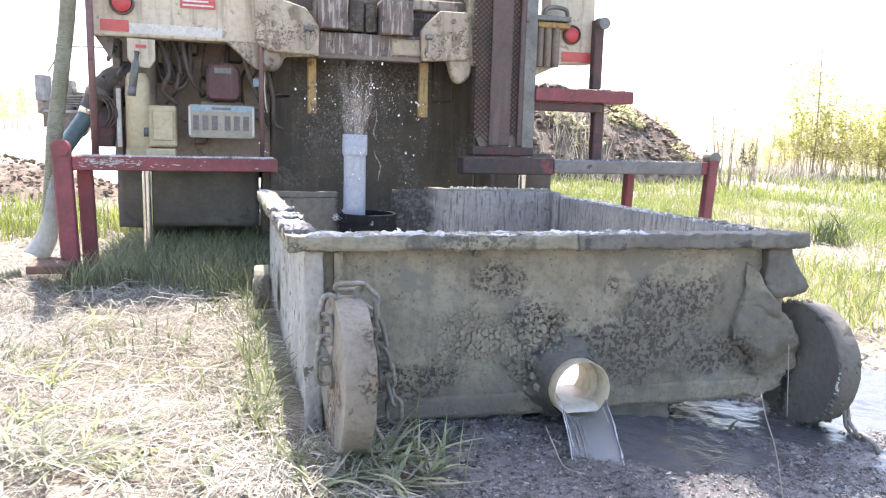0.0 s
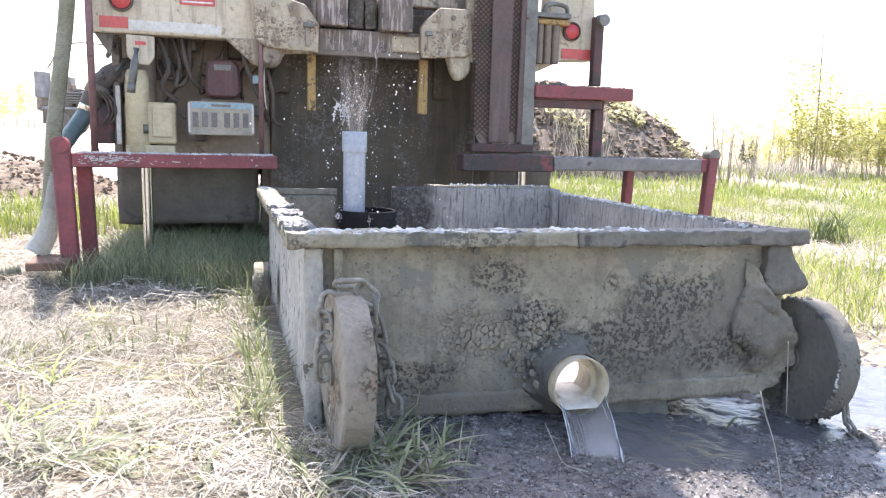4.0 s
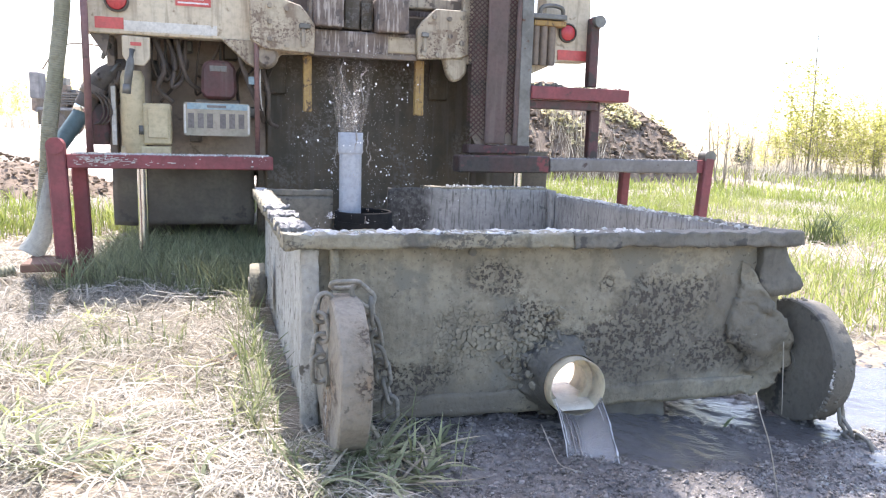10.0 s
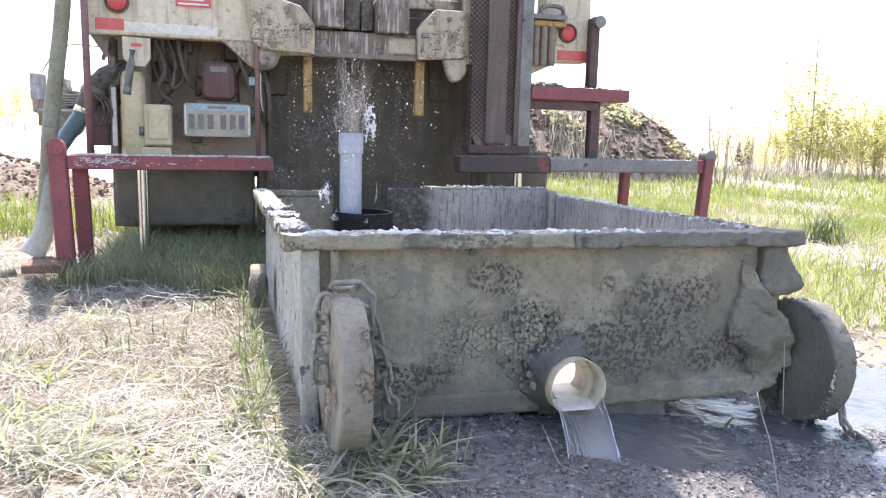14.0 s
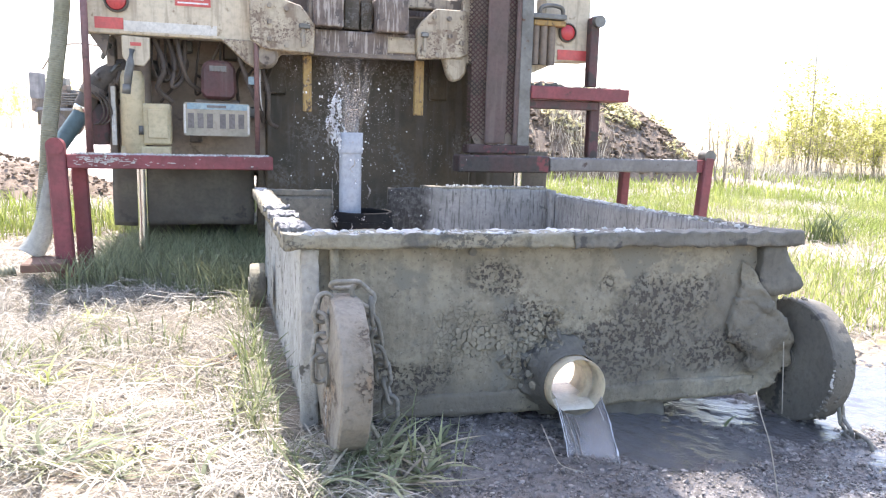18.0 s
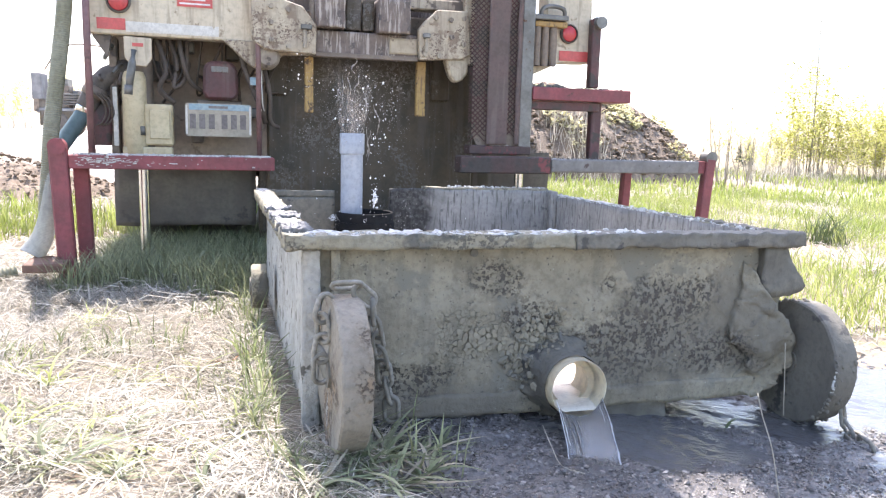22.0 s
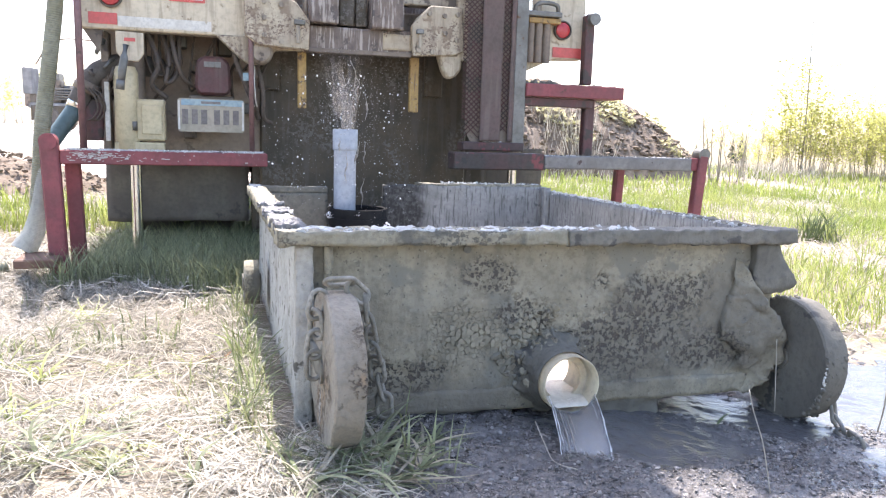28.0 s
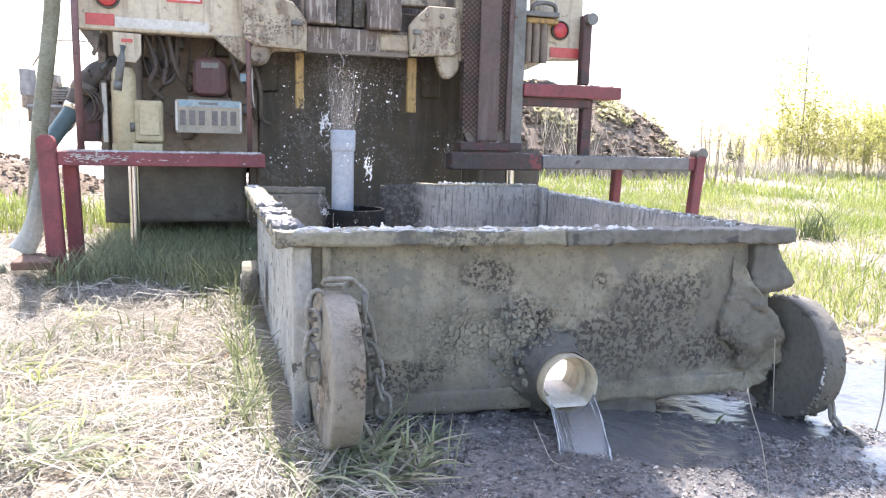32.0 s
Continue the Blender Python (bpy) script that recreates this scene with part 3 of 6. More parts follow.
def mud_edge(x, y):
    """Under 1 inside the wet mud."""
    return math.hypot((x - 0.92) / 1.16, (y - 1.72) / 1.05) + 0.25 * noise.noise(Vector((x * 2.2, y * 2.2, 4.0)))


def pool_depth(x, y):
    """How far the mud lies under its usual level where water stands on it."""
    rag = 0.35 * noise.noise(Vector((x * 7, y * 7, 2.0)))
    return max(0.0, max(d * min(1.0, 1.9 * (1 - math.hypot((x - cx) / rx, (y - cy) / ry) + rag)) for cx, cy, rx, ry, d in POOLS))


def mud_height(x, y):
    """The lumpy skin of the wet mud."""
    p = Vector((x, y, 3.0))
    lump = 0.008 * noise.noise(p * 6) + 0.007 * noise.noise(p * 15) + 0.0075 * noise.noise(p * 34) + 0.005 * noise.noise(p * 75)
    return ground_height(x, y) + 0.012 + lump - pool_depth(x, y) - 0.03 * max(0.0, min(1.0, (mud_edge(x, y) - 0.9) / 0.12))


def grid_sheet(name, x0, x1, y0, y1, cell, height, keep, material, label, category):
    """An uneven sheet on the ground, kept where keep(x, y) holds."""
    nx, ny = round((x1 - x0) / cell), round((y1 - y0) / cell)
    index, verts, faces = {}, [], []

    def vert(i, j):
        if (i, j) not in index:
            x, y = x0 + i * cell, y0 + j * cell
            index[i, j] = len(verts)
            verts.append((x, y, height(x, y)))
        return index[i, j]
    for j in range(ny):
        for i in range(nx):
            if keep(x0 + (i + 0.5) * cell, y0 + (j + 0.5) * cell):
                faces.append((vert(i, j), vert(i + 1, j), vert(i + 1, j + 1), vert(i, j + 1)))
    return tagged(raw(name, verts, faces, material, even=True), label, category, kind="structure")


def ripples(x, y):
    """Small waves that run out from where the stream falls."""
    r = math.hypot(x - 0.34, y - 1.69)
    p = Vector((x * 22 + 0.8 * y, y * 34, 5.0))
    return ground_height(x, y) + 0.004 + 0.0022 * math.sin(95 * r + 5 * noise.noise(p * 0.4)) * math.exp(-2.2 * r) + 0.0026 * noise.noise(p) + 0.0012 * noise.noise(p * 2.7)


grid_sheet("wet_mud", -0.35, 2.15, 0.75, 2.85, 0.0115, mud_height, lambda x, y: mud_edge(x, y) < 1.03, M_WETMUD, "lumpy wet grey drilling mud spread round the tank", "mud")
grid_sheet("water", 0.15, 1.95, 1.42, 2.72, 0.009, ripples, lambda x, y: pool_depth(x, y) > 0.001, M_WATER, "shallow rippled silty water standing in the mud", "puddle")
patch("road", (-22.0, 42.0), 30.0, 26.0, 0.02, M_ROAD, "pale gravel yard in full sun", "road", 2.0, amp=0.12, rings=8)
patch("road", (-5.4, 9.2), 3.4, 3.2, 0.016, M_ROAD, "pale gravel track beside the truck", "road", 6.0, amp=0.2, rings=8)

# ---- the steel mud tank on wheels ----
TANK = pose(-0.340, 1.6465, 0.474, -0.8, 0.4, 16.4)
TW, TL = 1.346, 1.55
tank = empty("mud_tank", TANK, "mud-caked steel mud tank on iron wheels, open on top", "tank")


def build_tank():
    def bored(bm):
        away = [f for f in bm.faces if math.hypot(f.calc_center_median().x - 0.675, f.calc_center_median().z + 0.364) < 0.0665]
        bmesh.ops.delete(bm, geom=away, context="FACES")
        return bm
    part("front_plate", bored(crust(0.05, 1.325, 0.040, 0.062, -0.445, -0.03, 170, 0.0055, 19, 1)), M_FRONT, tank, "front plate under cracked dried mud, bored for the outlet")
    part("front_foot", bored(crust(0.05, 1.262, 0.034, 0.060, -0.455, -0.40, 120, 0.005, 18, 2)), M_FRONT, tank)
    left = part("side_plate", crust(0.045, 0.066, 0.05, TL - 0.03, -0.445, -0.03, 60, 0.004, 13, 3), M_PALEMUD, tank, "pale mud-caked side plate")
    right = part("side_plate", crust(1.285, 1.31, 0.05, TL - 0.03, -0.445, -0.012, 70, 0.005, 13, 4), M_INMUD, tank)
    part("back_plate", crust(0.05, 0.315, TL - 0.055, TL - 0.03, -0.44, -0.03, 30, 0.004, 13, 5), M_DARKMUD, tank, "back plate left of the well opening")
    # drawn on to the casing; its added left end fills the dark gap
    part("back_plate", crust(0.548, 1.30, TL - 0.055, TL - 0.03, -0.44, 0.010, 60, 0.005, 13, 6), M_BACKMUD, tank, "streaked back plate, its black end standing in for the dark opening")
    part("floor_plate", box(0.06, 1.30, 0.06, TL - 0.03, -0.445, -0.432, 0.003), M_DARKMUD, tank)
    # rim flanges
    part("front_rim", crust(-0.005, 0.685, -0.008, 0.075, -0.037, -0.004, 90, 0.0052, 30, 7), M_MUD, tank)
    # right half in darker mud: the mast's shadow is painted into the rim
    part("front_rim", crust(0.687, TW + 0.005, -0.009, 0.075, -0.039, -0.003, 90, 0.0058, 33, 17), M_DARKMUD, tank, "darker stretch of the front rim, mast shade put into its colour")
    part("side_rim", crust(-0.005, 0.062, 0.075, TL + 0.0, -0.034, -0.003, 100, 0.005, 22, 8), M_MUD, tank)
    part("side_rim", crust(1.300, TW + 0.005, 0.075, TL + 0.0, -0.030, -0.010, 100, 0.005, 22, 9), M_MUD, tank)
    part("back_rim", crust(0.062, 0.318, TL - 0.050, TL, -0.030, -0.004, 34, 0.004, 22, 10), M_DARKMUD, tank)
    part("back_rim", crust(0.70, 1.275, TL - 0.05, TL, 0.004, 0.018, 64, 0.005, 26, 11), M_MUD, tank)
    part("dried_slurry", crust(0.03, 0.60, 0.004, 0.062, -0.0095, -0.0035, 130, 0.0095, 36, 51), M_GRIT, tank, "chalky dried slurry along the rim")
    part("dried_slurry", crust(0.61, 0.90, 0.010, 0.060, -0.0095, -0.0040, 80, 0.0095, 36, 52), M_GRIT, tank, "chalky dried slurry along the rim")
    for y0, y1, sd in ((0.055, 0.20, 55), (0.33, 0.47, 56), (0.60, 0.66, 58)):
        part("wet_crust", crust(-0.006, 0.062, y0, y1, -0.012, 0.004, 50, 0.0105, 40, sd), M_CRUST, tank, "lumpy blue-grey wet crust on the rim")
    part("dried_slurry", crust(0.0, 0.052, 0.20, 0.33, -0.009, 0.000, 40, 0.0065, 34, 59), M_GRIT, tank, "chalky dried slurry along the rim")
    part("wet_crust", crust(1.302, TW - 0.002, 0.12, 0.50, -0.016, -0.006, 80, 0.0085, 34, 57), M_DARKMUD, tank, "dark wet crust on the rim")
    part("dried_slurry", crust(0.004, 0.048, 0.72, TL - 0.03, -0.009, 0.000, 110, 0.0055, 28, 53), M_GRIT, tank, "chalky dried slurry along the rim")
    part("dried_slurry", crust(1.306, TW - 0.006, 1.0, TL - 0.05, -0.016, -0.008, 90, 0.0055, 28, 54), M_GRIT, tank, "chalky dried slurry along the rim")
    # crumbs of pale mud on the rim
    rnd = random.Random(4)
    bm = bmesh.new()
    for i in range(1100):
        side = rnd.random()
        top = -0.005
        if side < 0.42:
            x, y = rnd.uniform(0.0, TW), rnd.uniform(0.0, 0.07)
            if noise.noise(Vector((x * 6, 0, 0))) < (-0.2 if x < 0.85 else 0.15):
                continue
        elif side < 0.62:
            x, y = rnd.uniform(0.0, 0.055), rnd.uniform(0.05, TL)
        elif side < 0.90:
            x, y, top = rnd.uniform(1.283, TW), rnd.uniform(0.05, TL), -0.010
        else:
            x, y, top = rnd.uniform(0.82, 1.27), rnd.uniform(TL - 0.05, TL), 0.020
        rock(bm, (x, y, top), rnd.uniform(0.002, 0.0045) + 0.008 * rnd.random() ** 8, i, 1, 0.45)
    part("crumbled_mud", bm, M_GRIT, tank, "pale crumbs of dried mud on the rim")["kind"] = "stuff"
    # stiffeners
    part("corner_stiffener", crust(0.10, 0.118, 0.012, 0.040, -0.40, -0.040, 30, 0.003, 20, 12), M_MUD, tank)
    part("corner_post", crust(0.036, 0.075, 0.018, 0.050, -0.462, -0.04, 40, 0.004, 20, 13), M_PALEMUD, tank)
    bm = slab([(1.245, -0.038), (1.312, -0.038), (1.345, -0.095), (1.380, -0.150), (1.372, -0.160), (1.335, -0.172), (1.285, -0.180), (1.245, -0.150)], 0.012, 0.045, 0.0)
    bmesh.ops.triangulate(bm, faces=bm.faces)
    bmesh.ops.subdivide_edges(bm, edges=bm.edges, cuts=4, use_grid_fill=True)
    for v in bm.verts:
        v.co += 0.007 * noise.noise_vector(v.co * 18) + 0.003 * noise.noise_vector(v.co * 60)
    part("corner_gusset", smooth(bm), M_DARKMUD, tank, "slanting gusset plate under the rim, dark with mud")
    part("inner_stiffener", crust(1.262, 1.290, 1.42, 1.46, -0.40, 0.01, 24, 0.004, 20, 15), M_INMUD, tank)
    # axle brackets
    part("wheel_bracket", crust(0.07, 0.14, -0.13, 0.045, -0.30, -0.25, 14, 0.006, 20, 16), M_DARKMUD, tank)
    bm = slab([(1.200, -0.10), (1.212, -0.085), (1.232, -0.115), (1.262, -0.165), (1.305, -0.222), (1.350, -0.288), (1.358, -0.335), (1.345, -0.365), (1.318, -0.385), (1.318, -0.43), (1.275, -0.452), (1.215, -0.445), (1.200, -0.395), (1.225, -0.345), (1.172, -0.290), (1.160, -0.255), (1.185, -0.215), (1.198, -0.16)], -0.006, 0.05, 0.0)
    bmesh.ops.triangulate(bm, faces=bm.faces)
    bmesh.ops.subdivide_edges(bm, edges=bm.edges, cuts=8, use_grid_fill=True)
    for v in bm.verts:
        v.co.y += 0.030 * max(0.0, min(1.0, (-0.30 - v.co.z) / 0.10)) + 0.034 * (1 - max(0.0, min(1.0, (v.co.x - 1.165 - 0.25 * max(0.0, v.co.z + 0.25)) / 0.10)))
        v.co += 0.016 * noise.noise_vector(v.co * 16) + 0.011 * noise.noise_vector(v.co * 42) + 0.003 * noise.noise_vector(v.co * 110)
    part("wheel_bracket", smooth(bm), M_FRONT, tank, "mud-laden wheel bracket plate")
    part("axle_stub", tube([(1.29, 0.045, -0.344), (1.40, 0.04, -0.344)], 0.022, 14, wob=0.2), M_MUD, tank)
    part("bolt", tube([(0.44, 0.03, -0.052), (0.44, 0.043, -0.052)], 0.010, 8), M_DARKMUD, tank)
    # outlet
    pipe = part("outlet_pipe", lathe([(0.064, 0.0655), (0.03, 0.071), (-0.085, 0.0715), (-0.0865, 0.0710), (-0.0865, 0.0695), (-0.085, 0.0690), (-0.036, 0.0655), (-0.034, 0.0635), (-0.034, 0.049), (-0.032, 0.048), (-0.024, 0.048), (-0.023, 0.0625), (0.064, 0.0625), (0.064, 0.0655)], "Y", 40, (0.675, 0, -0.364), False), M_OUTLET, tank, "cream plastic outlet pipe")
    bm = lathe([(0.05, 0.112), (0.035, 0.102), (0.015, 0.090), (-0.01, 0.083), (-0.03, 0.079), (-0.048, 0.0765), (-0.056, 0.0745), (0.045, 0.0742)], "Y", 60, (0.675, 0, -0.364), False)
    bmesh.ops.subdivide_edges(bm, edges=bm.edges, cuts=3, use_grid_fill=True)
    for v in bm.verts:
        r = Vector((v.co.x - 0.675, v.co.z + 0.364)).length
        if r > 0.0755:
            v.co += min(1.0, (r - 0.0755) * 60) * (0.018 * noise.noise_vector(v.co * 23) + 0.008 * noise.noise_vector(v.co * 55) + 0.003 * noise.noise_vector(v.co * 130))
    part("mud_collar", smooth(bm), M_DARKMUD, pipe, "lumpy dark mud round the outlet pipe")
    rnd = random.Random(31)
    bm = bmesh.new()
    for k in range(120):
        a = rnd.gauss(2.3, 0.65)
        r = rnd.uniform(0.080, 0.165)
        y = 0.040 - max(0.0, 0.112 - r) * 1.7 * rnd.uniform(0.6, 1.0)
        rock(bm, (0.675 + r * math.cos(a), y, -0.364 + r * math.sin(a)), 0.003 + 0.011 * rnd.random() ** 2, k, 2, 0.4)
    part("mud_crust", smooth(bm, False), M_FRONT, pipe, "pale broken crust of mud above the outlet")["kind"] = "stuff"
    # cracked mud peeling off the front plate
    rnd = random.Random(52)
    bm = bmesh.new()
    for cx, cz, rx, rz, lift in ((0.572, -0.320, 0.045, 0.065, 0.20), (0.598, -0.250, 0.050, 0.032, 0.20), (0.462, -0.266, 0.075, 0.040, 0.05)):
        for i in range(-9, 10):
            for j in range(-9, 10):
                x, z = cx + i * 0.0125 + rnd.uniform(-0.004, 0.004), cz + j * 0.0115 + 0.005 * (i % 2) + rnd.uniform(-0.004, 0.004)
                if math.hypot((x - cx) / rx, (z - cz) / rz) > 1.0 - 0.35 * rnd.random() or math.hypot(x - 0.675, z + 0.364) < 0.088:
                    continue
                size, a0, n = rnd.uniform(0.0058, 0.0078), rnd.uniform(0, 6.283), rnd.randint(4, 6)
                turn = Euler((rnd.gauss(0, lift), rnd.gauss(0, 0.5), rnd.gauss(0, lift))).to_matrix()
                ring = []
                for k in range(n):
                    a = a0 + math.tau * (k + rnd.uniform(-0.25, 0.25)) / n
                    ring.append(Vector((size * math.cos(a) * rnd.uniform(0.8, 1.25), 0, size * math.sin(a) * rnd.uniform(0.8, 1.25))))
                o = Vector((x, rnd.uniform(0.0345, 0.0375), z))
                front = [bm.verts.new(o + turn @ (p + Vector((0, -0.0012, 0)))) for p in ring]
                back = [bm.verts.new(o + turn @ (p * 1.05 + Vector((0, 0.006, 0)))) for p in ring]
                bm.faces.new(front)
                for k in range(n):
                    bm.faces.new((front[k], back[k], back[(k + 1) % n], front[(k + 1) % n]))
    bmesh.ops.recalc_face_normals(bm, faces=bm.faces)
    part("flaked_mud", bm, M_FLAKE, tank, "pale flakes of cracked mud peeling off")["kind"] = "stuff"
    # water in the tank
    bm = bmesh.new()
    bmesh.ops.create_grid(bm, x_segments=60, y_segments=60, size=0.5)
    for v in bm.verts:
        x, y = 0.07 + (v.co.x + 0.5) * 1.21, 0.065 + (v.co.y + 0.5) * (TL - 0.125)
        v.co = Vector((x, y, -0.402 + 0.003 * noise.noise(Vector((x * 14, y * 14, 0)))))
    part("tank_water", smooth(bm), M_FOAM, tank, "foamy silty water lying in the tank")


build_tank()
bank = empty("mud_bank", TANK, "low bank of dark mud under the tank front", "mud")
part("mud", crust(0.16, 0.58, 0.05, 0.14, -0.52, -0.447, 40, 0.012, 14, 61), M_DARKMUD, bank)
part("mud", crust(0.77, 1.00, 0.05, 0.15, -0.52, -0.447, 30, 0.014, 14, 62), M_DARKMUD, bank)


def wheel(name, m, radius, width, label, material=None):
    """A solid iron wheel, its axle along local X."""
    h = width / 2
    bm = lathe([(-h, 0.0), (-h, radius * 0.2), (-h, radius * 0.45), (-h, radius * 0.7), (-h, radius * 0.88), (-h, radius * 0.975), (-h + 0.004, radius), (-h * 0.4, radius), (h * 0.4, radius), (h - 0.004, radius), (h, radius * 0.975), (h, radius * 0.88),
                (h, radius * 0.6), (h, radius * 0.2), (h, 0.0)], "X", 72)
    for v in bm.verts:
        v.co += 0.0035 * noise.noise_vector(v.co * 17) + 0.0015 * noise.noise_vector(v.co * 60)
    ob = part(name, smooth(bm), material or M_WHEEL, tank, label)
    ob.matrix_local = m
    part("hub", lathe([(-h - 0.006, 0.0), (-h - 0.006, 0.03), (h + 0.006, 0.03), (h + 0.006, 0.0)], "X", 20), M_DARKMUD, ob)
    return ob


wheel("wheel", pose(0.108, -0.12, -0.280, 0, 0, 1.4), 0.164, 0.062, "mud-crusted iron wheel with a chain over it")
rw = wheel("wheel", pose(1.399, 0.025, -0.360, 0, 1.6, 0.6), 0.166, 0.070, "dark mud-caked iron wheel", M_DARKMUD)
rnd = random.Random(12)
bm = bmesh.new()
for k in range(230):
    a = radians(rnd.uniform(-200, 95))
    rock(bm, (rnd.choice((-0.034, rnd.uniform(-0.034, 0.034))) + rnd.uniform(-0.002, 0.004), 0.165 * math.cos(a), 0.165 * math.sin(a)), 0.002 + 0.007 * rnd.random() ** 2, k, 1, 0.8)
part("mud_lump", smooth(bm), M_DARKMUD, rw, "mud clinging to the wheel")["kind"] = "stuff"
# crumbs in white grit paint the sunlit dots on the wheel's edge
bm = bmesh.new()
for k in range(60):
    a = radians(rnd.gauss(198, 11))
    rock(bm, (-0.036 + rnd.uniform(0.0, 0.006), 0.163 * math.cos(a), 0.163 * math.sin(a)), 0.0015 + 0.004 * rnd.random() ** 2, k, 1, 0.8)
part("dried_mud", bm, M_GRIT, rw, "mud crumbs along the wheel's edge, whitened as if sunlit")["kind"] = "stuff"
wheel("wheel", pose(-0.012, 1.0, -0.302, 0, 0, 0), 0.075, 0.05, "small muddy roller wheel", M_MUD)


def chain_link(length, width, thick):
    pts = []
    for k in range(16):
        a = 2 * math.pi * k / 16
        x = math.cos(a) * width / 2
        z = math.sin(a) * width / 2 + (length / 2 - width / 2) * (1 if math.sin(a) > 0 else -1)
        pts.append(Vector((x, 0, z)))
    bm = bmesh.new()
    rings = []
    for i, p in enumerate(pts):
        d = (pts[(i + 1) % 16] - pts[i - 1]).normalized()
        u = Vector((0, 1, 0))
        w = d.cross(u)
        rings.append([bm.verts.new(p + thick / 2 * (math.cos(b) * u + math.sin(b) * w)) for b in (2 * math.pi * k / 7 for k in range(7))])
    for i in range(16):
        a, b = rings[i], rings[(i + 1) % 16]
        for k in range(7):
            bm.faces.new((a[k], a[(k + 1) % 7], b[(k + 1) % 7], b[k])).smooth = True
    bmesh.ops.recalc_face_normals(bm, faces=bm.faces)
    me = bpy.data.meshes.new("link")
    bm.to_mesh(me)
    bm.free()
    me.materials.append(M_CHAIN)
    return me


def chain(name, path, label, parent_pose):
    """A chain of single links along a path, each turned a quarter from the last."""
    body = empty(name, parent_pose, label, "chain")
    me = chain_link(0.062, 0.034, 0.0105)
    pts = curve(path, 24)
    k = 0
    marks = [pts[0]]
    acc = 0.0
    for a, b in zip(pts, pts[1:]):
        acc += (b - a).length
        if acc >= 0.043:
            marks.append(b)
            acc = 0.0
    for a, b in zip(marks, marks[1:]):
        ob = new("link", me)
        ob.parent = body
        d = (b - a).normalized()
        ob.matrix_local = Matrix.Translation((a + b) / 2) @ d.to_track_quat("Z", "Y").to_matrix().to_4x4() @ pose(0, 0, 0, 0, 0, 90 * (k % 2) + 20)
        k += 1
    return body


hung = chain("chain", [(0.060, -0.125, -0.290), (0.060, -0.128, -0.235), (0.066, -0.130, -0.185), (0.058, -0.132, -0.135), (0.090, -0.132, -0.100)], "muddy steel chain hung over the iron wheel", TANK)
over = new("link", hung.children[0].data)
over.parent = hung
over.matrix_local = pose(0.111, -0.128, -0.093, 0, 90, 0) @ pose(0, 0, 0, 0, 0, 55)
for a, b in (((0.128, -0.130, -0.099), (0.170, -0.115, -0.134)), ((0.168, -0.112, -0.130), (0.176, -0.095, -0.180))):
    a, b = Vector(a), Vector(b)
    side = new("link", hung.children[0].data)
    side.parent = hung
    side.matrix_local = Matrix.Translation((a + b) / 2) @ (b - a).to_track_quat("Z", "Y").to_matrix().to_4x4() @ pose(0, 0, 0, 0, 0, 80)
chain("chain", [(0.176, -0.085, -0.175), (0.192, -0.06, -0.235), (0.207, -0.035, -0.282), (0.213, -0.035, -0.323), (0.228, -0.035, -0.364), (0.231, -0.035, -0.406), (0.240, -0.035, -0.462)], "muddy chain hanging behind the iron wheel to the grass", TANK)
chain("chain", [(1.436, -0.10, -0.455), (1.442, -0.103, -0.490), (1.440, -0.115, -0.510), (1.430, -0.16, -0.514), (1.415, -0.21, -0.515), (1.413, -0.26, -0.516)], "short muddy chain trailing from the wheel to the mud", TANK)

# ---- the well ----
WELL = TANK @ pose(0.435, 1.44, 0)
wx, wy = WELL.translation.x, WELL.translation.y
PX, PY = wx - 0.052, wy - 0.03
casing = empty("well_casing", pose(wx, wy, 0), "black steel well casing standing in the tank opening", "casing")
part("casing_wall", lathe([(-0.02, 0.117), (0.366, 0.117), (0.369, 0.113), (0.366, 0.106), (-0.02, 0.106)], "Z", 40, (0, 0, 0), False), M_BLACK, casing)
part("collar", lathe([(0.300, 0.1175), (0.300, 0.121), (0.330, 0.121), (0.330, 0.1175)], "Z", 40, (0, 0, 0), False), M_BLACK, casing)
riser = empty("riser_pipe", pose(PX, PY, 0), "grey-white plastic riser pipe with a belled top", "pipe")
part("pipe_wall", lathe([(-0.02, 0.0445), (0.612, 0.0445), (0.612, 0.039), (-0.02, 0.039)], "Z", 36, (0, 0, 0), False), M_PVC, riser)
part("bell_socket", lathe([(0.600, 0.0450), (0.607, 0.0500), (0.683, 0.0500), (0.686, 0.0485), (0.683, 0.045), (0.600, 0.0450)], "Z", 36, (0, 0, 0), False), M_PVC, riser, "wider belled socket")

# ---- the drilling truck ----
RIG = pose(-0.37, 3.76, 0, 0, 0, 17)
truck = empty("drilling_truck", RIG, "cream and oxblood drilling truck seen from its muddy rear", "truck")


def bolts(parent, spots, y, r=0.012, material=None):
    for x, z in spots:
        bm = tube([(x, y, z), (x, y - 0.012, z)], r, 6)
        part("bolt", bm, material or M_CREAM_DIRTY, parent)


def lamp(x, z, r, y=-0.004):
    base = part("tail_lamp", lathe([(y, r * 1.22), (y - 0.014, r * 1.2), (y - 0.018, r * 1.05), (y - 0.006, r), (y - 0.006, 0)], "Y", 28, (x, 0, z)), M_RUBBER, truck, "round red tail lamp")
    part("lens", smooth(lathe([(y - 0.004, r), (y - 0.014, r * 0.93), (y - 0.021, r * 0.6), (y - 0.024, 0)], "Y", 28, (x, 0, z))), M_REDLENS, base)


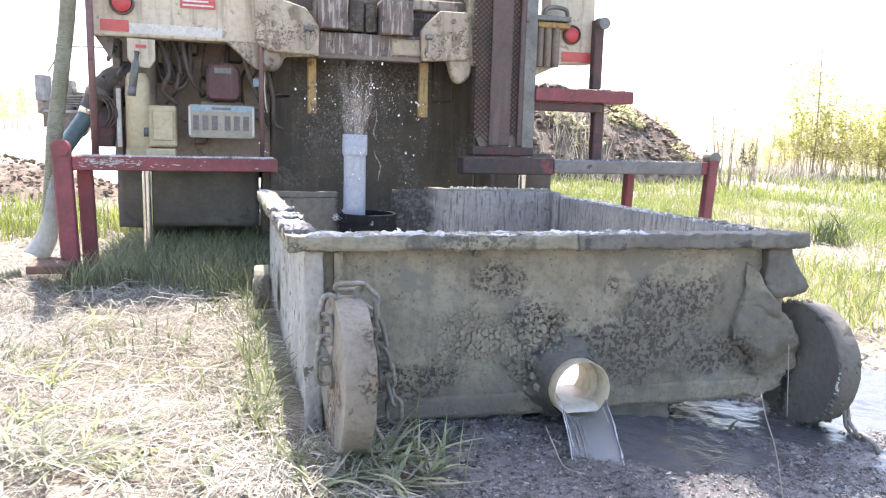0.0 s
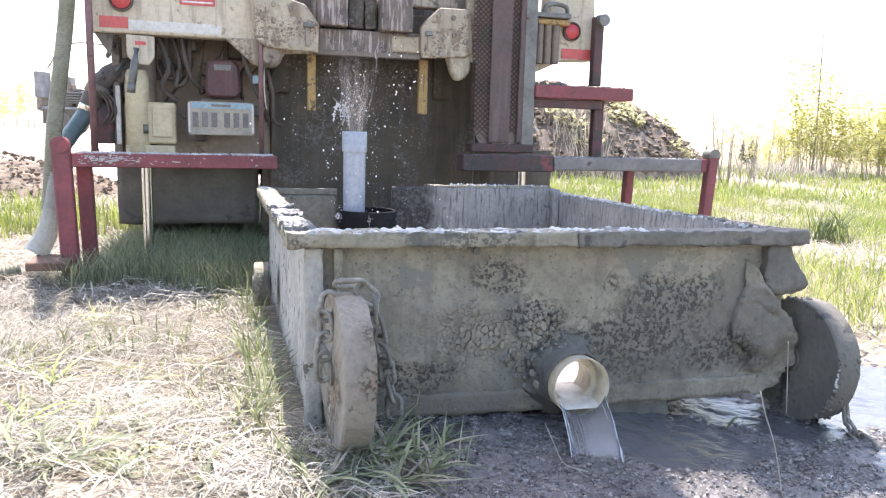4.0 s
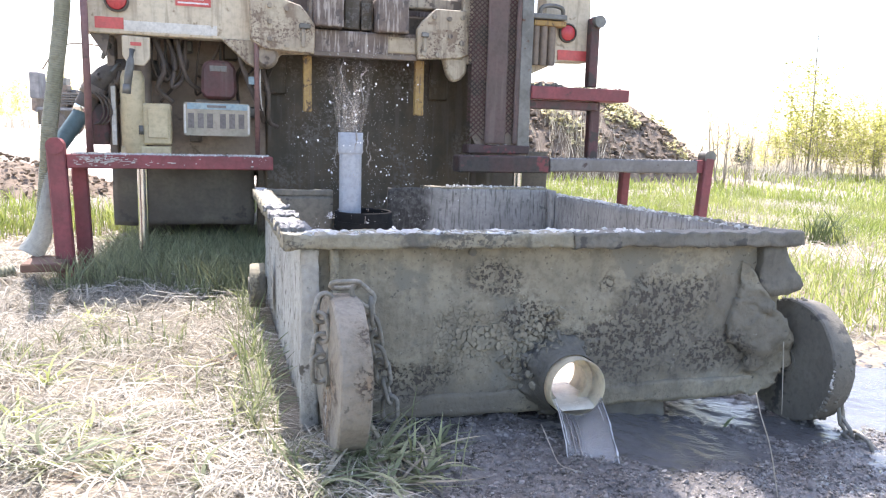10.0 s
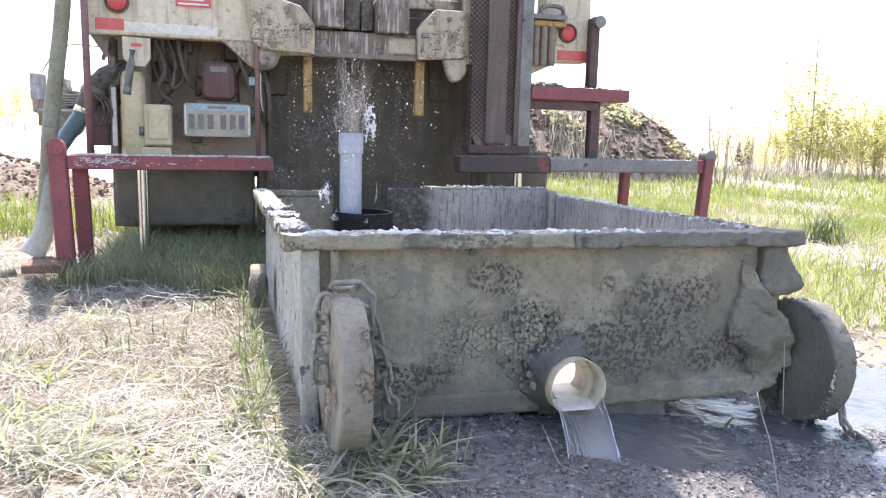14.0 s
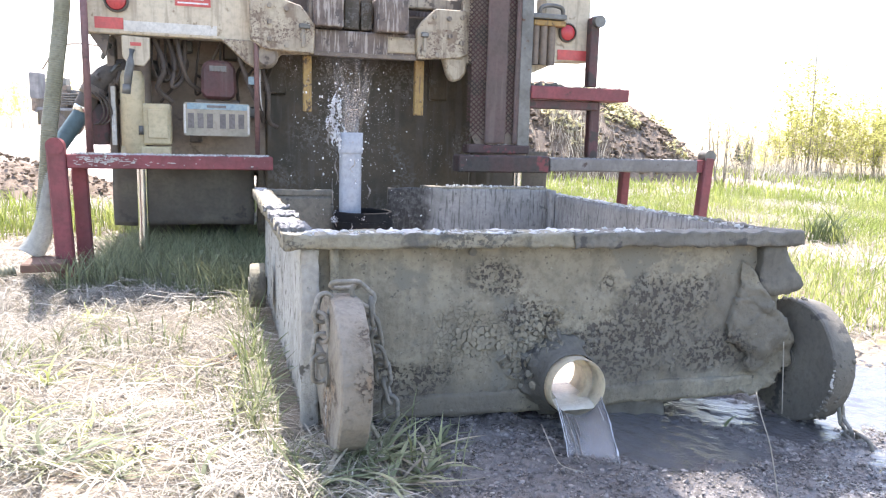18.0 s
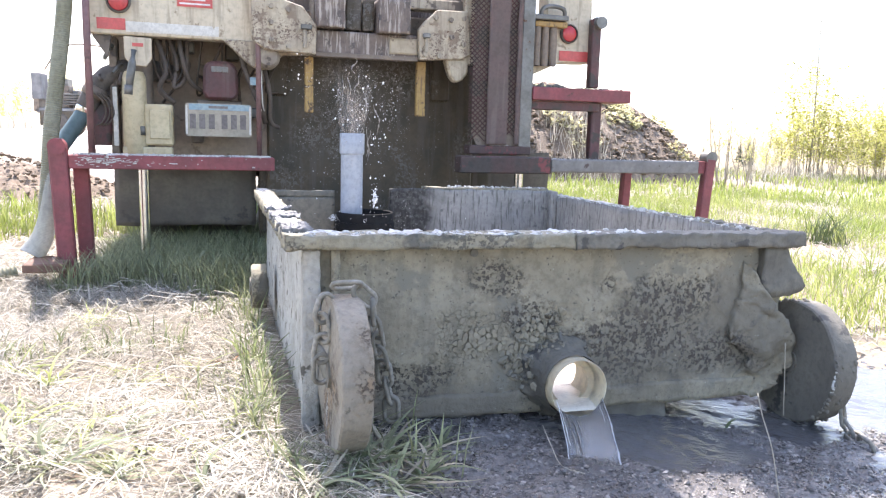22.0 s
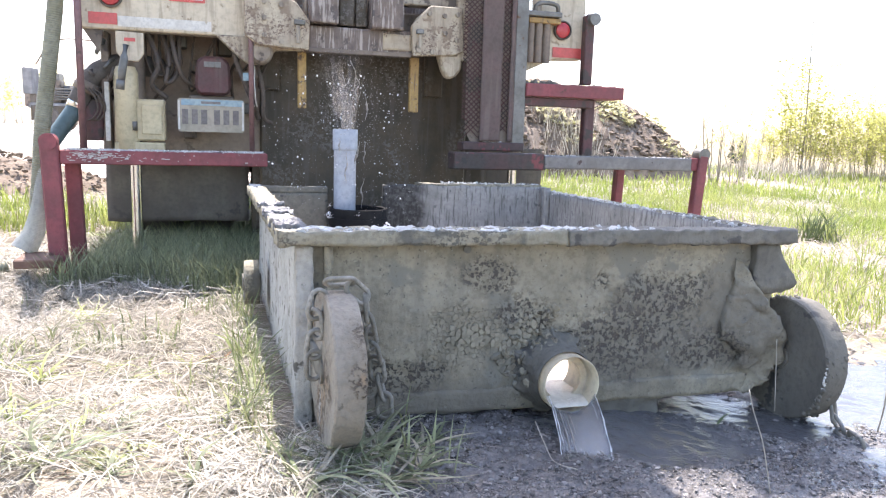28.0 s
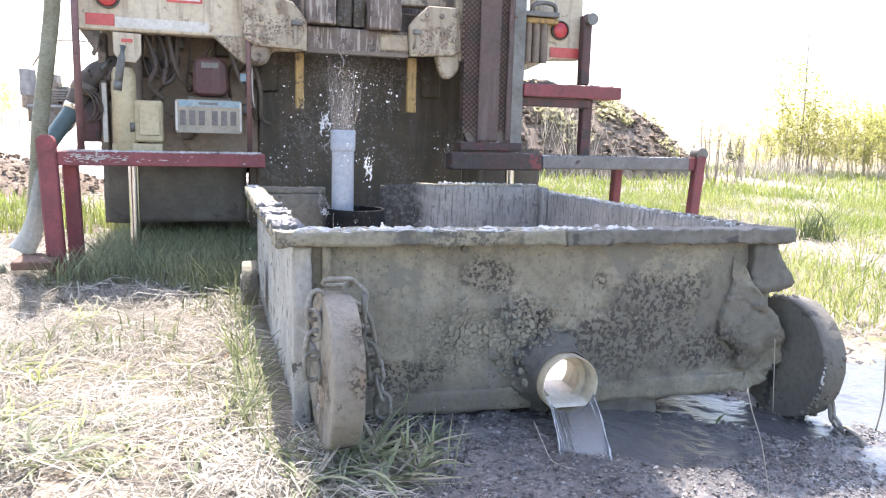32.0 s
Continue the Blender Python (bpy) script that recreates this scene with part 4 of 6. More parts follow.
def build_truck_rear():
    # left panel and its marks
    panel = part("rear_panel", box(-1.245, -0.50, 0.0, 0.10, 1.082, 1.40, 0.006), M_CREAM, truck, "chipped cream rear panel")
    part("tape", box(-1.205, -1.09, -0.004, -0.0005, 1.102, 1.150, 0), M_REDTAPE, panel, "red reflective tape")
    part("tape", box(-1.088, -0.70, -0.004, -0.0005, 1.096, 1.140, 0), M_WHITETAPE, panel, "scuffed white reflective tape")
    sign = part("warning_sign", box(-0.875, -0.725, -0.004, -0.0005, 1.218, 1.32, 0), M_REDTAPE, panel, "red sign with rows of small print")
    for r in range(4):
        part("print_bar", box(-0.865, -0.735 - 0.02 * (r % 2), -0.006, -0.0045, 1.228 + 0.018 * r, 1.235 + 0.018 * r, 0), M_WHITE, sign)
    lamp(-1.115, 1.222, 0.042)
    part("panel_gusset", slab([(-1.232, 1.080), (-1.150, 1.080), (-1.168, 0.982)], 0.02, 0.035, 0.002), M_GREASE, truck)
    part("light_bracket", slab([(-1.10, 1.078), (-0.985, 1.074), (-0.985, 0.985), (-1.01, 0.95), (-1.075, 0.955), (-1.10, 0.99)], 0.0, 0.02, 0.003), M_CREAM, truck)
    part("label_plate", box(-1.065, -1.02, -0.003, -0.001, 1.035, 1.05, 0), M_REDTAPE, truck)
    # lower slanted body plate
    part("slanted_plate", slab([(-0.685, 1.085), (-0.27, 1.085), (-0.27, 1.038), (-0.415, 1.03), (-0.445, 1.0), (-0.50, 0.962), (-0.545, 0.968), (-0.575, 0.985)], -0.02, 0.02, 0.004), M_CREAM_MUDDY, truck)
    bm = lathe([(-0.06, 0.0), (-0.06, 0.040), (-0.048, 0.052), (-0.02, 0.056), (0.02, 0.056), (0.02, 0.0)], "Y", 24, (-0.487, 0, 1.018))
    part("lug", bm, M_CREAM_DIRTY, truck, "rounded greasy pivot lug")
    # hinge brackets
    bl = part("hinge_bracket", slab([(-0.56, 1.40), (-0.56, 1.085), (-0.50, 1.045), (-0.275, 1.035), (-0.272, 1.165), (-0.335, 1.245), (-0.44, 1.275), (-0.44, 1.40)], -0.085, -0.055, 0.005), M_CREAM_MUDDY, truck, "bolted muddy cream hinge bracket")
    bolts(bl, [(-0.475, 1.235), (-0.475, 1.165), (-0.40, 1.225), (-0.475, 1.09), (-0.40, 1.065)], -0.085)
    part("pin", box(-0.345, -0.295, -0.105, -0.085, 1.142, 1.164, 0.004), M_STEEL, bl)
    br = part("hinge_bracket", slab([(0.205, 1.175), (0.235, 1.215), (0.30, 1.275), (0.455, 1.275), (0.472, 1.07), (0.42, 1.05), (0.215, 1.035)], -0.085, -0.055, 0.005), M_CREAM_MUDDY, truck, "bolted muddy cream hinge bracket")
    bolts(br, [(0.29, 1.235), (0.365, 1.23), (0.37, 1.15), (0.24, 1.065), (0.31, 1.06), (0.43, 1.24), (0.43, 1.12)], -0.085)
    part("pin", box(0.225, 0.262, -0.105, -0.085, 1.138, 1.16, 0.004), M_STEEL, br)
    part("lug", slab([(0.345, 1.055), (0.47, 1.055), (0.465, 0.985), (0.43, 0.945), (0.395, 0.94), (0.37, 0.975)], -0.07, -0.01, 0.01), M_CREAM_MUDDY, truck, "rounded greasy pivot lug")
    # crossbeam with blocks on it
    beam = part("crossbeam", crust(-0.275, 0.215, -0.05, 0.05, 1.035, 1.15, 40, 0.003, 14, 20), M_DRIP, truck, "mud-streaked crossbeam")
    part("beam_patch", crust(0.075, 0.212, -0.056, -0.046, 1.062, 1.135, 12, 0.003, 20, 24), M_CREAM_MUDDY, beam, "cream paint left at the end of the beam")
    part("beam_lip", box(-0.275, 0.215, -0.058, -0.05, 1.03, 1.052, 0.003), M_GREASE, beam)
    for x0, x1, z0, lab in ((-0.268, -0.145, 1.158, 0), (0.012, 0.16, 1.15, 1), (-0.13, -0.06, 1.16, 2), (-0.05, 0.0, 1.16, 3)):
        part("clamp_block", crust(x0, x1, -0.11 + 0.07 * (lab > 1), 0.02, z0, 1.30, 14, 0.004, 22, 30 + lab), M_SOOT if lab > 1 else M_DRIP, truck, "mud-run clamp block")
    # mast feet above, up out of sight
    for x0, x1 in ((-0.28, -0.18), (0.06, 0.16)):
        part("mast_leg", box(x0, x1, 0.06, 0.16, 1.15, 2.6, 0.01), M_CREAM_DIRTY, truck)
    part("mast_column", box(0.43, 0.875, -0.12, 0.25, 1.505, 4.45, 0.01), M_MAROON, truck, "tall oxblood drill mast above the guard")
    # unseen arm and block, added high up to throw shade on the riser
    part("mast_arm", box(-0.10, 0.80, 0.0, 0.2, 4.30, 4.46, 0.01), M_MAROON, truck)
    part("drill_head", box(-0.47, 0.25, -0.05, 0.30, 4.28, 5.6, 0.03), M_CREAM_DIRTY, truck)
    part("mast_plate", box(-0.44, 0.50, 0.17, 0.20, 1.13, 1.52, 0.005), M_DRIP, truck, "muddy plate behind the clamp blocks")
    part("side_cheek", box(0.44, 0.53, -0.07, 0.0, 1.03, 1.50, 0.004), M_CREAM_MUDDY, truck)
    part("jaw_pin", box(-0.335, -0.318, -0.10, -0.086, 1.06, 1.142, 0.003), M_CREAM_DIRTY, truck)
    part("jaw_pin", box(0.237, 0.252, -0.10, -0.086, 1.07, 1.138, 0.003), M_CREAM_DIRTY, truck)
    part("table_plate", box(0.16, 0.46, -0.03, 0.06, 1.278, 1.33, 0.006), M_CREAM_DIRTY, truck)
    part("guide_post", box(-0.312, -0.272, 0.03, 0.06, 0.775, 1.04, 0.004), M_YELLOW, truck, "worn yellow guide post")
    part("guide_post", box(0.232, 0.278, 0.03, 0.06, 0.775, 1.04, 0.004), M_YELLOW, truck, "worn yellow guide post")
    # mesh guard
    guard = part("mesh_guard", slab([(0.475, 1.50), (0.475, 0.70), (0.51, 0.63), (0.72, 0.63), (0.735, 1.50)], -0.120, -0.115, 0.0), M_GREASE, truck, "oxblood perforated chain guard")
    lat = bmesh.new()
    for s in (-1, 1):
        for k in range(64):
            z = 0.50 + 0.0245 * k + (0.006 if s > 0 else 0)
            run = 0.262 * s * 0.95
            for c0, c1 in ((0.0, 0.33), (0.33, 0.67), (0.67, 1.0)):
                p, q = Vector((0.452 + 0.262 * c0, -0.130, z + run * c0)), Vector((0.452 + 0.262 * c1, -0.130, z + run * c1))
                if min(p.z, q.z) < 0.645 or max(p.z, q.z) > 1.5:
                    continue
                d = (q - p).normalized()
                n = Vector((-d.z, 0, d.x)) * 0.0028
                lat.faces.new([lat.verts.new(v) for v in (p - n, q - n, q + n, p + n)])
    bmesh.ops.solidify(lat, geom=lat.faces, thickness=0.003)
    part("expanded_mesh", lat, M_MAROON, guard, "dull oxblood expanded steel mesh")
    part("guard_strip", crust(0.545, 0.650, -0.140, -0.131, 0.645, 1.50, 60, 0.003, 9, 71), M_GUARD, guard, "smooth dusty oxblood strip of the guard")
    part("guard_strip", crust(0.692, 0.716, -0.139, -0.131, 0.645, 1.50, 60, 0.003, 9, 72), M_GUARD, guard)
    part("guard_edge", box(0.715, 0.782, -0.135, -0.06, 0.63, 1.50, 0.005), M_STEEL, guard, "bare grey steel edge of the guard")
    part("guard_foot", box(0.46, 0.785, -0.14, -0.05, 0.598, 0.642, 0.006), M_SHADED_RED, guard)
    # pale crumbs that stand for bright glints on the guard foot
    glints = bmesh.new()
    pick = random.Random(14)
    for i in range(70):
        rock(glints, (pick.uniform(0.565, 0.665), pick.uniform(-0.138, -0.10), 0.643), pick.uniform(0.002, 0.006), i, 1, 0.4)
    part("grit", glints, M_GRIT, guard, "pale crumbs set as white glints on the foot of the guard")["kind"] = "stuff"
    # right panel
    rp = part("rear_panel", slab([(0.90, 1.42), (1.15, 1.42), (1.16, 1.075), (0.985, 1.07), (0.84, 1.005), (0.82, 1.03), (0.90, 1.10)], 0.0, 0.12, 0.005), M_CREAM, truck, "chipped cream rear panel")
    lamp(1.022, 1.215, 0.040)
    part("tape", box(0.975, 1.135, -0.005, -0.0005, 1.080, 1.130, 0), M_REDTAPE, rp, "red reflective tape")
    part("handle", tube(curve([(0.845, -0.05, 1.27), (0.85, -0.06, 1.32), (0.90, -0.06, 1.335), (0.96, -0.06, 1.325), (0.975, -0.05, 1.29)], 6), 0.011, 8), M_STEEL, truck, "grey grab handle")
    part("hopper_shelf", box(0.79, 0.98, -0.09, -0.01, 1.265, 1.29, 0.004), M_STEEL, truck)
    part("valve_block", box(0.81, 0.985, -0.07, -0.01, 1.235, 1.262, 0.004), M_YELLOW, truck)
    for i in range(3):
        x = 0.832 + 0.044 * i
        part("hydraulic_cylinder", lathe([(1.045, 0.0), (1.045, 0.0205), (1.235, 0.0205), (1.235, 0.0)], "Z", 18, (x, -0.04, 0)), M_GREASE, truck, "dark hydraulic cylinder")
    part("top_box", box(0.80, 1.17, 0.0, 0.12, 1.425, 1.50, 0.006), M_MAROON, truck)
    # deck that shades all below
    part("deck", box(-1.25, 1.18, 0.10, 6.2, 1.16, 1.26, 0.01), M_GREASE, truck, "greasy underside of the truck deck")
    part("body_block", box(-1.20, 1.10, 2.6, 5.8, 1.255, 2.3, 0.02), M_CREAM, truck)
    # chassis, axle and tyres
    for x in (-0.42, 0.42):
        part("chassis_rail", box(x - 0.05, x + 0.05, 0.25, 6.0, 0.86, 1.15, 0.008), M_SOOT, truck)
    part("cross_member", box(-0.47, 0.62, 0.28, 0.42, 0.16, 1.12, 0.01), M_SOOT, truck, "dark greasy chassis cross member")
    part("lower_guard", crust(-0.50, 0.80, 0.42, 0.50, 0.12, 0.98, 30, 0.01, 6, 21), M_SOOT, truck)
    part("axle", tube([(-1.0, 1.0, 0.5), (1.0, 1.0, 0.5)], 0.09, 14), M_GREASE, truck)
    for x, y in ((-0.98, 1.0), (-0.70, 1.0), (0.66, 1.0), (0.94, 1.0), (-0.95, 5.3), (0.92, 5.3)):
        t = part("tyre", lathe([(-0.11, 0.27), (-0.125, 0.36), (-0.115, 0.46), (-0.09, 0.50), (0.09, 0.50), (0.115, 0.46), (0.125, 0.36), (0.11, 0.27), (-0.11, 0.27)], "X", 40, (x, y, 0.5)), M_RUBBER, truck)
        part("rim", lathe([(-0.08, 0.0), (-0.08, 0.27), (0.08, 0.27), (0.08, 0.0)], "X", 24, (x, y, 0.5)), M_GREASE, t)
    part("mud_flap", crust(-1.205, -0.52, 0.44, 0.465, 0.19, 0.60, 24, 0.006, 5, 22), M_FLAP, truck, "mud-stained rubber mud flap")
    part("mud_flap", crust(0.62, 1.15, 0.44, 0.465, 0.25, 0.60, 24, 0.006, 5, 23), M_FLAP, truck, "mud-stained rubber mud flap")
    # jacks
    for x, y in ((-1.04, 0.10), (0.83, 0.12)):
        j = part("jack_leg", lathe([(0.02, 0.0), (0.02, 0.024), (0.56, 0.024), (0.56, 0.0)], "Z", 20, (x, y, 0)), M_CHROME, truck, "chromed jack rod")
        part("jack_cylinder", lathe([(0.55, 0.0), (0.55, 0.05), (1.15, 0.05), (1.15, 0.0)], "Z", 20, (x, y + 0.02, 0)), M_GREASE, j)
        part("jack_pad", lathe([(0.0, 0.12), (0.0, 0.12), (0.025, 0.11), (0.03, 0.0)], "Z", 20, (x, y, 0)), M_STEEL, j)
    # left bay
    cyl = part("cream_tank", lathe([(0.555, 0.0), (0.555, 0.045), (0.57, 0.052), (0.90, 0.052), (0.93, 0.04), (0.93, 0.0)], "Z", 28, (-1.068, 0.06, 0)), M_CREAM_CLEAN, truck, "cream upright filter tank")
    part("strap", box(-1.158, -1.138, 0.05, 0.07, 0.60, 0.86, 0.003), M_WHITETAPE, cyl)
    part("ledge", box(-1.12, -0.91, 0.02, 0.14, 0.54, 0.598, 0.004), M_CREAM_CLEAN, cyl)
    bx = part("junction_box", box(-1.03, -0.905, 0.03, 0.15, 0.605, 0.79, 0.008), M_CREAM_CLEAN, truck, "small cream switch box")
    part("box_lid", box(-1.005, -0.918, 0.022, 0.03, 0.635, 0.765, 0.003), M_CREAM_CLEAN, bx)
    part("latch", tube([(-1.035, 0.022, 0.65), (-1.035, 0.022, 0.69)], 0.012, 8), M_STEEL, bx)
    rnd = random.Random(23)
    for k in range(7):
        x, z = rnd.uniform(-0.92, -0.44), rnd.uniform(1.0, 1.10)
        part("hose", tube(curve([(x, 0.22, 1.15), (x + rnd.uniform(-0.05, 0.05), 0.17, z), (x + rnd.uniform(-0.1, 0.1), 0.2, z - rnd.uniform(0.08, 0.22)), (x + rnd.uniform(-0.16, 0.16), 0.27, z - rnd.uniform(0.1, 0.3))], 8), rnd.uniform(0.005, 0.009), 7), M_OLDHOSE, truck, "grimy brown hydraulic hose")
    for k in range(9):
        x, z = rnd.uniform(-0.92, -0.46), rnd.uniform(0.58, 1.05)
        part("bay_fitting", box(x, x + rnd.uniform(0.03, 0.09), 0.20, 0.30, z, z + rnd.uniform(0.03, 0.08), 0.006), (M_GREASE, M_SOOT, M_STEEL)[k % 3], truck)
    part("bay_back", box(-1.178, -0.42, 0.30, 0.34, 0.50, 1.16, 0.004), M_HAZE_BROWN, truck, "brown bay wall, haze put into its colour")
    rb = part("red_gearbox", slab([(-0.775, 0.845), (-0.755, 0.82), (-0.635, 0.82), (-0.615, 0.845), (-0.62, 0.965), (-0.65, 0.995), (-0.745, 0.995), (-0.77, 0.965)], 0.05, 0.16, 0.012), M_MAROON, truck, "faded red motor housing")
    part("label_plate", box(-0.735, -0.66, 0.046, 0.0495, 0.945, 0.97, 0.0), M_STEEL, rb)
    part("bracket", box(-0.80, -0.60, 0.08, 0.30, 0.79, 0.818, 0.005), M_GREASE, truck)
    part("blue_tag", box(-0.565, -0.535, 0.00, 0.004, 0.89, 0.925, 0.0), M_PLATEBLUE, truck)
    # plate with its bars
    plate = part("number_plate", slab([(-0.842, 0.652), (-0.852, 0.662), (-0.852, 0.790), (-0.842, 0.80), (-0.570, 0.80), (-0.560, 0.790), (-0.560, 0.662), (-0.570, 0.652)], -0.006, -0.002, 0.0), M_PLATE, truck, "weathered pale number plate with blue scenery band")
    part("plate_band", box(-0.835, -0.564, -0.0085, -0.0065, 0.770, 0.797, 0), M_PLATEBLUE, plate)
    part("print_bar", box(-0.75, -0.665, -0.0105, -0.009, 0.778, 0.789, 0), M_PRINT, plate)
    for i, x in enumerate((-0.832, -0.791, -0.750, -0.694, -0.653, -0.612)):
        part("print_bar", box(x, x + 0.026, -0.0085, -0.0065, 0.686, 0.752, 0.0), M_PRINT, plate)
    for x in (-0.845, -0.567):
        part("plate_edge", box(x - 0.004, x + 0.004, -0.009, -0.0062, 0.662, 0.79, 0), M_WHITETAPE, plate)
    part("plate_holder", box(-0.80, -0.61, 0.0, 0.30, 0.70, 0.76, 0.004), M_GREASE, truck)
    # hoses in the bay
    for pts, r in (([(-0.98, 0.1, 1.10), (-0.93, 0.05, 0.95), (-0.96, 0.06, 0.86), (-0.90, 0.1, 0.80)], 0.012),
                   ([(-0.93, 0.12, 1.12), (-0.885, 0.08, 0.98), (-0.90, 0.06, 0.87), (-0.85, 0.10, 0.92), (-0.84, 0.14, 1.10)], 0.010),
                   ([(-0.88, 0.1, 1.13), (-0.86, 0.05, 1.0), (-0.83, 0.08, 0.9), (-0.78, 0.12, 0.86)], 0.010),
                   ([(-0.62, 0.1, 1.10), (-0.58, 0.06, 0.95), (-0.52, 0.06, 0.80), (-0.49, 0.10, 0.72)], 0.012),
                   ([(-0.50, 0.05, 0.98), (-0.475, 0.02, 0.85), (-0.47, 0.05, 0.73), (-0.43, 0.08, 0.70)], 0.010)):
        part("hose", tube(curve(pts, 8), r, 8), M_OLDHOSE, truck, "grimy brown hydraulic hose")
    for x in (-0.534, -0.524, -0.511):
        part("cable", tube(curve([(x, 0.02, 0.96), (x - 0.002, 0.0, 0.88), (x + 0.003, 0.0, 0.80), (x + 0.010, 0.02, 0.775)], 6), 0.0028, 6), M_WHITETAPE, truck, "thin pale cable")
    part("side_column", box(-1.172, -1.136, 0.08, 0.18, 0.50, 1.08, 0.006), M_GREASE, truck)
    for k in range(3):
        o = 0.03 * k
        part("hose", tube(curve([(-0.985 + o, 0.14, 1.08), (-0.985 + o, 0.12, 0.98), (-0.955 + o, 0.11, 0.90), (-0.925 + o, 0.12, 0.95), (-0.93 + o, 0.14, 1.09)], 8), 0.0055 + 0.0015 * (k % 2), 8), M_OLDHOSE, truck, "dusty looped hose")
    # posts
    for x, z1 in ((-1.236, 1.58), (-0.53, 1.60)):
        part("stay_post", tube([(x, -0.06, 0.57), (x - 0.004, -0.06, z1)], 0.015 if x < -1 else 0.0115, 10), M_POST, truck, "thin faded mauve stay post")
    part("stay_post", box(1.125, 1.175, -0.07, -0.02, 0.945, 1.29, 0.005), M_MAROON, truck, "thick oxblood stay post")
    part("knob", lathe([(-0.10, 0.0), (-0.10, 0.03), (-0.04, 0.034), (-0.04, 0.0)], "Y", 16, (1.16, 0, 1.27)), M_STEEL, truck)


build_truck_rear()


def step_platform():
    """Fold-down steps either side of the mud tank, standing on their own legs."""
    b0 = -0.24
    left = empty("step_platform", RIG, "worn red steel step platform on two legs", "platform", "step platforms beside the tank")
    bm = box(-1.305, -0.475, b0, b0 + 0.10, 0.51, 0.568, 0.004)
    part("step_beam", bm, M_RED, left, "scraped red beam with grit along its top")
    pick = random.Random(19)
    scrape = bmesh.new()
    for i in range(170):
        x, z = (pick.gauss(-1.17, 0.07), pick.gauss(0.545, 0.010)) if i % 5 else (pick.uniform(-1.28, -0.55), pick.uniform(0.518, 0.56))
        if -1.29 < x < -0.5 and 0.516 < z < 0.563:
            add_box(scrape, x, x + 0.003 + 0.018 * pick.random() ** 2, b0 - 0.0012, b0 + 0.001, z, z + pick.uniform(0.0015, 0.004), 0)
    part("scrape", scrape, M_GRIT, left, "chalky scrapes in the red paint")["kind"] = "stuff"
    # grit packed dense and white, so the shaded beam top looks sunlit
    grit = bmesh.new()
    rnd = random.Random(9)
    for i in range(700):
        rock(grit, (rnd.uniform(-1.29, -0.49), b0 + rnd.uniform(0.002, 0.09), 0.569), rnd.uniform(0.003, 0.007), i, 1, 0.6)
    part("grit", grit, M_GRIT, left)["kind"] = "stuff"
    part("leg", box(-0.035, 0.035, -0.01, 0.04, -0.60, 0.0, 0.006), M_RED, left).matrix_local = pose(-1.343, b0, 0.60, 0, -2.2, 0)
    part("leg", box(-0.03, 0.03, 0.11, 0.16, -0.52, 0.0, 0.006), M_RED, left).matrix_local = pose(-1.275, b0, 0.52, 0, -1.5, 0)
    part("pivot", lathe([(b0 - 0.018, 0.0), (b0 - 0.018, 0.034), (b0 + 0.045, 0.034), (b0 + 0.045, 0.0)], "Y", 18, (-1.343, 0, 0.60)), M_RED, left)
    part("foot_board", box(-1.47, -1.31, b0 - 0.12, b0 + 0.10, 0.10, 0.135, 0.005), M_WOOD, left, "weathered wooden foot board")
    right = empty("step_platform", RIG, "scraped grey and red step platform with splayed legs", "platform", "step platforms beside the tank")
    part("step_beam", crust(0.855, 1.72, b0, b0 + 0.10, 0.52, 0.585, 90, 0.0018, 16, 73), M_BEAM, right, "worn grey beam scraped to bare steel")
    part("beam_end", box(1.69, 1.75, b0 - 0.003, b0 + 0.03, 0.523, 0.588, 0.003), M_RED, right)
    part("step_beam", box(0.385, 0.853, b0 + 0.0, b0 + 0.10, 0.511, 0.592, 0.006), M_SHADED_RED, right, "dark red end of the beam, shade put into its paint")
    lg = part("leg", box(-0.027, 0.027, -0.02, 0.03, -0.66, 0.0, 0.005), M_RED, right)
    lg.matrix_local = pose(1.755, b0, 0.60, 0, 4, 0)
    lg = part("leg", box(-0.024, 0.024, -0.02, 0.03, -0.60, 0.0, 0.005), M_RED, right)
    lg.matrix_local = pose(1.475, b0 + 0.35, 0.53, 0, 2, 0)
    part("brace", box(1.45, 1.50, b0 + 0.08, b0 + 0.36, 0.525, 0.565, 0.004), M_RED, right)
    part("pivot", lathe([(b0 - 0.018, 0.0), (b0 - 0.018, 0.034), (b0 + 0.045, 0.034), (b0 + 0.045, 0.0)], "Y", 18, (1.755, 0, 0.605)), M_STEEL, right)
    grit = bmesh.new()
    for i in range(150):
        rock(grit, (rnd.uniform(0.44, 1.70), b0 + rnd.uniform(0.005, 0.09), 0.586 + 0.012 * 0), rnd.uniform(0.003, 0.008), i + 400, 1, 0.6)
    part("grit", grit, M_DARKMUD, right)["kind"] = "stuff"
    shelf = part("upper_shelf", box(0.78, 1.32, -0.15, 0.05, 0.872, 0.935, 0.004), M_RED, truck, "upper red step shelf with grit on it")
    grit = bmesh.new()
    for i in range(130):
        x = rnd.uniform(0.79, 1.31)
        rock(grit, (x, rnd.uniform(-0.14, 0.04), 0.936), rnd.uniform(0.004, 0.009) + 0.022 * (x < 0.95) * rnd.random() ** 2, i + 700, 1, 0.6)
    part("grit", grit, M_DARKMUD, shelf)["kind"] = "stuff"
    part("shelf_bracket", box(0.78, 1.16, -0.12, -0.08, 0.825, 0.868, 0.004), M_MAROON, shelf)
    part("shelf_post", box(1.13, 1.185, -0.10, -0.05, 0.54, 0.87, 0.005), M_MAROON, shelf)


step_platform()


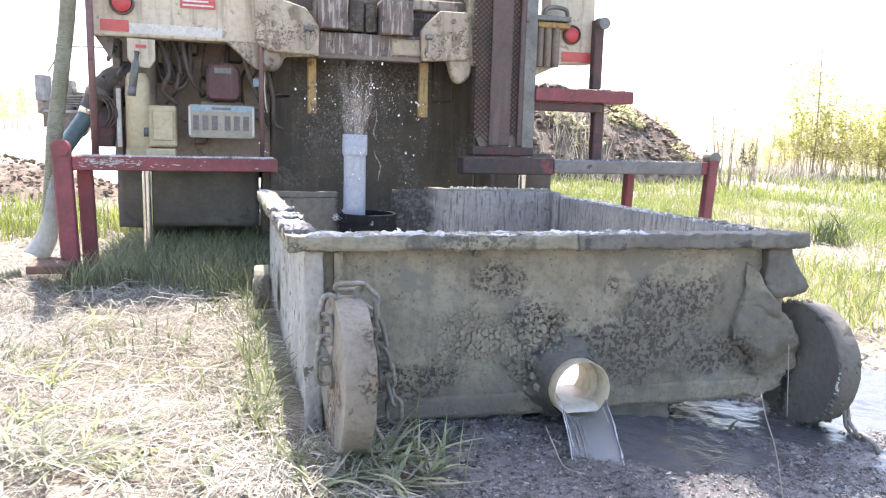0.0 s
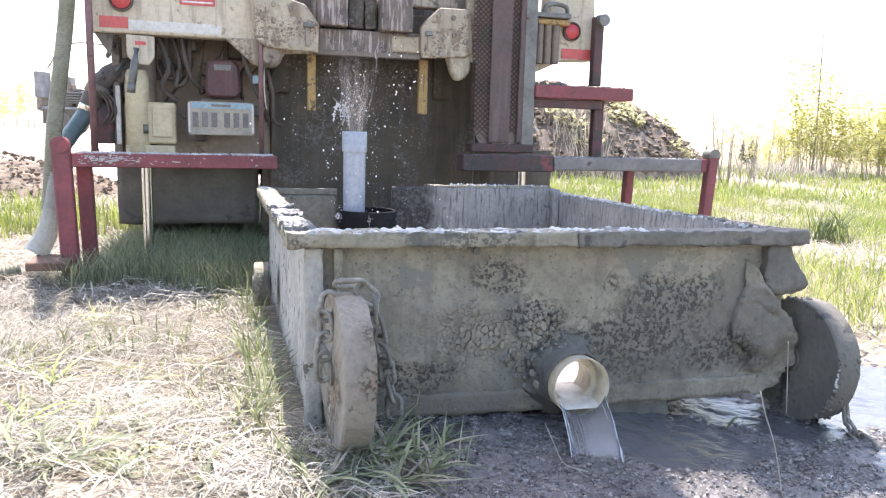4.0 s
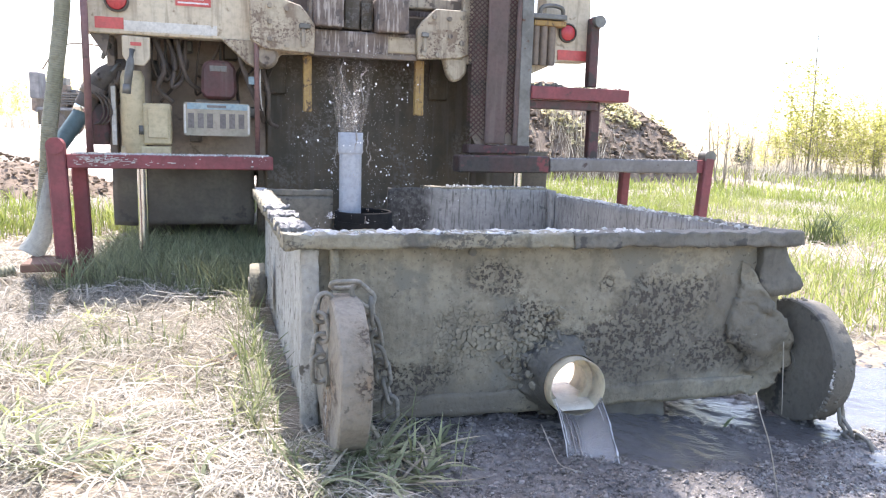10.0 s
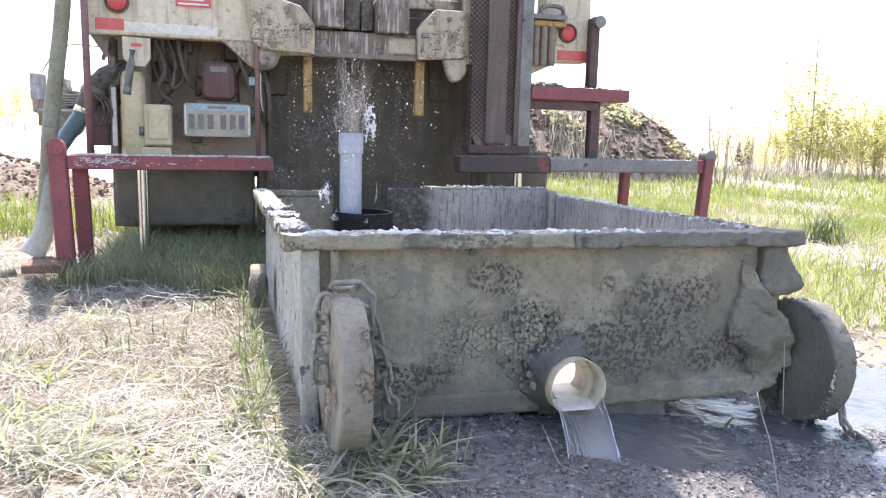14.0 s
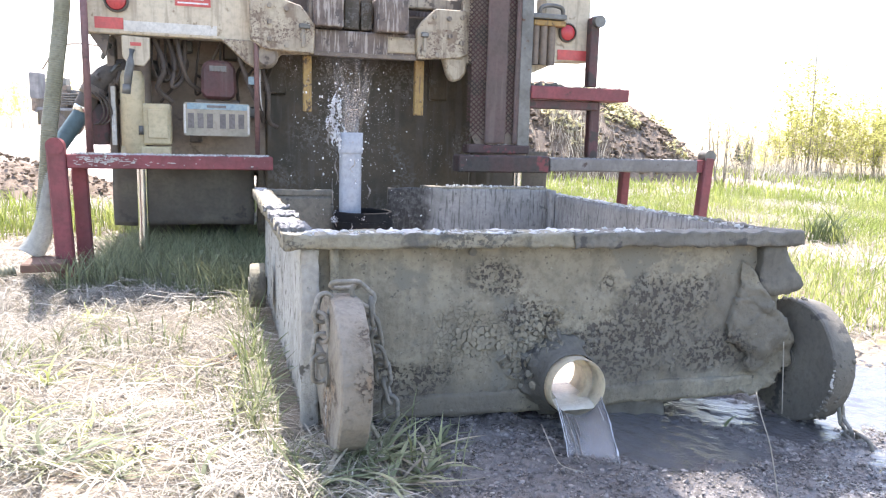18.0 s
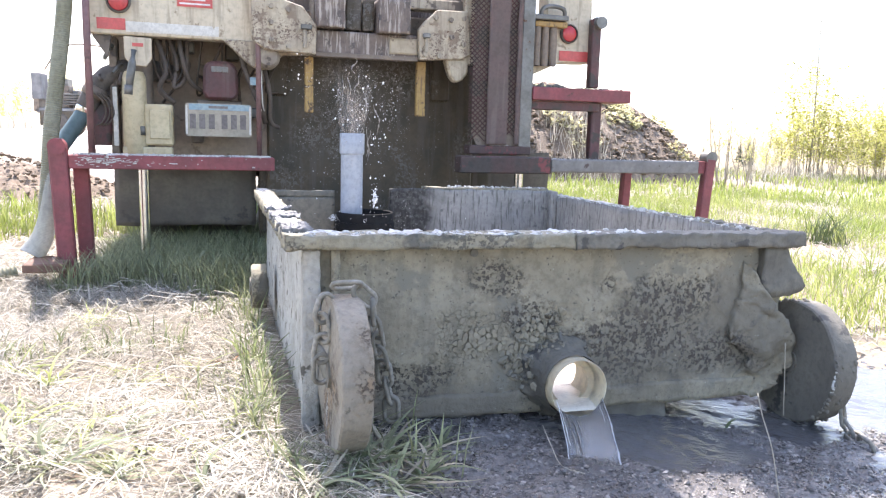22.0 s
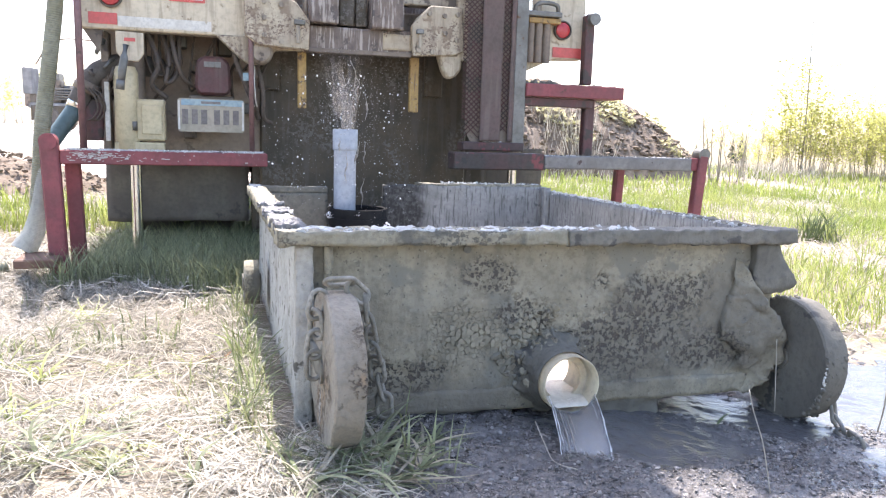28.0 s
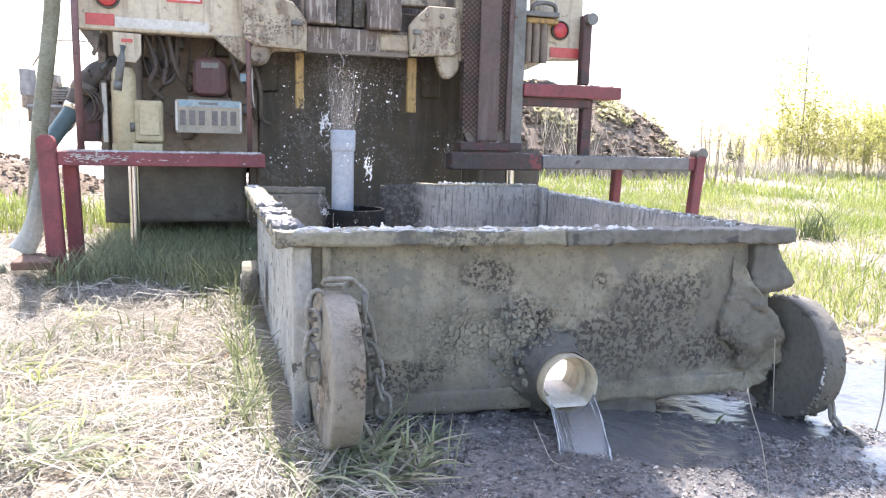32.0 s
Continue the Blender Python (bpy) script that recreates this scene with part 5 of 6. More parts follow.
def ribbed(path, radius, pitch, depth, sides=14):
    pts = curve(path, 130)
    rad, s = [], 0.0
    for a, b in zip(pts, pts[1:] + [pts[-1]]):
        rad.append(radius + depth * math.sin(2 * math.pi * s / pitch))
        s += (b - a).length
    return tube(pts, rad, sides)


def suction_hose():
    h = empty("suction_hose", RIG, "thick ribbed grey-green suction hose hanging beside the platform", "hose")
    part("hose_body", ribbed([(-1.285, -0.05, 1.65), (-1.32, -0.05, 1.20), (-1.348, -0.06, 0.97), (-1.372, -0.08, 0.78), (-1.388, -0.10, 0.64), (-1.40, -0.10, 0.50), (-1.42, -0.10, 0.32)], 0.032, 0.0095, 0.0011), M_HOSE, h)
    pts = curve([(-1.388, -0.10, 0.54), (-1.398, -0.11, 0.42), (-1.412, -0.11, 0.31), (-1.435, -0.12, 0.215), (-1.475, -0.14, 0.14)], 40)
    rad = [0.026 + 0.026 * (k / (len(pts) - 1)) ** 1.5 + 0.0014 * math.sin(k * 2.2) for k in range(len(pts))]
    part("clear_sleeve", tube(pts, rad, 16), M_SLEEVE, h, "pale translucent braided sleeve flaring at its foot")
    part("hose_end", ribbed([(-1.53, -0.16, 0.075), (-1.66, -0.20, 0.055), (-1.9, -0.25, 0.04), (-2.3, -0.28, 0.035)], 0.026, 0.015, 0.002), M_HOSE, h)
    d = empty("delivery_hose", RIG, "dark hose with a teal sleeve and steel couplings", "hose")
    part("teal_sleeve", tube(curve([(-1.40, 0.02, 0.56), (-1.36, 0.05, 0.62), (-1.31, 0.08, 0.70), (-1.275, 0.10, 0.755)], 8), 0.036, 14), M_TEAL, d)
    part("coupling", tube([(-1.283, 0.095, 0.735), (-1.262, 0.108, 0.785)], 0.045, 14), M_CHROME, d)
    part("coupling", tube([(-1.245, 0.10, 0.815), (-1.222, 0.10, 0.858)], 0.055, 16), M_GREASE, d)
    part("dark_hose", tube(curve([(-1.272, 0.10, 0.765), (-1.222, 0.10, 0.865), (-1.14, 0.12, 0.932), (-1.05, 0.16, 0.948), (-0.93, 0.24, 0.94)], 8), 0.046, 16, wob=0.12), M_RUBBER, d)
    for k in range(3):
        o = 0.016 * k
        part("loop_hose", tube(curve([(-1.235 + o, 0.04, 0.83), (-1.20 + o, 0.03, 0.80), (-1.185 + o, 0.03, 0.745), (-1.205 + o, 0.04, 0.70), (-1.23 + o, 0.05, 0.69)], 6), 0.0038, 8), M_OLDHOSE, d)
    part("valve_body", lathe([(0.60, 0.0), (0.60, 0.05), (0.66, 0.06), (0.74, 0.055), (0.78, 0.035), (0.78, 0.0)], "Z", 18, (-1.21, 0.12, 0)), M_MAROON, d, "red valve body")
    rnd = random.Random(17)
    for k in range(44):
        bm = bmesh.new()
        u = rnd.random()
        rock(bm, (-1.22 + 0.20 * u + rnd.gauss(0, 0.012), 0.10 + 0.05 * rnd.random(), 0.80 + 0.17 * u + rnd.gauss(0, 0.03)), rnd.uniform(0.010, 0.032), k, 2, 0.9)
        part("fitting", bm, (M_OLDHOSE, M_OLDHOSE, M_GREASE, M_STEEL)[k % 4], d, "mud-caked pump fitting")
    for k in range(7):
        x, z = rnd.uniform(-1.24, -1.06), rnd.uniform(0.84, 1.02)
        part("pipe_stub", tube([(x, 0.03, z), (x + rnd.uniform(-0.03, 0.03), 0.06, z + rnd.uniform(0.02, 0.06)), (x + 0.04, 0.12, z + 0.05)], 0.007 + 0.004 * rnd.random(), 7), (M_STEEL, M_OLDHOSE)[k % 2], d)
    part("flange", tube([(-1.115, 0.15, 0.905), (-1.095, 0.16, 0.918)], 0.075, 18), M_GREASE, d)
    lever = part("lever", tube([(-1.055, -0.05, 1.015), (-1.062, -0.06, 0.96), (-1.072, -0.065, 0.90), (-1.078, -0.065, 0.845)], [0.013, 0.016, 0.017, 0.015], 12), M_STEEL, d, "blue-grey and red valve lever")
    part("lever_grip", tube([(-1.0785, -0.065, 0.865), (-1.082, -0.065, 0.825)], 0.018, 12), M_STEEL, lever)


suction_hose()

# ---- soil heap, dirt bank and far things ----


def heap(name, centre, rx, ry, height, label, seed, clods, n=70, power=1.3, base=0.0):
    h = empty(name, pose(*centre, base), label, "soil heap")
    bm = bmesh.new()
    grid = []
    for j in range(n + 1):
        row = []
        for i in range(n + 1):
            u, v = 2 * i / n - 1, 2 * j / n - 1
            d = math.hypot(u, v)
            z = height * max(0.0, 1 - d ** power) if d < 1 else 0.0
            x, y = u * rx, v * ry
            s = Vector((x * 1.2 + seed, y * 1.2, seed))
            z += (0.18 * noise.noise(s) + 0.16 * noise.noise(s * 3.1) + 0.10 * noise.noise(s * 7.3) + 0.02 * noise.noise(s * 17)) * min(1.0, height) * min(1.0, 2.2 * max(0.0, 1 - d))
            row.append(bm.verts.new((x, y, z - 0.03)))
        grid.append(row)
    for j in range(n):
        for i in range(n):
            bm.faces.new((grid[j][i], grid[j][i + 1], grid[j + 1][i + 1], grid[j + 1][i]))
    part("soil", smooth(bm), M_SOIL, h, "rough turned brown soil")
    rnd = random.Random(int(seed * 10))
    spots = []
    for k in range(clods):
        a, d = rnd.uniform(0, 6.283), math.sqrt(rnd.random()) * 0.97
        spots.append((d * math.cos(a) * rx, d * math.sin(a) * ry, height * (1 - d ** power), (0.012 + 0.07 * rnd.random() ** 4) * max(0.7, height) * 0.6))
    raw("loose_soil", *rubble(spots, int(seed * 10)), M_SOIL, h)["kind"] = "stuff"
    return h


heap("soil_heap", (1.0, 16.5), 4.6, 3.4, 1.78, "tall heap of dug soil with weeds on it", 2.3, 9000, 150, 3.0, -0.1)
heap("soil_heap", (-4.5, 7.3), 1.7, 0.9, 0.42, "low bank of dug brown soil", 5.1, 2200, 110)


def heap_weeds():
    rnd = random.Random(3)
    verts, faces = [], []
    for k in range(1700):
        a, d = rnd.uniform(-1.35, -0.30), rnd.uniform(0.45, 1.0)
        if noise.noise(Vector((math.cos(a) * d * 5, math.sin(a) * d * 5, 2.0))) < 0.16:
            continue
        x, y = 1.0 + 4.6 * d * math.cos(a), 16.5 + 3.4 * d * math.sin(a)
        z = 1.78 * (1 - d ** 3) - 0.1
        for q in range(3):
            s = rnd.uniform(0.03, 0.07)
            t, u = rnd.uniform(0, 6.283), rnd.uniform(-0.6, 0.9)
            o = Vector((x + rnd.uniform(-0.09, 0.09), y + rnd.uniform(-0.09, 0.09), z + rnd.uniform(0.0, 0.16)))
            e, f = Vector((math.cos(t), math.sin(t), u)) * s, Vector((-math.sin(t), math.cos(t), rnd.uniform(-0.5, 0.5))) * s * 0.6
            n = len(verts)
            verts += [o - e, o + f, o + e, o - f]
            faces.append((n, n + 1, n + 2, n + 3))
    tagged(raw("weeds", verts, faces, M_WEED), "yellow-green weeds sprouting on the soil heap", "weeds", kind="stuff")
    sv, sf = [], []
    for k in range(260):
        x, y = rnd.gauss(2.35, 0.3), 16.5 - 3.4 * rnd.uniform(0.7, 1.0)
        d = math.hypot((x - 1.0) / 4.6, (y - 16.5) / 3.4)
        z = 1.78 * max(0.0, 1 - d ** 3) - 0.1
        dx, h = rnd.gauss(0, 0.14), rnd.uniform(0.15, 0.75)
        n = len(sv)
        sv += [(x - 0.005, y, z), (x + 0.005, y, z), (x + dx, y + rnd.uniform(-0.2, 0.1), z + h)]
        sf.append((n, n + 1, n + 2))
    tagged(raw("dry_stalks", sv, sf, M_STRAW), "dead pale stalks at the foot of the heap", "stalks", kind="stuff")


heap_weeds()


def shrub(m, seed, height, stems, leaves, spread, label="young yellow-green birch shrub with thin stems"):
    """Thin stems with twigs and a loose crown of small leaves."""
    rnd = random.Random(seed)
    m = m @ pose(0, 0, ground_height(m.translation.x, m.translation.y))
    s = empty("shrub", m, label, "shrub", "shrubs along the field edge")
    bark = M_BARK
    tips, wood = [], None
    for k in range(stems):
        a, r = rnd.uniform(0, 6.283), spread * math.sqrt(rnd.random())
        h = height * rnd.uniform(0.62, 1.0)
        p0 = Vector((0.55 * r * math.cos(a), 0.55 * r * math.sin(a), -0.05))
        p1 = p0 + Vector((r * 0.5 * math.cos(a) + rnd.uniform(-0.1, 0.1), r * 0.5 * math.sin(a) + rnd.uniform(-0.1, 0.1), h))
        path = [p0.lerp(p1, t) + Vector((0.06 * noise.noise(Vector((t * 3, seed, k))), 0.06 * noise.noise(Vector((seed, t * 3, k))), 0)) * height / 2 for t in (0, 0.2, 0.4, 0.6, 0.8, 1.0)]
        stem = part("stem", tube(path, [q * height / 2 * (0.8 if leaves > 500 else 1.6) for q in (0.009, 0.008, 0.0065, 0.005, 0.003, 0.0015)], 5), bark, s)
        for t in [rnd.uniform(0.25, 1.0) for _ in range(9 if leaves > 500 else 13)]:
            i = min(4, int(t * 5))
            o = path[i].lerp(path[i + 1], t * 5 - i)
            d = Vector((rnd.uniform(-1, 1), rnd.uniform(-1, 1), rnd.uniform(0.3, 1.1))).normalized() * height * rnd.uniform(0.10, 0.22)
            tips.append((o, o + d))
    tw = bmesh.new()
    for o, e in tips:
        w = Vector((0.004, 0.002, 0)) * height / 2 * (1.0 if leaves > 500 else 2.2)
        tw.faces.new([tw.verts.new(q) for q in (o - w, o + w, e)])
    part("twig_mass", tw, bark, s)["kind"] = "stuff"
    if leaves:
        verts, faces = [], []
        for k in range(leaves):
            o, e = tips[rnd.randrange(len(tips))]
            c = o.lerp(e, rnd.uniform(0.2, 1.05)) + Vector((rnd.gauss(0, 0.05), rnd.gauss(0, 0.05), rnd.gauss(0, 0.05))) * height / 2
            z = rnd.uniform(0.016, 0.038) * height / 2
            t = rnd.uniform(0, 6.283)
            u = Vector((math.cos(t), math.sin(t), rnd.uniform(-0.8, 0.8))) * z
            v = Vector((-math.sin(t), math.cos(t), rnd.uniform(-0.8, 0.8))) * z * 0.7
            n = len(verts)
            verts += [c - u, c + v, c + u, c - v]
            faces.append((n, n + 1, n + 2, n + 3))
        raw("crown", verts, faces, M_LEAF, s)
    return s


sh_a = shrub(pose(9.55, 20.2, 0), 11, 3.0, 14, 1900, 1.05)
sh_b = shrub(pose(11.4, 19.6, 0), 12, 2.0, 12, 2200, 1.3)
sh_c = shrub(pose(10.6, 21.5, 0), 13, 2.15, 12, 2000, 1.1)
for base, x, y, turn, k in ((sh_b, 12.4, 20.4, 70, 1.05), (sh_c, 11.4, 18.6, 140, 0.9), (sh_b, 9.4, 22.0, 200, 0.8), (sh_a, 13.5, 22.0, 30, 0.8), (sh_c, 15.2, 21.0, 10, 1.0), (sh_b, 17.0, 22.0, 100, 1.1),
                            (sh_a, 19.5, 24.0, 210, 1.0), (sh_b, 9.9, 19.0, 320, 0.6), (sh_a, 8.75, 19.6, 250, 0.62), (sh_c, 8.45, 20.4, 60, 0.6), (sh_b, 10.5, 18.4, 150, 0.75), (sh_c, 12.0, 19.0, 260, 0.9), (sh_b, 13.1, 20.6, 330, 1.0), (sh_c, 22.0, 25.0, 80, 1.0), (sh_a, 10.6, 19.2, 15, 0.66), (sh_b, 11.0, 20.1, 130, 0.95), (sh_b, 12.3, 21.4, 280, 1.15), (sh_c, 10.2, 20.6, 190, 1.0),
                            (sh_b, -33.0, 62.0, 40, 2.2), (sh_c, -36.0, 63.0, 80, 1.8), (sh_a, -30.5, 64.0, 130, 1.4), (sh_b, -39.0, 66.0, 10, 2.0), (sh_c, -42.0, 62.0, 210, 2.2), (sh_b, -27.5, 66.0, 250, 1.3), (sh_c, -46.0, 64.0, 290, 2.2)):
    c = copy_thing(base, pose(x, y, ground_height(x, y), 0, 0, turn))
    c.scale = (k, k, k)
shrub(pose(5.05, 14.0, 0), 21, 1.95, 5, 60, 0.34, "nearly bare sapling with thin upright twigs")
shrub(pose(5.6, 14.6, 0), 22, 1.5, 3, 40, 0.22, "nearly bare sapling with thin upright twigs")
shrub(pose(6.9, 17.5, 0), 23, 1.55, 6, 160, 0.5, "nearly bare sapling with thin upright twigs")
pole = empty("dead_stem", pose(9.30, 19.8, 0), "tall leafless stem standing over the shrubs", "tree")
part("trunk", tube([(0, 0, -0.05), (0.02, 0, 0.8), (0.0, 0, 1.6), (-0.03, 0, 2.6), (-0.06, 0, 4.1)], [0.024, 0.022, 0.019, 0.015, 0.009], 6), M_BARK, pole)


def spruce(m, h):
    s = empty("spruce", m, "small dark far-off spruce", "tree", "far spruces")
    part("trunk", tube([(0, 0, 0), (0, 0, h)], [0.06 * h / 3, 0.01], 6), M_BARK, s)
    rnd = random.Random(5)
    verts, faces = [], []
    for k in range(420):
        t = rnd.random()
        r = (1 - t) * h * 0.27 * rnd.uniform(0.4, 1.1)
        a = rnd.uniform(0, 6.283)
        o = Vector((0, 0, h * (0.08 + 0.92 * t)))
        e = o + Vector((r * math.cos(a), r * math.sin(a), -0.25 * r))
        w = Vector((-math.sin(a), math.cos(a), 0.2)) * h * 0.03
        n = len(verts)
        verts += [o, e - w, e + w]
        faces.append((n, n + 1, n + 2))
    raw("crown", verts, faces, M_SPRUCE, s)
    return s


sp = spruce(pose(23.4, 60, -1.4), 2.6)
for x, y, k in ((24.6, 63, 0.7), (21.9, 66, 0.6), (26.5, 70, 0.8)):
    copy_thing(sp, pose(x, y, -1.4, 0, 0, x * 20)).scale = (k, k, k)


def flatbed():
    """The service trailer standing far off on the yard."""
    t = empty("service_trailer", pose(-16.2, 37.0, 0.0, 0, 0, 8), "grey service trailer loaded with gear, far off", "trailer")
    t.scale = (1.25, 1.25, 1.25)
    part("bed", box(-2.2, 2.6, -0.9, 0.9, 0.85, 1.05, 0.02), M_FARGREY, t)
    part("cabinet", box(-2.35, -2.0, -0.9, -0.2, 1.35, 2.3, 0.03), M_FARGREY, t, "pale grey end cabinet")
    for x in (-1.5, 1.4, 2.2):
        for y in (-0.85, 0.85):
            part("wheel", lathe([(-0.12, 0.0), (-0.12, 0.40), (-0.08, 0.45), (0.08, 0.45), (0.12, 0.40), (0.12, 0.0)], "Y", 20, (x, y, 0.45)), M_RUBBER, t)
    rnd = random.Random(8)
    for k in range(30):
        x, w, h = rnd.uniform(-1.9, 2.2), rnd.uniform(0.15, 0.45), rnd.uniform(0.2, 1.1)
        part("gear_box", box(x, x + w, -0.7 + 0.1 * (k % 5), -0.2 + 0.12 * (k % 5), 1.05, 1.05 + h, 0.02), (M_GREASE, M_SOOT, M_FARGREY, M_STEEL)[k % 4], t)
    part("post", box(-2.3, -2.1, -0.9, 0.9, 0.9, 1.36, 0.02), M_GREASE, t)
    part("skirt", box(-2.1, 2.5, -0.92, -0.88, 0.42, 0.95, 0.02), M_SOOT, t)
    for k in range(5):
        part("pipe_rack", tube([(-1.3, -0.8, 1.2 + 0.09 * k), (2.5, -0.8, 1.2 + 0.09 * k)], 0.035, 6), M_STEEL, t)
    part("rail", tube(curve([(-1.9, -0.8, 2.4), (-1.3, -0.8, 3.2), (-0.2, -0.8, 3.35), (2.4, -0.8, 2.95)], 6), 0.03, 6), M_GREASE, t)
    part("rail", tube([(2.0, -0.8, 1.0), (2.05, -0.8, 3.0)], 0.035, 6), M_GREASE, t)
    part("rail", tube([(1.2, -0.8, 1.0), (1.2, -0.8, 2.3)], 0.03, 6), M_GREASE, t)


flatbed()

# ---- plants and loose matter on the ground ----
rs = np.random.RandomState(7)
TANK_IN = TANK.inverted()


def clear_of_tank(x, y, pad=0.02):
    q = TANK_IN @ Vector((x, y, 0.1))
    return not (-pad < q.x < TW + pad and 0.0 - pad < q.y < TL + pad)


def scatter(n, x0, x1, y0, y1, keep):
    out = []
    for x, y in zip(rs.uniform(x0, x1, n), rs.uniform(y0, y1, n)):
        if keep(x, y) and clear_of_tank(x, y):
            out.append((float(x), float(y)))
    return out


def tuft(x, y, scale, level):
    return noise.noise(Vector((x * scale, y * scale, 7.7))) > level


def off_wall(p):
    """How far a spot lies left of the tank's side, and how far behind its front."""
    q = TANK_IN @ Vector((p[0], p[1], 0.1))
    return q.x, q.y


# dry straw lying over the trodden ground
tagged(blades("dry_straw", scatter(98000, -2.4, 0.25, 1.05, 3.7, lambda x, y: x < -0.12 and rs.rand() < 0.72 + 0.8 * noise.noise(Vector((x * 4, y * 4, 0)))), (0.025, 0.15), 0.0026, 0.5, M_STRAW, flat=0.45, seed=2), "flattened dry straw in full sun", "straw", kind="stuff")
tagged(blades("dry_straw", scatter(2600, -2.2, 0.1, 1.1, 3.3, lambda x, y: x < -0.3), (0.10, 0.30), 0.0042, 0.5, M_STRAW, flat=0.30, seed=22), "long pale stalks lying over the straw", "straw", kind="stuff")
tagged(blades("dry_straw", scatter(7000, -2.0, 0.0, 2.7, 4.2, lambda x, y: True), (0.05, 0.2), 0.005, 0.8, M_STRAW, flat=0.6, seed=13), "dead straw among the shaded grass", "straw", kind="stuff")
tagged(blades("dry_straw", scatter(17000, -6, -1.2, 3.2, 7, lambda x, y: x < -1.4 - 0.1 * y), (0.05, 0.2), 0.008, 0.5, M_STRAW, flat=0.3, seed=3), "dry straw beside the track", "straw", kind="stuff")
tagged(blades("dry_straw", scatter(46000, 1.0, 9, 2.6, 14, lambda x, y: mud_edge(x, y) > 1.02 and not tuft(x, y, 0.85, 0.16)), (0.06, 0.2), 0.008, 0.7, M_STRAW, flat=0.5, seed=4), "pale dry grass of last year in the field", "straw", kind="stuff")
# green grass in the trodden ground
tagged(blades("grass", scatter(6500, -2.4, -0.2, 1.0, 3.3, lambda x, y: tuft(x, y, 2.6, 0.25)), (0.02, 0.09), 0.005, 0.8, M_GRASS, seed=5), "sparse green grass growing through straw", "grass", kind="stuff")
# longer grass in the shade of the truck
tagged(blades("grass", scatter(42000, -2.0, 0.1, 2.75, 4.6, lambda x, y: y > 3.02 + 0.10 * math.sin(x * 9) and x > -1.55 - 0.12 * (y - 3) and (x < -0.55 or y < 3.2)), (0.045, 0.19), 0.0034, 0.5, M_SHADEGRASS, seed=6), "long green grass in the shade of the truck", "grass", kind="stuff")
tagged(blades("grass", scatter(12000, -5, -1.5, 3.0, 6.2, lambda x, y: tuft(x, y, 1.2, 0.05)), (0.06, 0.22), 0.008, 0.5, M_FIELD, seed=8), "sunlit green grass beside the truck", "grass", kind="stuff")
# grass along the left wall of the tank and round the wheel
tagged(blades("grass", [p for p in scatter(5000, -0.9, 0.2, 1.2, 3.0, lambda x, y: noise.noise(Vector((x * 7, y * 7, 3))) > 0.05) if -0.11 < off_wall(p)[0] < 0.32 and off_wall(p)[1] > -0.40 + 0.3 * rs.rand() and mud_edge(*p) > 0.78], (0.03, 0.12), 0.005, 0.9, M_GRASS, seed=9), "trampled green grass along the tank wall", "grass", kind="stuff")
tagged(blades("dry_straw", [p for p in scatter(16000, -0.9, 0.25, 1.2, 3.0, lambda x, y: True) if -0.16 < off_wall(p)[0] < 0.16 and mud_edge(*p) > 0.74], (0.04, 0.16), 0.0045, 0.9, M_STRAW, flat=0.35, seed=15), "dead straw along the tank wall and wheel", "straw", kind="stuff")
wall_side = [TANK @ Vector((-0.012 - 0.08 * rs.rand() ** 1.6, rs.uniform(0.02, 1.5), -0.47)) for _ in range(340)]
tagged(blades("grass", [(p.x, p.y) for p in wall_side if noise.noise(p * 6) > -0.1], (0.03, 0.17), 0.0042, 0.7, M_GRASS, seed=16), "green grass grown up against the tank wall", "grass", kind="stuff")
# the field
tagged(blades("grass", scatter(84000, 0.4, 10, 3.0, 12, lambda x, y: mud_edge(x, y) > 1.12 and x > -0.2 + 0.25 * (y - 4) and tuft(x, y, 0.85, 0.16 - 0.34 * rs.rand())), (0.03, 0.20), 0.0052, 0.7, M_FIELD, seed=10), "bright green field grass mixed with dry stems", "grass", kind="stuff")
tagged(blades("grass", scatter(40000, -2, 34, 10, 27, lambda x, y: tuft(x, y, 0.35, -0.25)), (0.06, 0.22), 0.02, 0.5, M_FIELD, seed=11), "bright far field grass", "grass", kind="stuff")
tagged(blades("dry_straw", scatter(3800, 7.2, 20, 17.8, 20.2, lambda x, y: tuft(x, y, 0.5, -0.1)), (0.14, 0.56), 0.011, 0.4, M_STRAW, seed=17), "tall bleached grass round the foot of the shrubs", "straw", kind="stuff")
tagged(blades("dry_straw", scatter(5500, 2, 32, 15, 24, lambda x, y: not tuft(x, y, 0.35, 0.1)), (0.12, 0.36), 0.018, 0.6, M_STRAW, seed=12), "tall dry grass before the shrubs", "straw", kind="stuff")


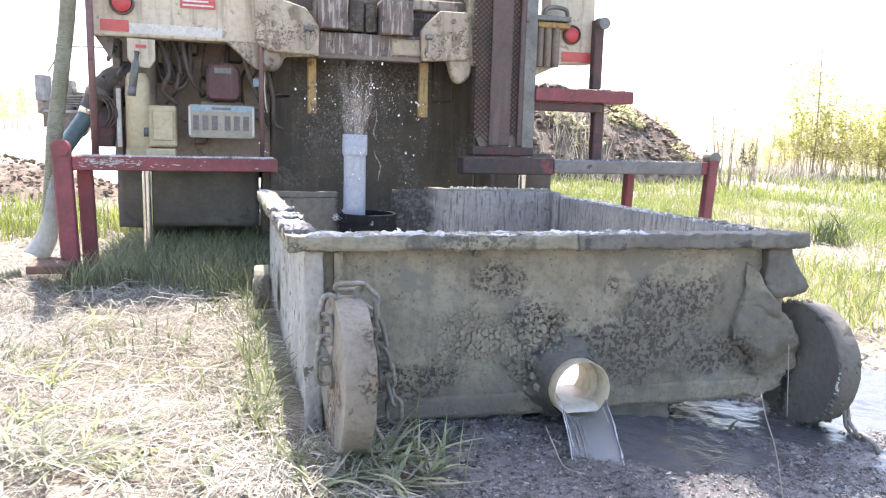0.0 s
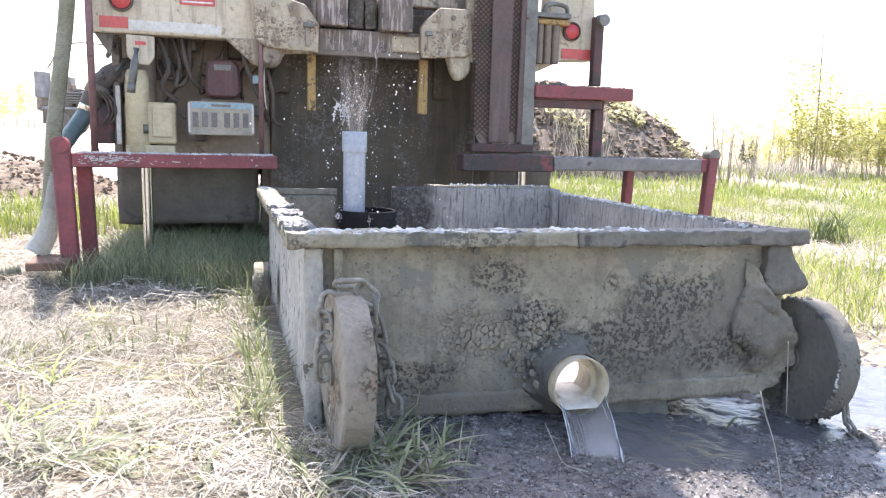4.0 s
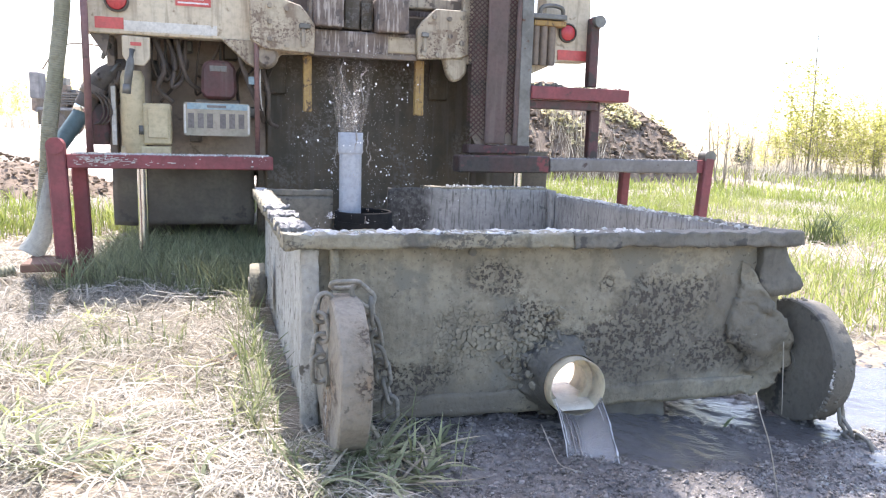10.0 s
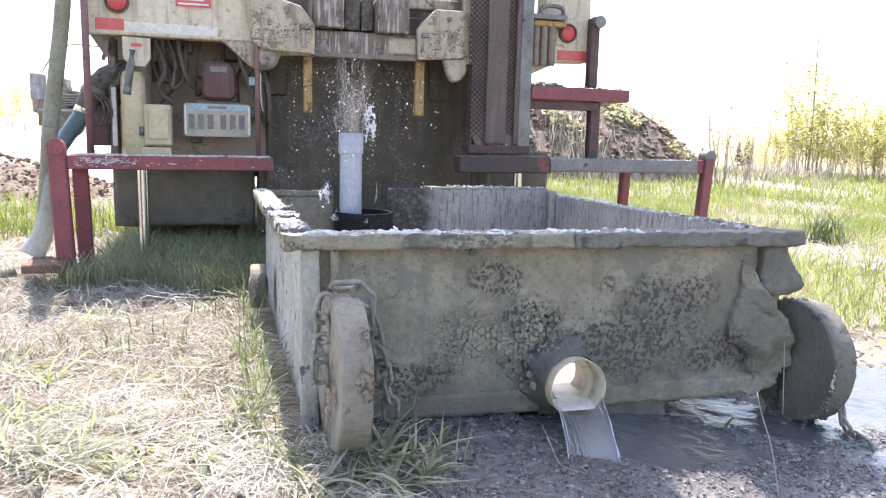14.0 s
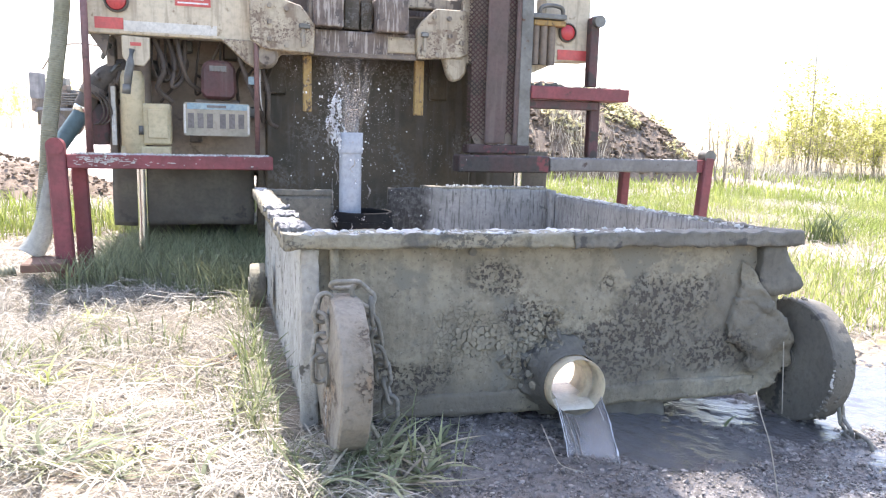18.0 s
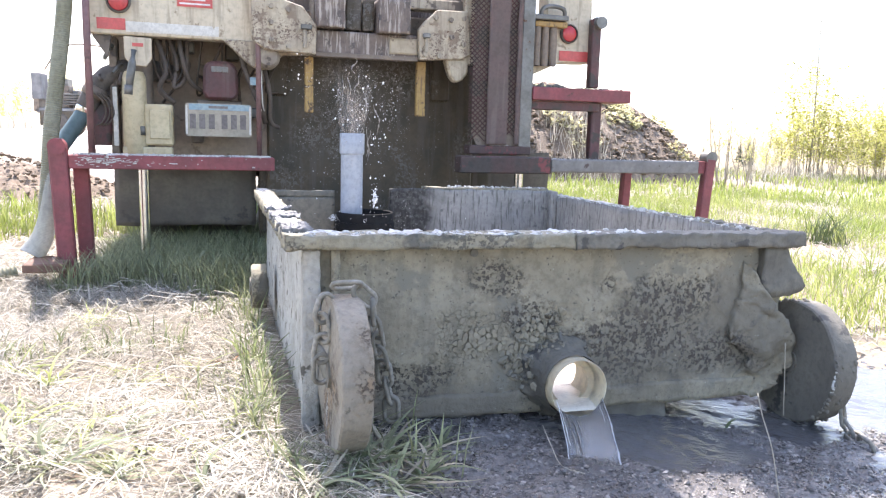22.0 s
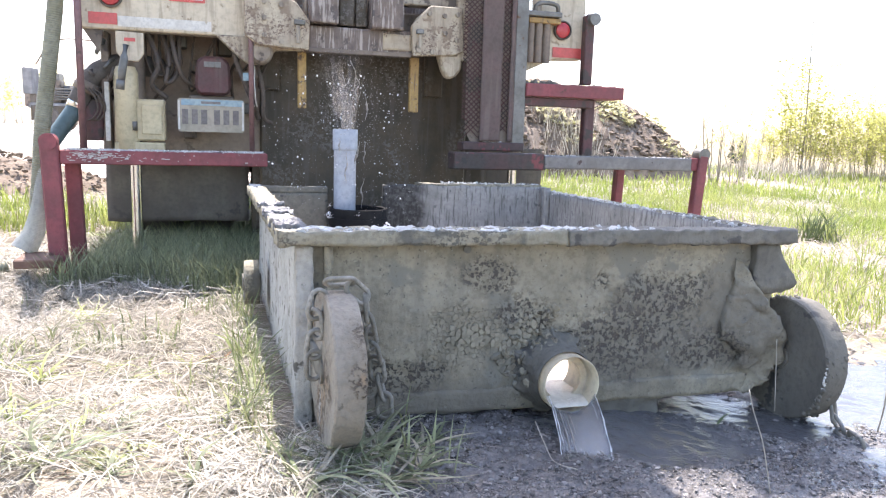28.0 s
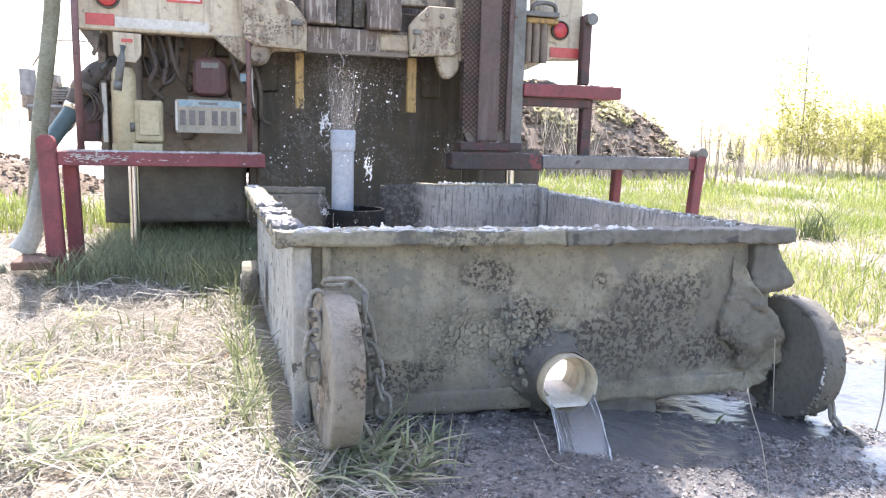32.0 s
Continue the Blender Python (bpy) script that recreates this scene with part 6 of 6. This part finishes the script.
def broad_tuft(x, y, n, length, seed, material, label):
    """A tuft of broad grass leaves, each leaf a part."""
    t = empty("grass_tuft", pose(x, y, ground_height(x, y)), label, "grass tuft")
    rnd = random.Random(seed)
    for k in range(n):
        a = rnd.uniform(0, 6.283)
        l, w = length * rnd.uniform(0.35, 1.15), rnd.uniform(0.0016, 0.0052)
        rise, sag, twist = rnd.uniform(0.2, 1.0), rnd.uniform(0.35, 0.85), rnd.uniform(-0.7, 0.7)
        bm = bmesh.new()
        prev = None
        for i in range(7):
            u = i / 6
            r = l * u * (0.75 + 0.35 * u)
            z = l * rise * (u - sag * u * u)
            c = Vector((r * math.cos(a + twist * u * u), r * math.sin(a + twist * u * u), max(0.004, z)))
            o = Vector((-math.sin(a), math.cos(a), 0.25)) * w * (1.0 - u ** 2.2) * (0.5 + min(1.0, u * 3) * 0.5)
            pair = (bm.verts.new(c - o), bm.verts.new(c + o))
            if prev:
                bm.faces.new((prev[0], prev[1], pair[1], pair[0])).smooth = True
            prev = pair
        part("leaf", bm, material, t)
    return t


M_DRYLEAF = surf("dead_grass_leaf", (0.40, 0.36, 0.27), (0.30, 0.26, 0.19), 5, 0.7, 0, 0.1, 80, thing=0.4, trans=0.25)
M_RUSTLEAF = surf("rust_brown_grass", (0.30, 0.17, 0.09), (0.22, 0.125, 0.07), 5, 0.7, 0, 0.1, 80, thing=0.4, trans=0.2)
M_BROAD = surf("broad_grass_leaf", (0.165, 0.195, 0.10), (0.255, 0.27, 0.16), 5, 0.55, 0, 0.1, 80, thing=0.35, trans=0.25)
for x, y, n, l, sd in ((-0.17, 1.44, 26, 0.20, 1), (-0.09, 1.40, 24, 0.16, 2), (-0.04, 1.56, 20, 0.12, 3), (-0.24, 1.37, 22, 0.2, 4), (0.00, 1.63, 12, 0.08, 5), (-0.12, 1.52, 22, 0.16, 31), (-0.03, 1.45, 18, 0.12, 32),
                       (-0.76, 1.42, 14, 0.20, 6), (-0.86, 1.46, 14, 0.24, 7), (-0.62, 1.40, 10, 0.16, 33), (-0.45, 1.38, 9, 0.14, 34), (-0.92, 1.72, 9, 0.18, 35), (-0.70, 1.62, 7, 0.12, 8), (-0.82, 1.95, 6, 0.14, 9), (-0.52, 2.2, 6, 0.2, 10), (-0.48, 1.95, 7, 0.22, 11), (-0.44, 1.78, 7, 0.2, 12), (-0.60, 2.02, 6, 0.10, 15), (-1.0, 2.25, 6, 0.10, 16)):
    broad_tuft(x, y, n + n // 2, l, sd, M_BROAD, "tuft of broad green grass leaves")
    if n > 15:
        broad_tuft(x + 0.015, y + 0.01, n // 2, l * 0.95, sd + 60, M_DRYLEAF, "dead pale leaves at the foot of a grass tuft")

for x, y, n, l, sd in ((-1.02, 1.92, 18, 0.19, 44), (-0.93, 1.62, 14, 0.17, 45), (-0.80, 1.93, 8, 0.13, 46)):
    broad_tuft(x, y, n, l, sd, M_SPRIG, "sunlit yellow-green tuft among the straw")
broad_tuft(-0.60, 2.12, 30, 0.10, 47, M_RUSTLEAF, "flattened tuft of rust-brown dead grass")
rnd = random.Random(77)
for k in range(34):
    x, y = rnd.uniform(-1.25, -0.35), rnd.uniform(1.4, 2.75)
    if off_wall((x, y))[0] > -0.06 or x < -0.62 * y:
        continue
    broad_tuft(x, y, 5 + k % 4, rnd.uniform(0.06, 0.15), 200 + k, M_SPRIG, "yellow-green sprig growing up through the straw")
for x, y, n, r, sd in ((3.05, 6.1, 170, 0.085, 23), (2.2, 5.3, 60, 0.06, 25)):
    tagged(blades("grass_tuft", [(rnd.gauss(x, r), rnd.gauss(y, r)) for _ in range(n)], (0.08, 0.32), 0.008, 0.7, M_DARKLEAF, seed=sd), "dark green tuft of coarse grass in the field", "grass tuft")


def pebbles(name, n, x0, x1, y0, y1, size, keep, label, seed, material=M_PEBBLE):
    """Small stones or clods lying on the mud where keep(x, y) holds."""
    r = np.random.RandomState(seed)
    spots = []
    for x, y, u in zip(r.uniform(x0, x1, n).tolist(), r.uniform(y0, y1, n).tolist(), r.rand(n).tolist()):
        if keep(x, y) and clear_of_tank(x, y, -0.03):
            s = size[0] + (size[1] - size[0]) * u ** 2.5
            spots.append((x, y, mud_height(x, y) + (0.25 if material is M_PEBBLE else -0.15) * s, s))
    verts, faces = rubble(spots, seed, 0.7)
    return tagged(raw(name, verts, faces, material), label, "gravel", kind="stuff")


pebbles("gravel", 13000, -0.2, 1.3, 1.25, 2.1, (0.0014, 0.0062), lambda x, y: mud_edge(x, y) < 1.02 and pool_depth(x, y) < 0.006, "wet grey gravel below the outlet", 1)
pebbles("gravel", 6000, 0.68, 2.2, 1.3, 2.8, (0.0016, 0.007), lambda x, y: mud_edge(x, y) < 1.1 and pool_depth(x, y) < 0.006, "grey gravel beside the wheel", 2)
pebbles("mud_clods", 3600, 0.45, 2.1, 1.3, 2.75, (0.003, 0.0105), lambda x, y: mud_edge(x, y) < 1.1 and y > 1.75 - 0.35 * (x - 0.6) and pool_depth(x, y) < 0.013 and noise.noise(Vector((x * 5, y * 5, 9.0))) > -0.25, "wet grey clods of mud lying about the wheel", 3, M_CLOD)


def twig(name, pts, r, label, mat=None):
    t = empty(name, pose(0, 0, 0), label, "twig")
    part("stalk", tube(curve(pts, 5), r, 5), mat or M_STRAW, t)


twig("straw_stalk", [(0.680, 1.435, 0.0), (0.668, 1.46, 0.09), (0.655, 1.49, 0.15), (0.650, 1.51, 0.19)], 0.0013, "long pale straw standing in the mud")
broad_tuft(0.74, 1.90, 9, 0.05, 41, M_DARKLEAF, "small weed sprouting from the wet mud")
twig("straw_stalk", [(0.83, 1.80, 0.22), (0.835, 1.80, 0.15), (0.84, 1.795, 0.04)], 0.0013, "pale straw hanging by the wheel")
twig("weed_stalk", [(1.09, 1.78, 0.0), (1.10, 1.78, 0.08), (1.09, 1.77, 0.16), (1.085, 1.77, 0.24)], 0.0022, "thin weed stalk standing in the mud", M_BARK)
twig("straw_stalk", [(0.235, 1.66, 0.05), (0.245, 1.58, 0.035), (0.258, 1.51, 0.022), (0.30, 1.475, 0.022)], 0.0012, "pale straw in the gravel")

# ---- water that moves: spray over the riser, stream from the outlet ----
TOP = 0.67


def streak(seed, n, tall, big):
    """One rigid handful of drops, slim enough to rise inside the pipe."""
    rnd = random.Random(seed)
    bm = bmesh.new()
    for k in range(n):
        r = 0.0007 + big * rnd.random() ** 4
        res = bmesh.ops.create_icosphere(bm, subdivisions=1, radius=1.0)
        a, d = rnd.uniform(0, 6.283), 0.033 * math.sqrt(rnd.random())
        c = Vector((d * math.cos(a), d * math.sin(a), rnd.uniform(-tall / 2, tall / 2)))
        st = rnd.uniform(0.7, 1.6)
        w = 0.35 * noise.noise_vector(Vector((k, seed, 0)))
        for v in res["verts"]:
            q = v.co * (1 + 0.3 * noise.noise(v.co * 2 + Vector((k, seed, 0))))
            v.co = c + Vector((q.x * r + w.x * q.z * r, q.y * r, q.z * r * st))
    return smooth(bm)


def rope(seed, tall):
    """A torn rope of grey water that breaks into beads."""
    path, rad = [], []
    for k in range(17):
        u = k / 16
        path.append((0.022 * noise.noise(Vector((u * 2, seed, 0))), 0.020 * noise.noise(Vector((seed, u * 2, 1))), tall * (u - 0.5)))
        rad.append(max(0.0010, 0.0030 * (0.8 + 2.0 * noise.noise(Vector((u * 14, 0, seed)))) * math.sin(math.pi * min(0.95, u + 0.05))))
    return smooth(tube(path, rad, 7, wob=0.6))


SPRAY = []
for i in range(216):
    grey = i % 12 == 4
    if grey:
        ob = part("water_spray", rope(7.3 + 1.7 * i, 0.05 + 0.010 * (i % 9)), M_GREYWATER)
        tagged(ob, "torn rope of grey silty water falling round the riser", "water", "spray over the riser")
    else:
        ob = part("water_spray", streak(100 + i, (5 if i % 3 == 0 else 22) + i % 8, 0.10 + 0.02 * (i % 9), 0.0036 if i % 3 == 0 else 0.0016), M_DROP if i % 3 == 0 else M_GREYWATER)
        tagged(ob, "drops of water thrown up from the riser pipe", "water", "spray over the riser", "stuff")
    SPRAY.append((ob, grey))


def fan(seed, tall, r0, r1):
    """A ragged hollow fan of rising water, open at both ends."""
    bm = lathe([(tall * k / 12, r0 + (r1 - r0) * (k / 12) ** 1.3) for k in range(13)], "Z", 40, (0, 0, 0), False)
    for v in bm.verts:
        u = v.co.z / tall
        v.co += (0.003 + 0.022 * u) * noise.noise_vector(Vector((v.co.x * 22, v.co.y * 22, v.co.z * 6 + 3.3 * seed)))
    return smooth(bm)


def torn(seed):
    """A torn rag of falling water: strands side by side that break into beads."""
    rnd = random.Random(seed)
    bm = bmesh.new()
    for k in range(rnd.randint(3, 6)):
        tall, cx, cy, cz = rnd.uniform(0.03, 0.10), rnd.uniform(-0.020, 0.020), rnd.uniform(-0.012, 0.012), rnd.uniform(-0.03, 0.03)
        rings = []
        for j in range(13):
            u = j / 12
            c = Vector((cx + 0.016 * noise.noise(Vector((u * 2.4, k * 3.1, seed))), cy + 0.010 * noise.noise(Vector((seed, u * 2.4, k))), cz + tall * (u - 0.5)))
            r = max(0.0005, 0.0045 * (0.6 + 2.2 * noise.noise(Vector((u * 11, k * 5.0, seed)))) * math.sin(math.pi * min(0.96, u + 0.04)))
            rings.append([bm.verts.new(c + Vector((1.5 * r * math.cos(a), 0.6 * r * math.sin(a), 0))) for a in (math.tau * q / 7 for q in range(7))])
        for a, b in zip(rings, rings[1:]):
            for q in range(7):
                bm.faces.new((a[q], a[(q + 1) % 7], b[(q + 1) % 7], b[q]))
        bm.faces.new(rings[0][::-1])
        bm.faces.new(rings[-1])
    for k in range(26):
        rock(bm, (rnd.gauss(0, 0.012), rnd.gauss(0, 0.008), rnd.gauss(0, 0.045)), 0.0012 + 0.0035 * rnd.random() ** 3, seed + k, 1, 1.3)
    return smooth(bm)


VEIL = []
for i in range(2):
    ob = part("water_veil", fan(1.0 + i, 0.36, 0.034, 0.070 + 0.040 * i), M_VEIL)
    tagged(ob, "thin grey veil of spray welling over the riser", "water", "veils over the riser")
    VEIL.append(ob)

PLUME = []
for i in range(1):
    ob = part("water_plume", fan(8.0 + i, 0.30, 0.030, 0.036), M_JET)
    tagged(ob, "ragged jet of grey water at the pipe mouth", "water", "jets at the riser mouth")
    PLUME.append(ob)

RAGS = []
for i in range(26):
    ob = part("water_rag", torn(300 + 11 * i), M_GREYWATER if i % 4 == 3 else M_DROP)
    tagged(ob, "torn white rag of water falling beside the riser", "water", "rags of water round the riser", "stuff")
    RAGS.append(ob)

# surges of the well: seconds, strength, side (-1 left, 1 right, 0 both)
SURGES = ((0.0, 0.3, 1), (0.9, 0.2, 0), (1.9, 0.8, 0), (2.9, 0.3, 0), (4.2, 0.7, 0), (5.9, 0.9, 0), (6.9, 0.2, 0), (7.9, 0.9, -1), (8.9, 0.7, -1), (10.7, 0.2, 0), (11.9, 1.0, 0), (12.9, 0.2, 0),
          (13.95, 0.9, 0), (15.4, 0.8, 0), (16.9, 0.35, -1), (17.9, 0.9, -1), (18.9, 0.6, -1), (19.6, 1.2, 0), (20.0, 1.3, 0), (20.9, 0.4, 1), (21.9, 0.2, 0), (22.9, 0.35, 0),
          (24.9, 0.9, 1), (25.5, 0.8, 0), (26.6, 0.7, 0), (27.6, 0.4, 0), (28.3, 1.1, -1), (28.95, 1.0, 0), (29.9, 0.7, 0), (30.9, 0.8, 0), (31.9, 0.4, 0))


def surge(t):
    """How strongly the well heaves at a moment."""
    return min(1.0, 0.25 + sum(k * math.exp(-((t - s + 0.10) / 0.28) ** 2) for s, k, _ in SURGES))


def splash(seed, n, size):
    """A low heap of foam and droplets where water falls back."""
    rnd = random.Random(seed)
    bm = bmesh.new()
    for k in range(n):
        a, d = rnd.uniform(0, 6.283), rnd.random()
        r = size * (0.085 * (1 - d) + 0.025) * rnd.uniform(0.5, 1.3)
        c = Vector((size * d * math.cos(a), size * 0.7 * d * math.sin(a), size * rnd.uniform(-0.1, 1.1) * (1 - d * 0.7)))
        res = bmesh.ops.create_icosphere(bm, subdivisions=1, radius=r)
        for v in res["verts"]:
            v.co = c + v.co * (1 + 0.4 * noise.noise(v.co * 300 + Vector((k, seed, 0))))
    return smooth(bm)


SPLASH = []
for i, (x, y, z, n, size) in enumerate(((-0.118, -0.09, 0.345, 70, 0.026), (0.125, -0.13, 0.285, 90, 0.036), (0.02, -0.12, 0.33, 16, 0.018), (-0.10, -0.04, 0.37, 20, 0.016))):
    ob = part("water_splash", splash(60 + i, n, size), M_DROP)
    tagged(ob, "small white splash where water falls on the casing", "water", "splashes at the casing", "stuff")
    SPLASH.append((ob, wx + x, wy + y, z))

LIP = TANK @ pose(0.675, -0.086, -0.364)


def stream_path(u, side, push):
    """Falling water: u along the fall, side across it, in the outlet's space."""
    arc = math.sqrt(max(0.0, 0.064 ** 2 - side ** 2)) * (1 - u) + 0.064 * u
    return Vector((side - 0.046 * u, -0.003 - push * u, -arc - 0.112 * u * (0.25 + 0.75 * u)))


def stream_sheet():
    s = new("outlet_stream")
    s.matrix_world = LIP
    tagged(s, "thin sheet of silty water falling from the outlet", "water")
    bm = bmesh.new()
    rows = []
    for i in range(15):
        u = i / 14
        rows.append([bm.verts.new(stream_path(u, side, 0.215) + 0.0025 * noise.noise_vector(Vector((side * 60, u * 4, 0)))) for side in [-0.060 + 0.120 * k / 16 for k in range(17)]])
    for a, b in zip(rows, rows[1:]):
        for k in range(16):
            bm.faces.new((a[k], a[k + 1], b[k + 1], b[k]))
    bmesh.ops.solidify(bm, geom=bm.faces, thickness=0.003)
    part("water_sheet", smooth(bm), M_STREAM, s)
    # water sliding through the pipe, level with the tank at its inner end
    bm = bmesh.new()
    fl = []
    for y, z, r in ((-0.0012, -0.0520, 0.0680), (0.006, -0.0470, 0.0676), (0.02, -0.0435, 0.0660), (0.049, -0.0400, 0.0650), (0.0515, -0.0392, 0.0478), (0.062, -0.0388, 0.0478), (0.0645, -0.0384, 0.0620), (0.10, -0.0380, 0.0622), (0.148, -0.0380, 0.0622)):
        half = math.sqrt(r * r - z * z)
        fl.append([bm.verts.new((x, y, z + 0.0010 * noise.noise(Vector((x * 70, y * 40, 0))))) for x in [half * (k / 5 - 1) for k in range(11)]])
    for a, b in zip(fl, fl[1:]):
        for k in range(10):
            bm.faces.new((a[k], a[k + 1], b[k + 1], b[k]))
    part("pipe_water", smooth(bm), M_FOAM, s)
    return s


STREAM = stream_sheet()
for i, side in enumerate((-0.045, -0.015, 0.015, 0.045)):
    foot = LIP @ stream_path(0.80, side, 0.215)
    ob = part("water_splash", splash(80 + i, 60, 0.026), M_GREYWATER)
    tagged(ob, "low grey froth where the stream meets the puddle", "water", "froth at the foot of the stream", "stuff")
    SPLASH.append((ob, foot.x, foot.y, ground_height(foot.x, foot.y) + 0.002))
STRANDS = []
for i, (side, u0, u1, r) in enumerate(((-0.0610, 0.0, 0.90, 0.0014), (-0.052, 0.05, 0.5, 0.0012), (-0.036, 0.02, 0.92, 0.0030), (-0.022, 0.12, 0.90, 0.0026), (-0.012, 0.05, 0.35, 0.0014), (0.0585, 0.0, 0.95, 0.0030), (0.050, 0.0, 0.25, 0.0016))):
    path = []
    for k in range(22):
        u = u0 + (u1 - u0) * k / 21
        path.append(stream_path(u, side, 0.220) + Vector((0.005 * noise.noise(Vector((u * 7, i * 3.0, 0))) * u + 0.002 * noise.noise(Vector((u * 26, i * 3.0, 0))), -0.001, 0)))
    rad = [0.0004 + 0.62 * r * (0.75 + 0.8 * noise.noise(Vector((k * 0.45, i * 7.0, 2)))) * math.sin(math.pi * min(0.93, k / 21 + 0.07)) ** 0.5 for k in range(22)]
    ob = part("water_strand", smooth(tube(path, rad, 7, wob=0.8)), M_GREYWATER if i in (2, 3, 4) else M_DROP, STREAM, "bright strand of falling water")
    STRANDS.append(ob)


def motions():
    """All that moves: drops thrown up and falling back, jets pulsing, strands sliding down the stream."""
    rnd = random.Random(42)
    for i, (ob, grey) in enumerate(SPRAY):
        rows, t = [], -rnd.uniform(0.0, 1.2)
        while t < 32.4:
            strength = 0.75 + 0.45 * noise.noise(Vector((t * 0.9, 3.0, 0))) + 0.25 * rnd.random()
            rise = max(0.05, 0.27 * strength * rnd.uniform(0.35, 1.2))
            a, d = rnd.uniform(0, 6.283), rnd.uniform(0.05, 0.14 if grey else 0.50)
            ex, ey = d * math.cos(a) + 0.03, 0.5 * d * math.sin(a) - 0.05
            v = math.sqrt(2 * 9.81 * rise)
            up, fall = v / 9.81, math.sqrt(2 * (rise + TOP - 0.30) / 9.81)
            spin = rnd.uniform(-50, 50)
            for u in (0.0, 0.33, 0.66, 1.0):
                tt = up * u
                f = tt / (up + fall)
                rows.append((t + tt, pose(PX + ex * f ** 0.6, PY + ey * f ** 0.6, TOP + v * tt - 4.905 * tt * tt, 0, 0, spin * f)))
            for u in (0.35, 0.7, 1.0):
                tt = fall * u
                f = (up + tt) / (up + fall)
                rows.append((t + up + tt, pose(PX + ex * f ** 0.6, PY + ey * f ** 0.6, TOP + rise - 4.905 * tt * tt, 0, 0, spin * f)))
            t += up + fall
            # back through the well to the foot of the riser
            rows.append((t + 0.10, pose(PX + ex * 0.6, PY + ey * 0.6, -0.25)))
            rows.append((t + 0.18, pose(PX, PY, -0.25)))
            rows.append((t + 0.26, pose(PX, PY, 0.35)))
            t += 0.34
        start = [r for r in rows if r[0] >= 0 and r[0] <= 32]
        walk(ob, [(0, start[0][1])] * (start[0][0] > 0.03) + start + [(32, start[-1][1])] * (start[-1][0] < 31.97))
    for i, ob in enumerate(PLUME):
        rows, t = [], 0.0
        while t <= 32.01:
            s = surge(t + 0.04 * i) * (0.85 + 0.3 * noise.noise(Vector((t * 3.1, i * 5.0, 0))))
            z = TOP - 0.30 + 0.27 * min(1.0, max(0.0, s))
            rows.append((t, pose(PX, PY, z, 0, 0, 40 * i + 35 * math.sin(t * 2 + i))))
            t += 0.125
        walk(ob, rows)
    for i, ob in enumerate(VEIL):
        rows, t = [], 0.0
        while t <= 32.01:
            s = noise.noise(Vector((t * 1.1, i * 9.0, 4)))
            rows.append((t, pose(PX + 0.004 * i - 0.004, PY, TOP - 0.07 + 0.05 * surge(t) + 0.04 * s, 2 * s, 2 * math.sin(t + i), 60 * i + 40 * math.sin(t * 1.7 + 2 * i))))
            t += 0.125
        walk(ob, rows)
    flights = {ob: [] for ob in RAGS}
    for when, strength, side in SURGES:
        for k in range(round(7 * strength)):
            t0 = when - 0.30 + 0.30 * rnd.random()
            free = [ob for ob in RAGS if not flights[ob] or flights[ob][-1][1] < t0 - 0.15]
            if free and t0 > 0.15:
                way = side or rnd.choice((-1, 1))
                flights[rnd.choice(free)].append((t0, t0 + 1.05, way * rnd.uniform(0.05, 0.15), rnd.uniform(-0.10, 0.0), rnd.uniform(0.03, 0.14), rnd.uniform(-40, 40)))
    for ob in RAGS:
        home = pose(PX, PY, 0.30)
        rows = [(0, home)]
        for t0, end, ex, ey, rise, spin in flights[ob]:
            v = math.sqrt(2 * 9.81 * rise)
            up, fall = v / 9.81, math.sqrt(2 * (rise + TOP - 0.30) / 9.81)
            rows += [(t0 - 0.10, home)]
            for u in (0.0, 0.5, 1.0):
                f = up * u / (up + fall)
                rows.append((t0 + up * u, pose(PX + ex * f ** 0.5, PY + ey * f, TOP + v * up * u - 4.905 * (up * u) ** 2, 0, 0, spin * f)))
            for u in (0.3, 0.6, 0.8, 1.0):
                f = (up + fall * u) / (up + fall)
                rows.append((t0 + up + fall * u, pose(PX + ex * f ** 0.5, PY + ey * f, TOP + rise - 4.905 * (fall * u) ** 2, 0, 0, spin * f)))
            t1 = t0 + up + fall
            rows += [(t1 + 0.08, pose(PX + ex * 0.6, PY + ey * 0.6, -0.25)), (t1 + 0.16, pose(PX, PY, -0.25)), (t1 + 0.25, home)]
        rows = [r for r in rows if r[0] <= 32.0]
        walk(ob, rows + [(32, rows[-1][1])] * (rows[-1][0] < 31.97))
    for i, (ob, x, y, z) in enumerate(SPLASH):
        rows, t = [], 0.0
        while t <= 32.01:
            rows.append((t, pose(x + 0.01 * math.sin(t * 5 + i), y, z + (0.03 if z > 0.2 else 0.006) * noise.noise(Vector((t * 2.3, i * 7.0, 1))), 0, 0, 60 * math.sin(t * 1.3 + i))))
            t += 0.2
        walk(ob, rows)
    for i, ob in enumerate(STRANDS):
        rows, t = [], 0.0
        while t <= 32.01:
            rows.append((t, pose(0.0016 * noise.noise(Vector((t * 2.7, i * 3.0, 0))), -0.003 + 0.002 * noise.noise(Vector((t * 2.1, i, 5))), 0.003 * noise.noise(Vector((t * 3.3, i * 5.0, 9))))))
            t += 0.2
        walk(ob, rows)


motions()
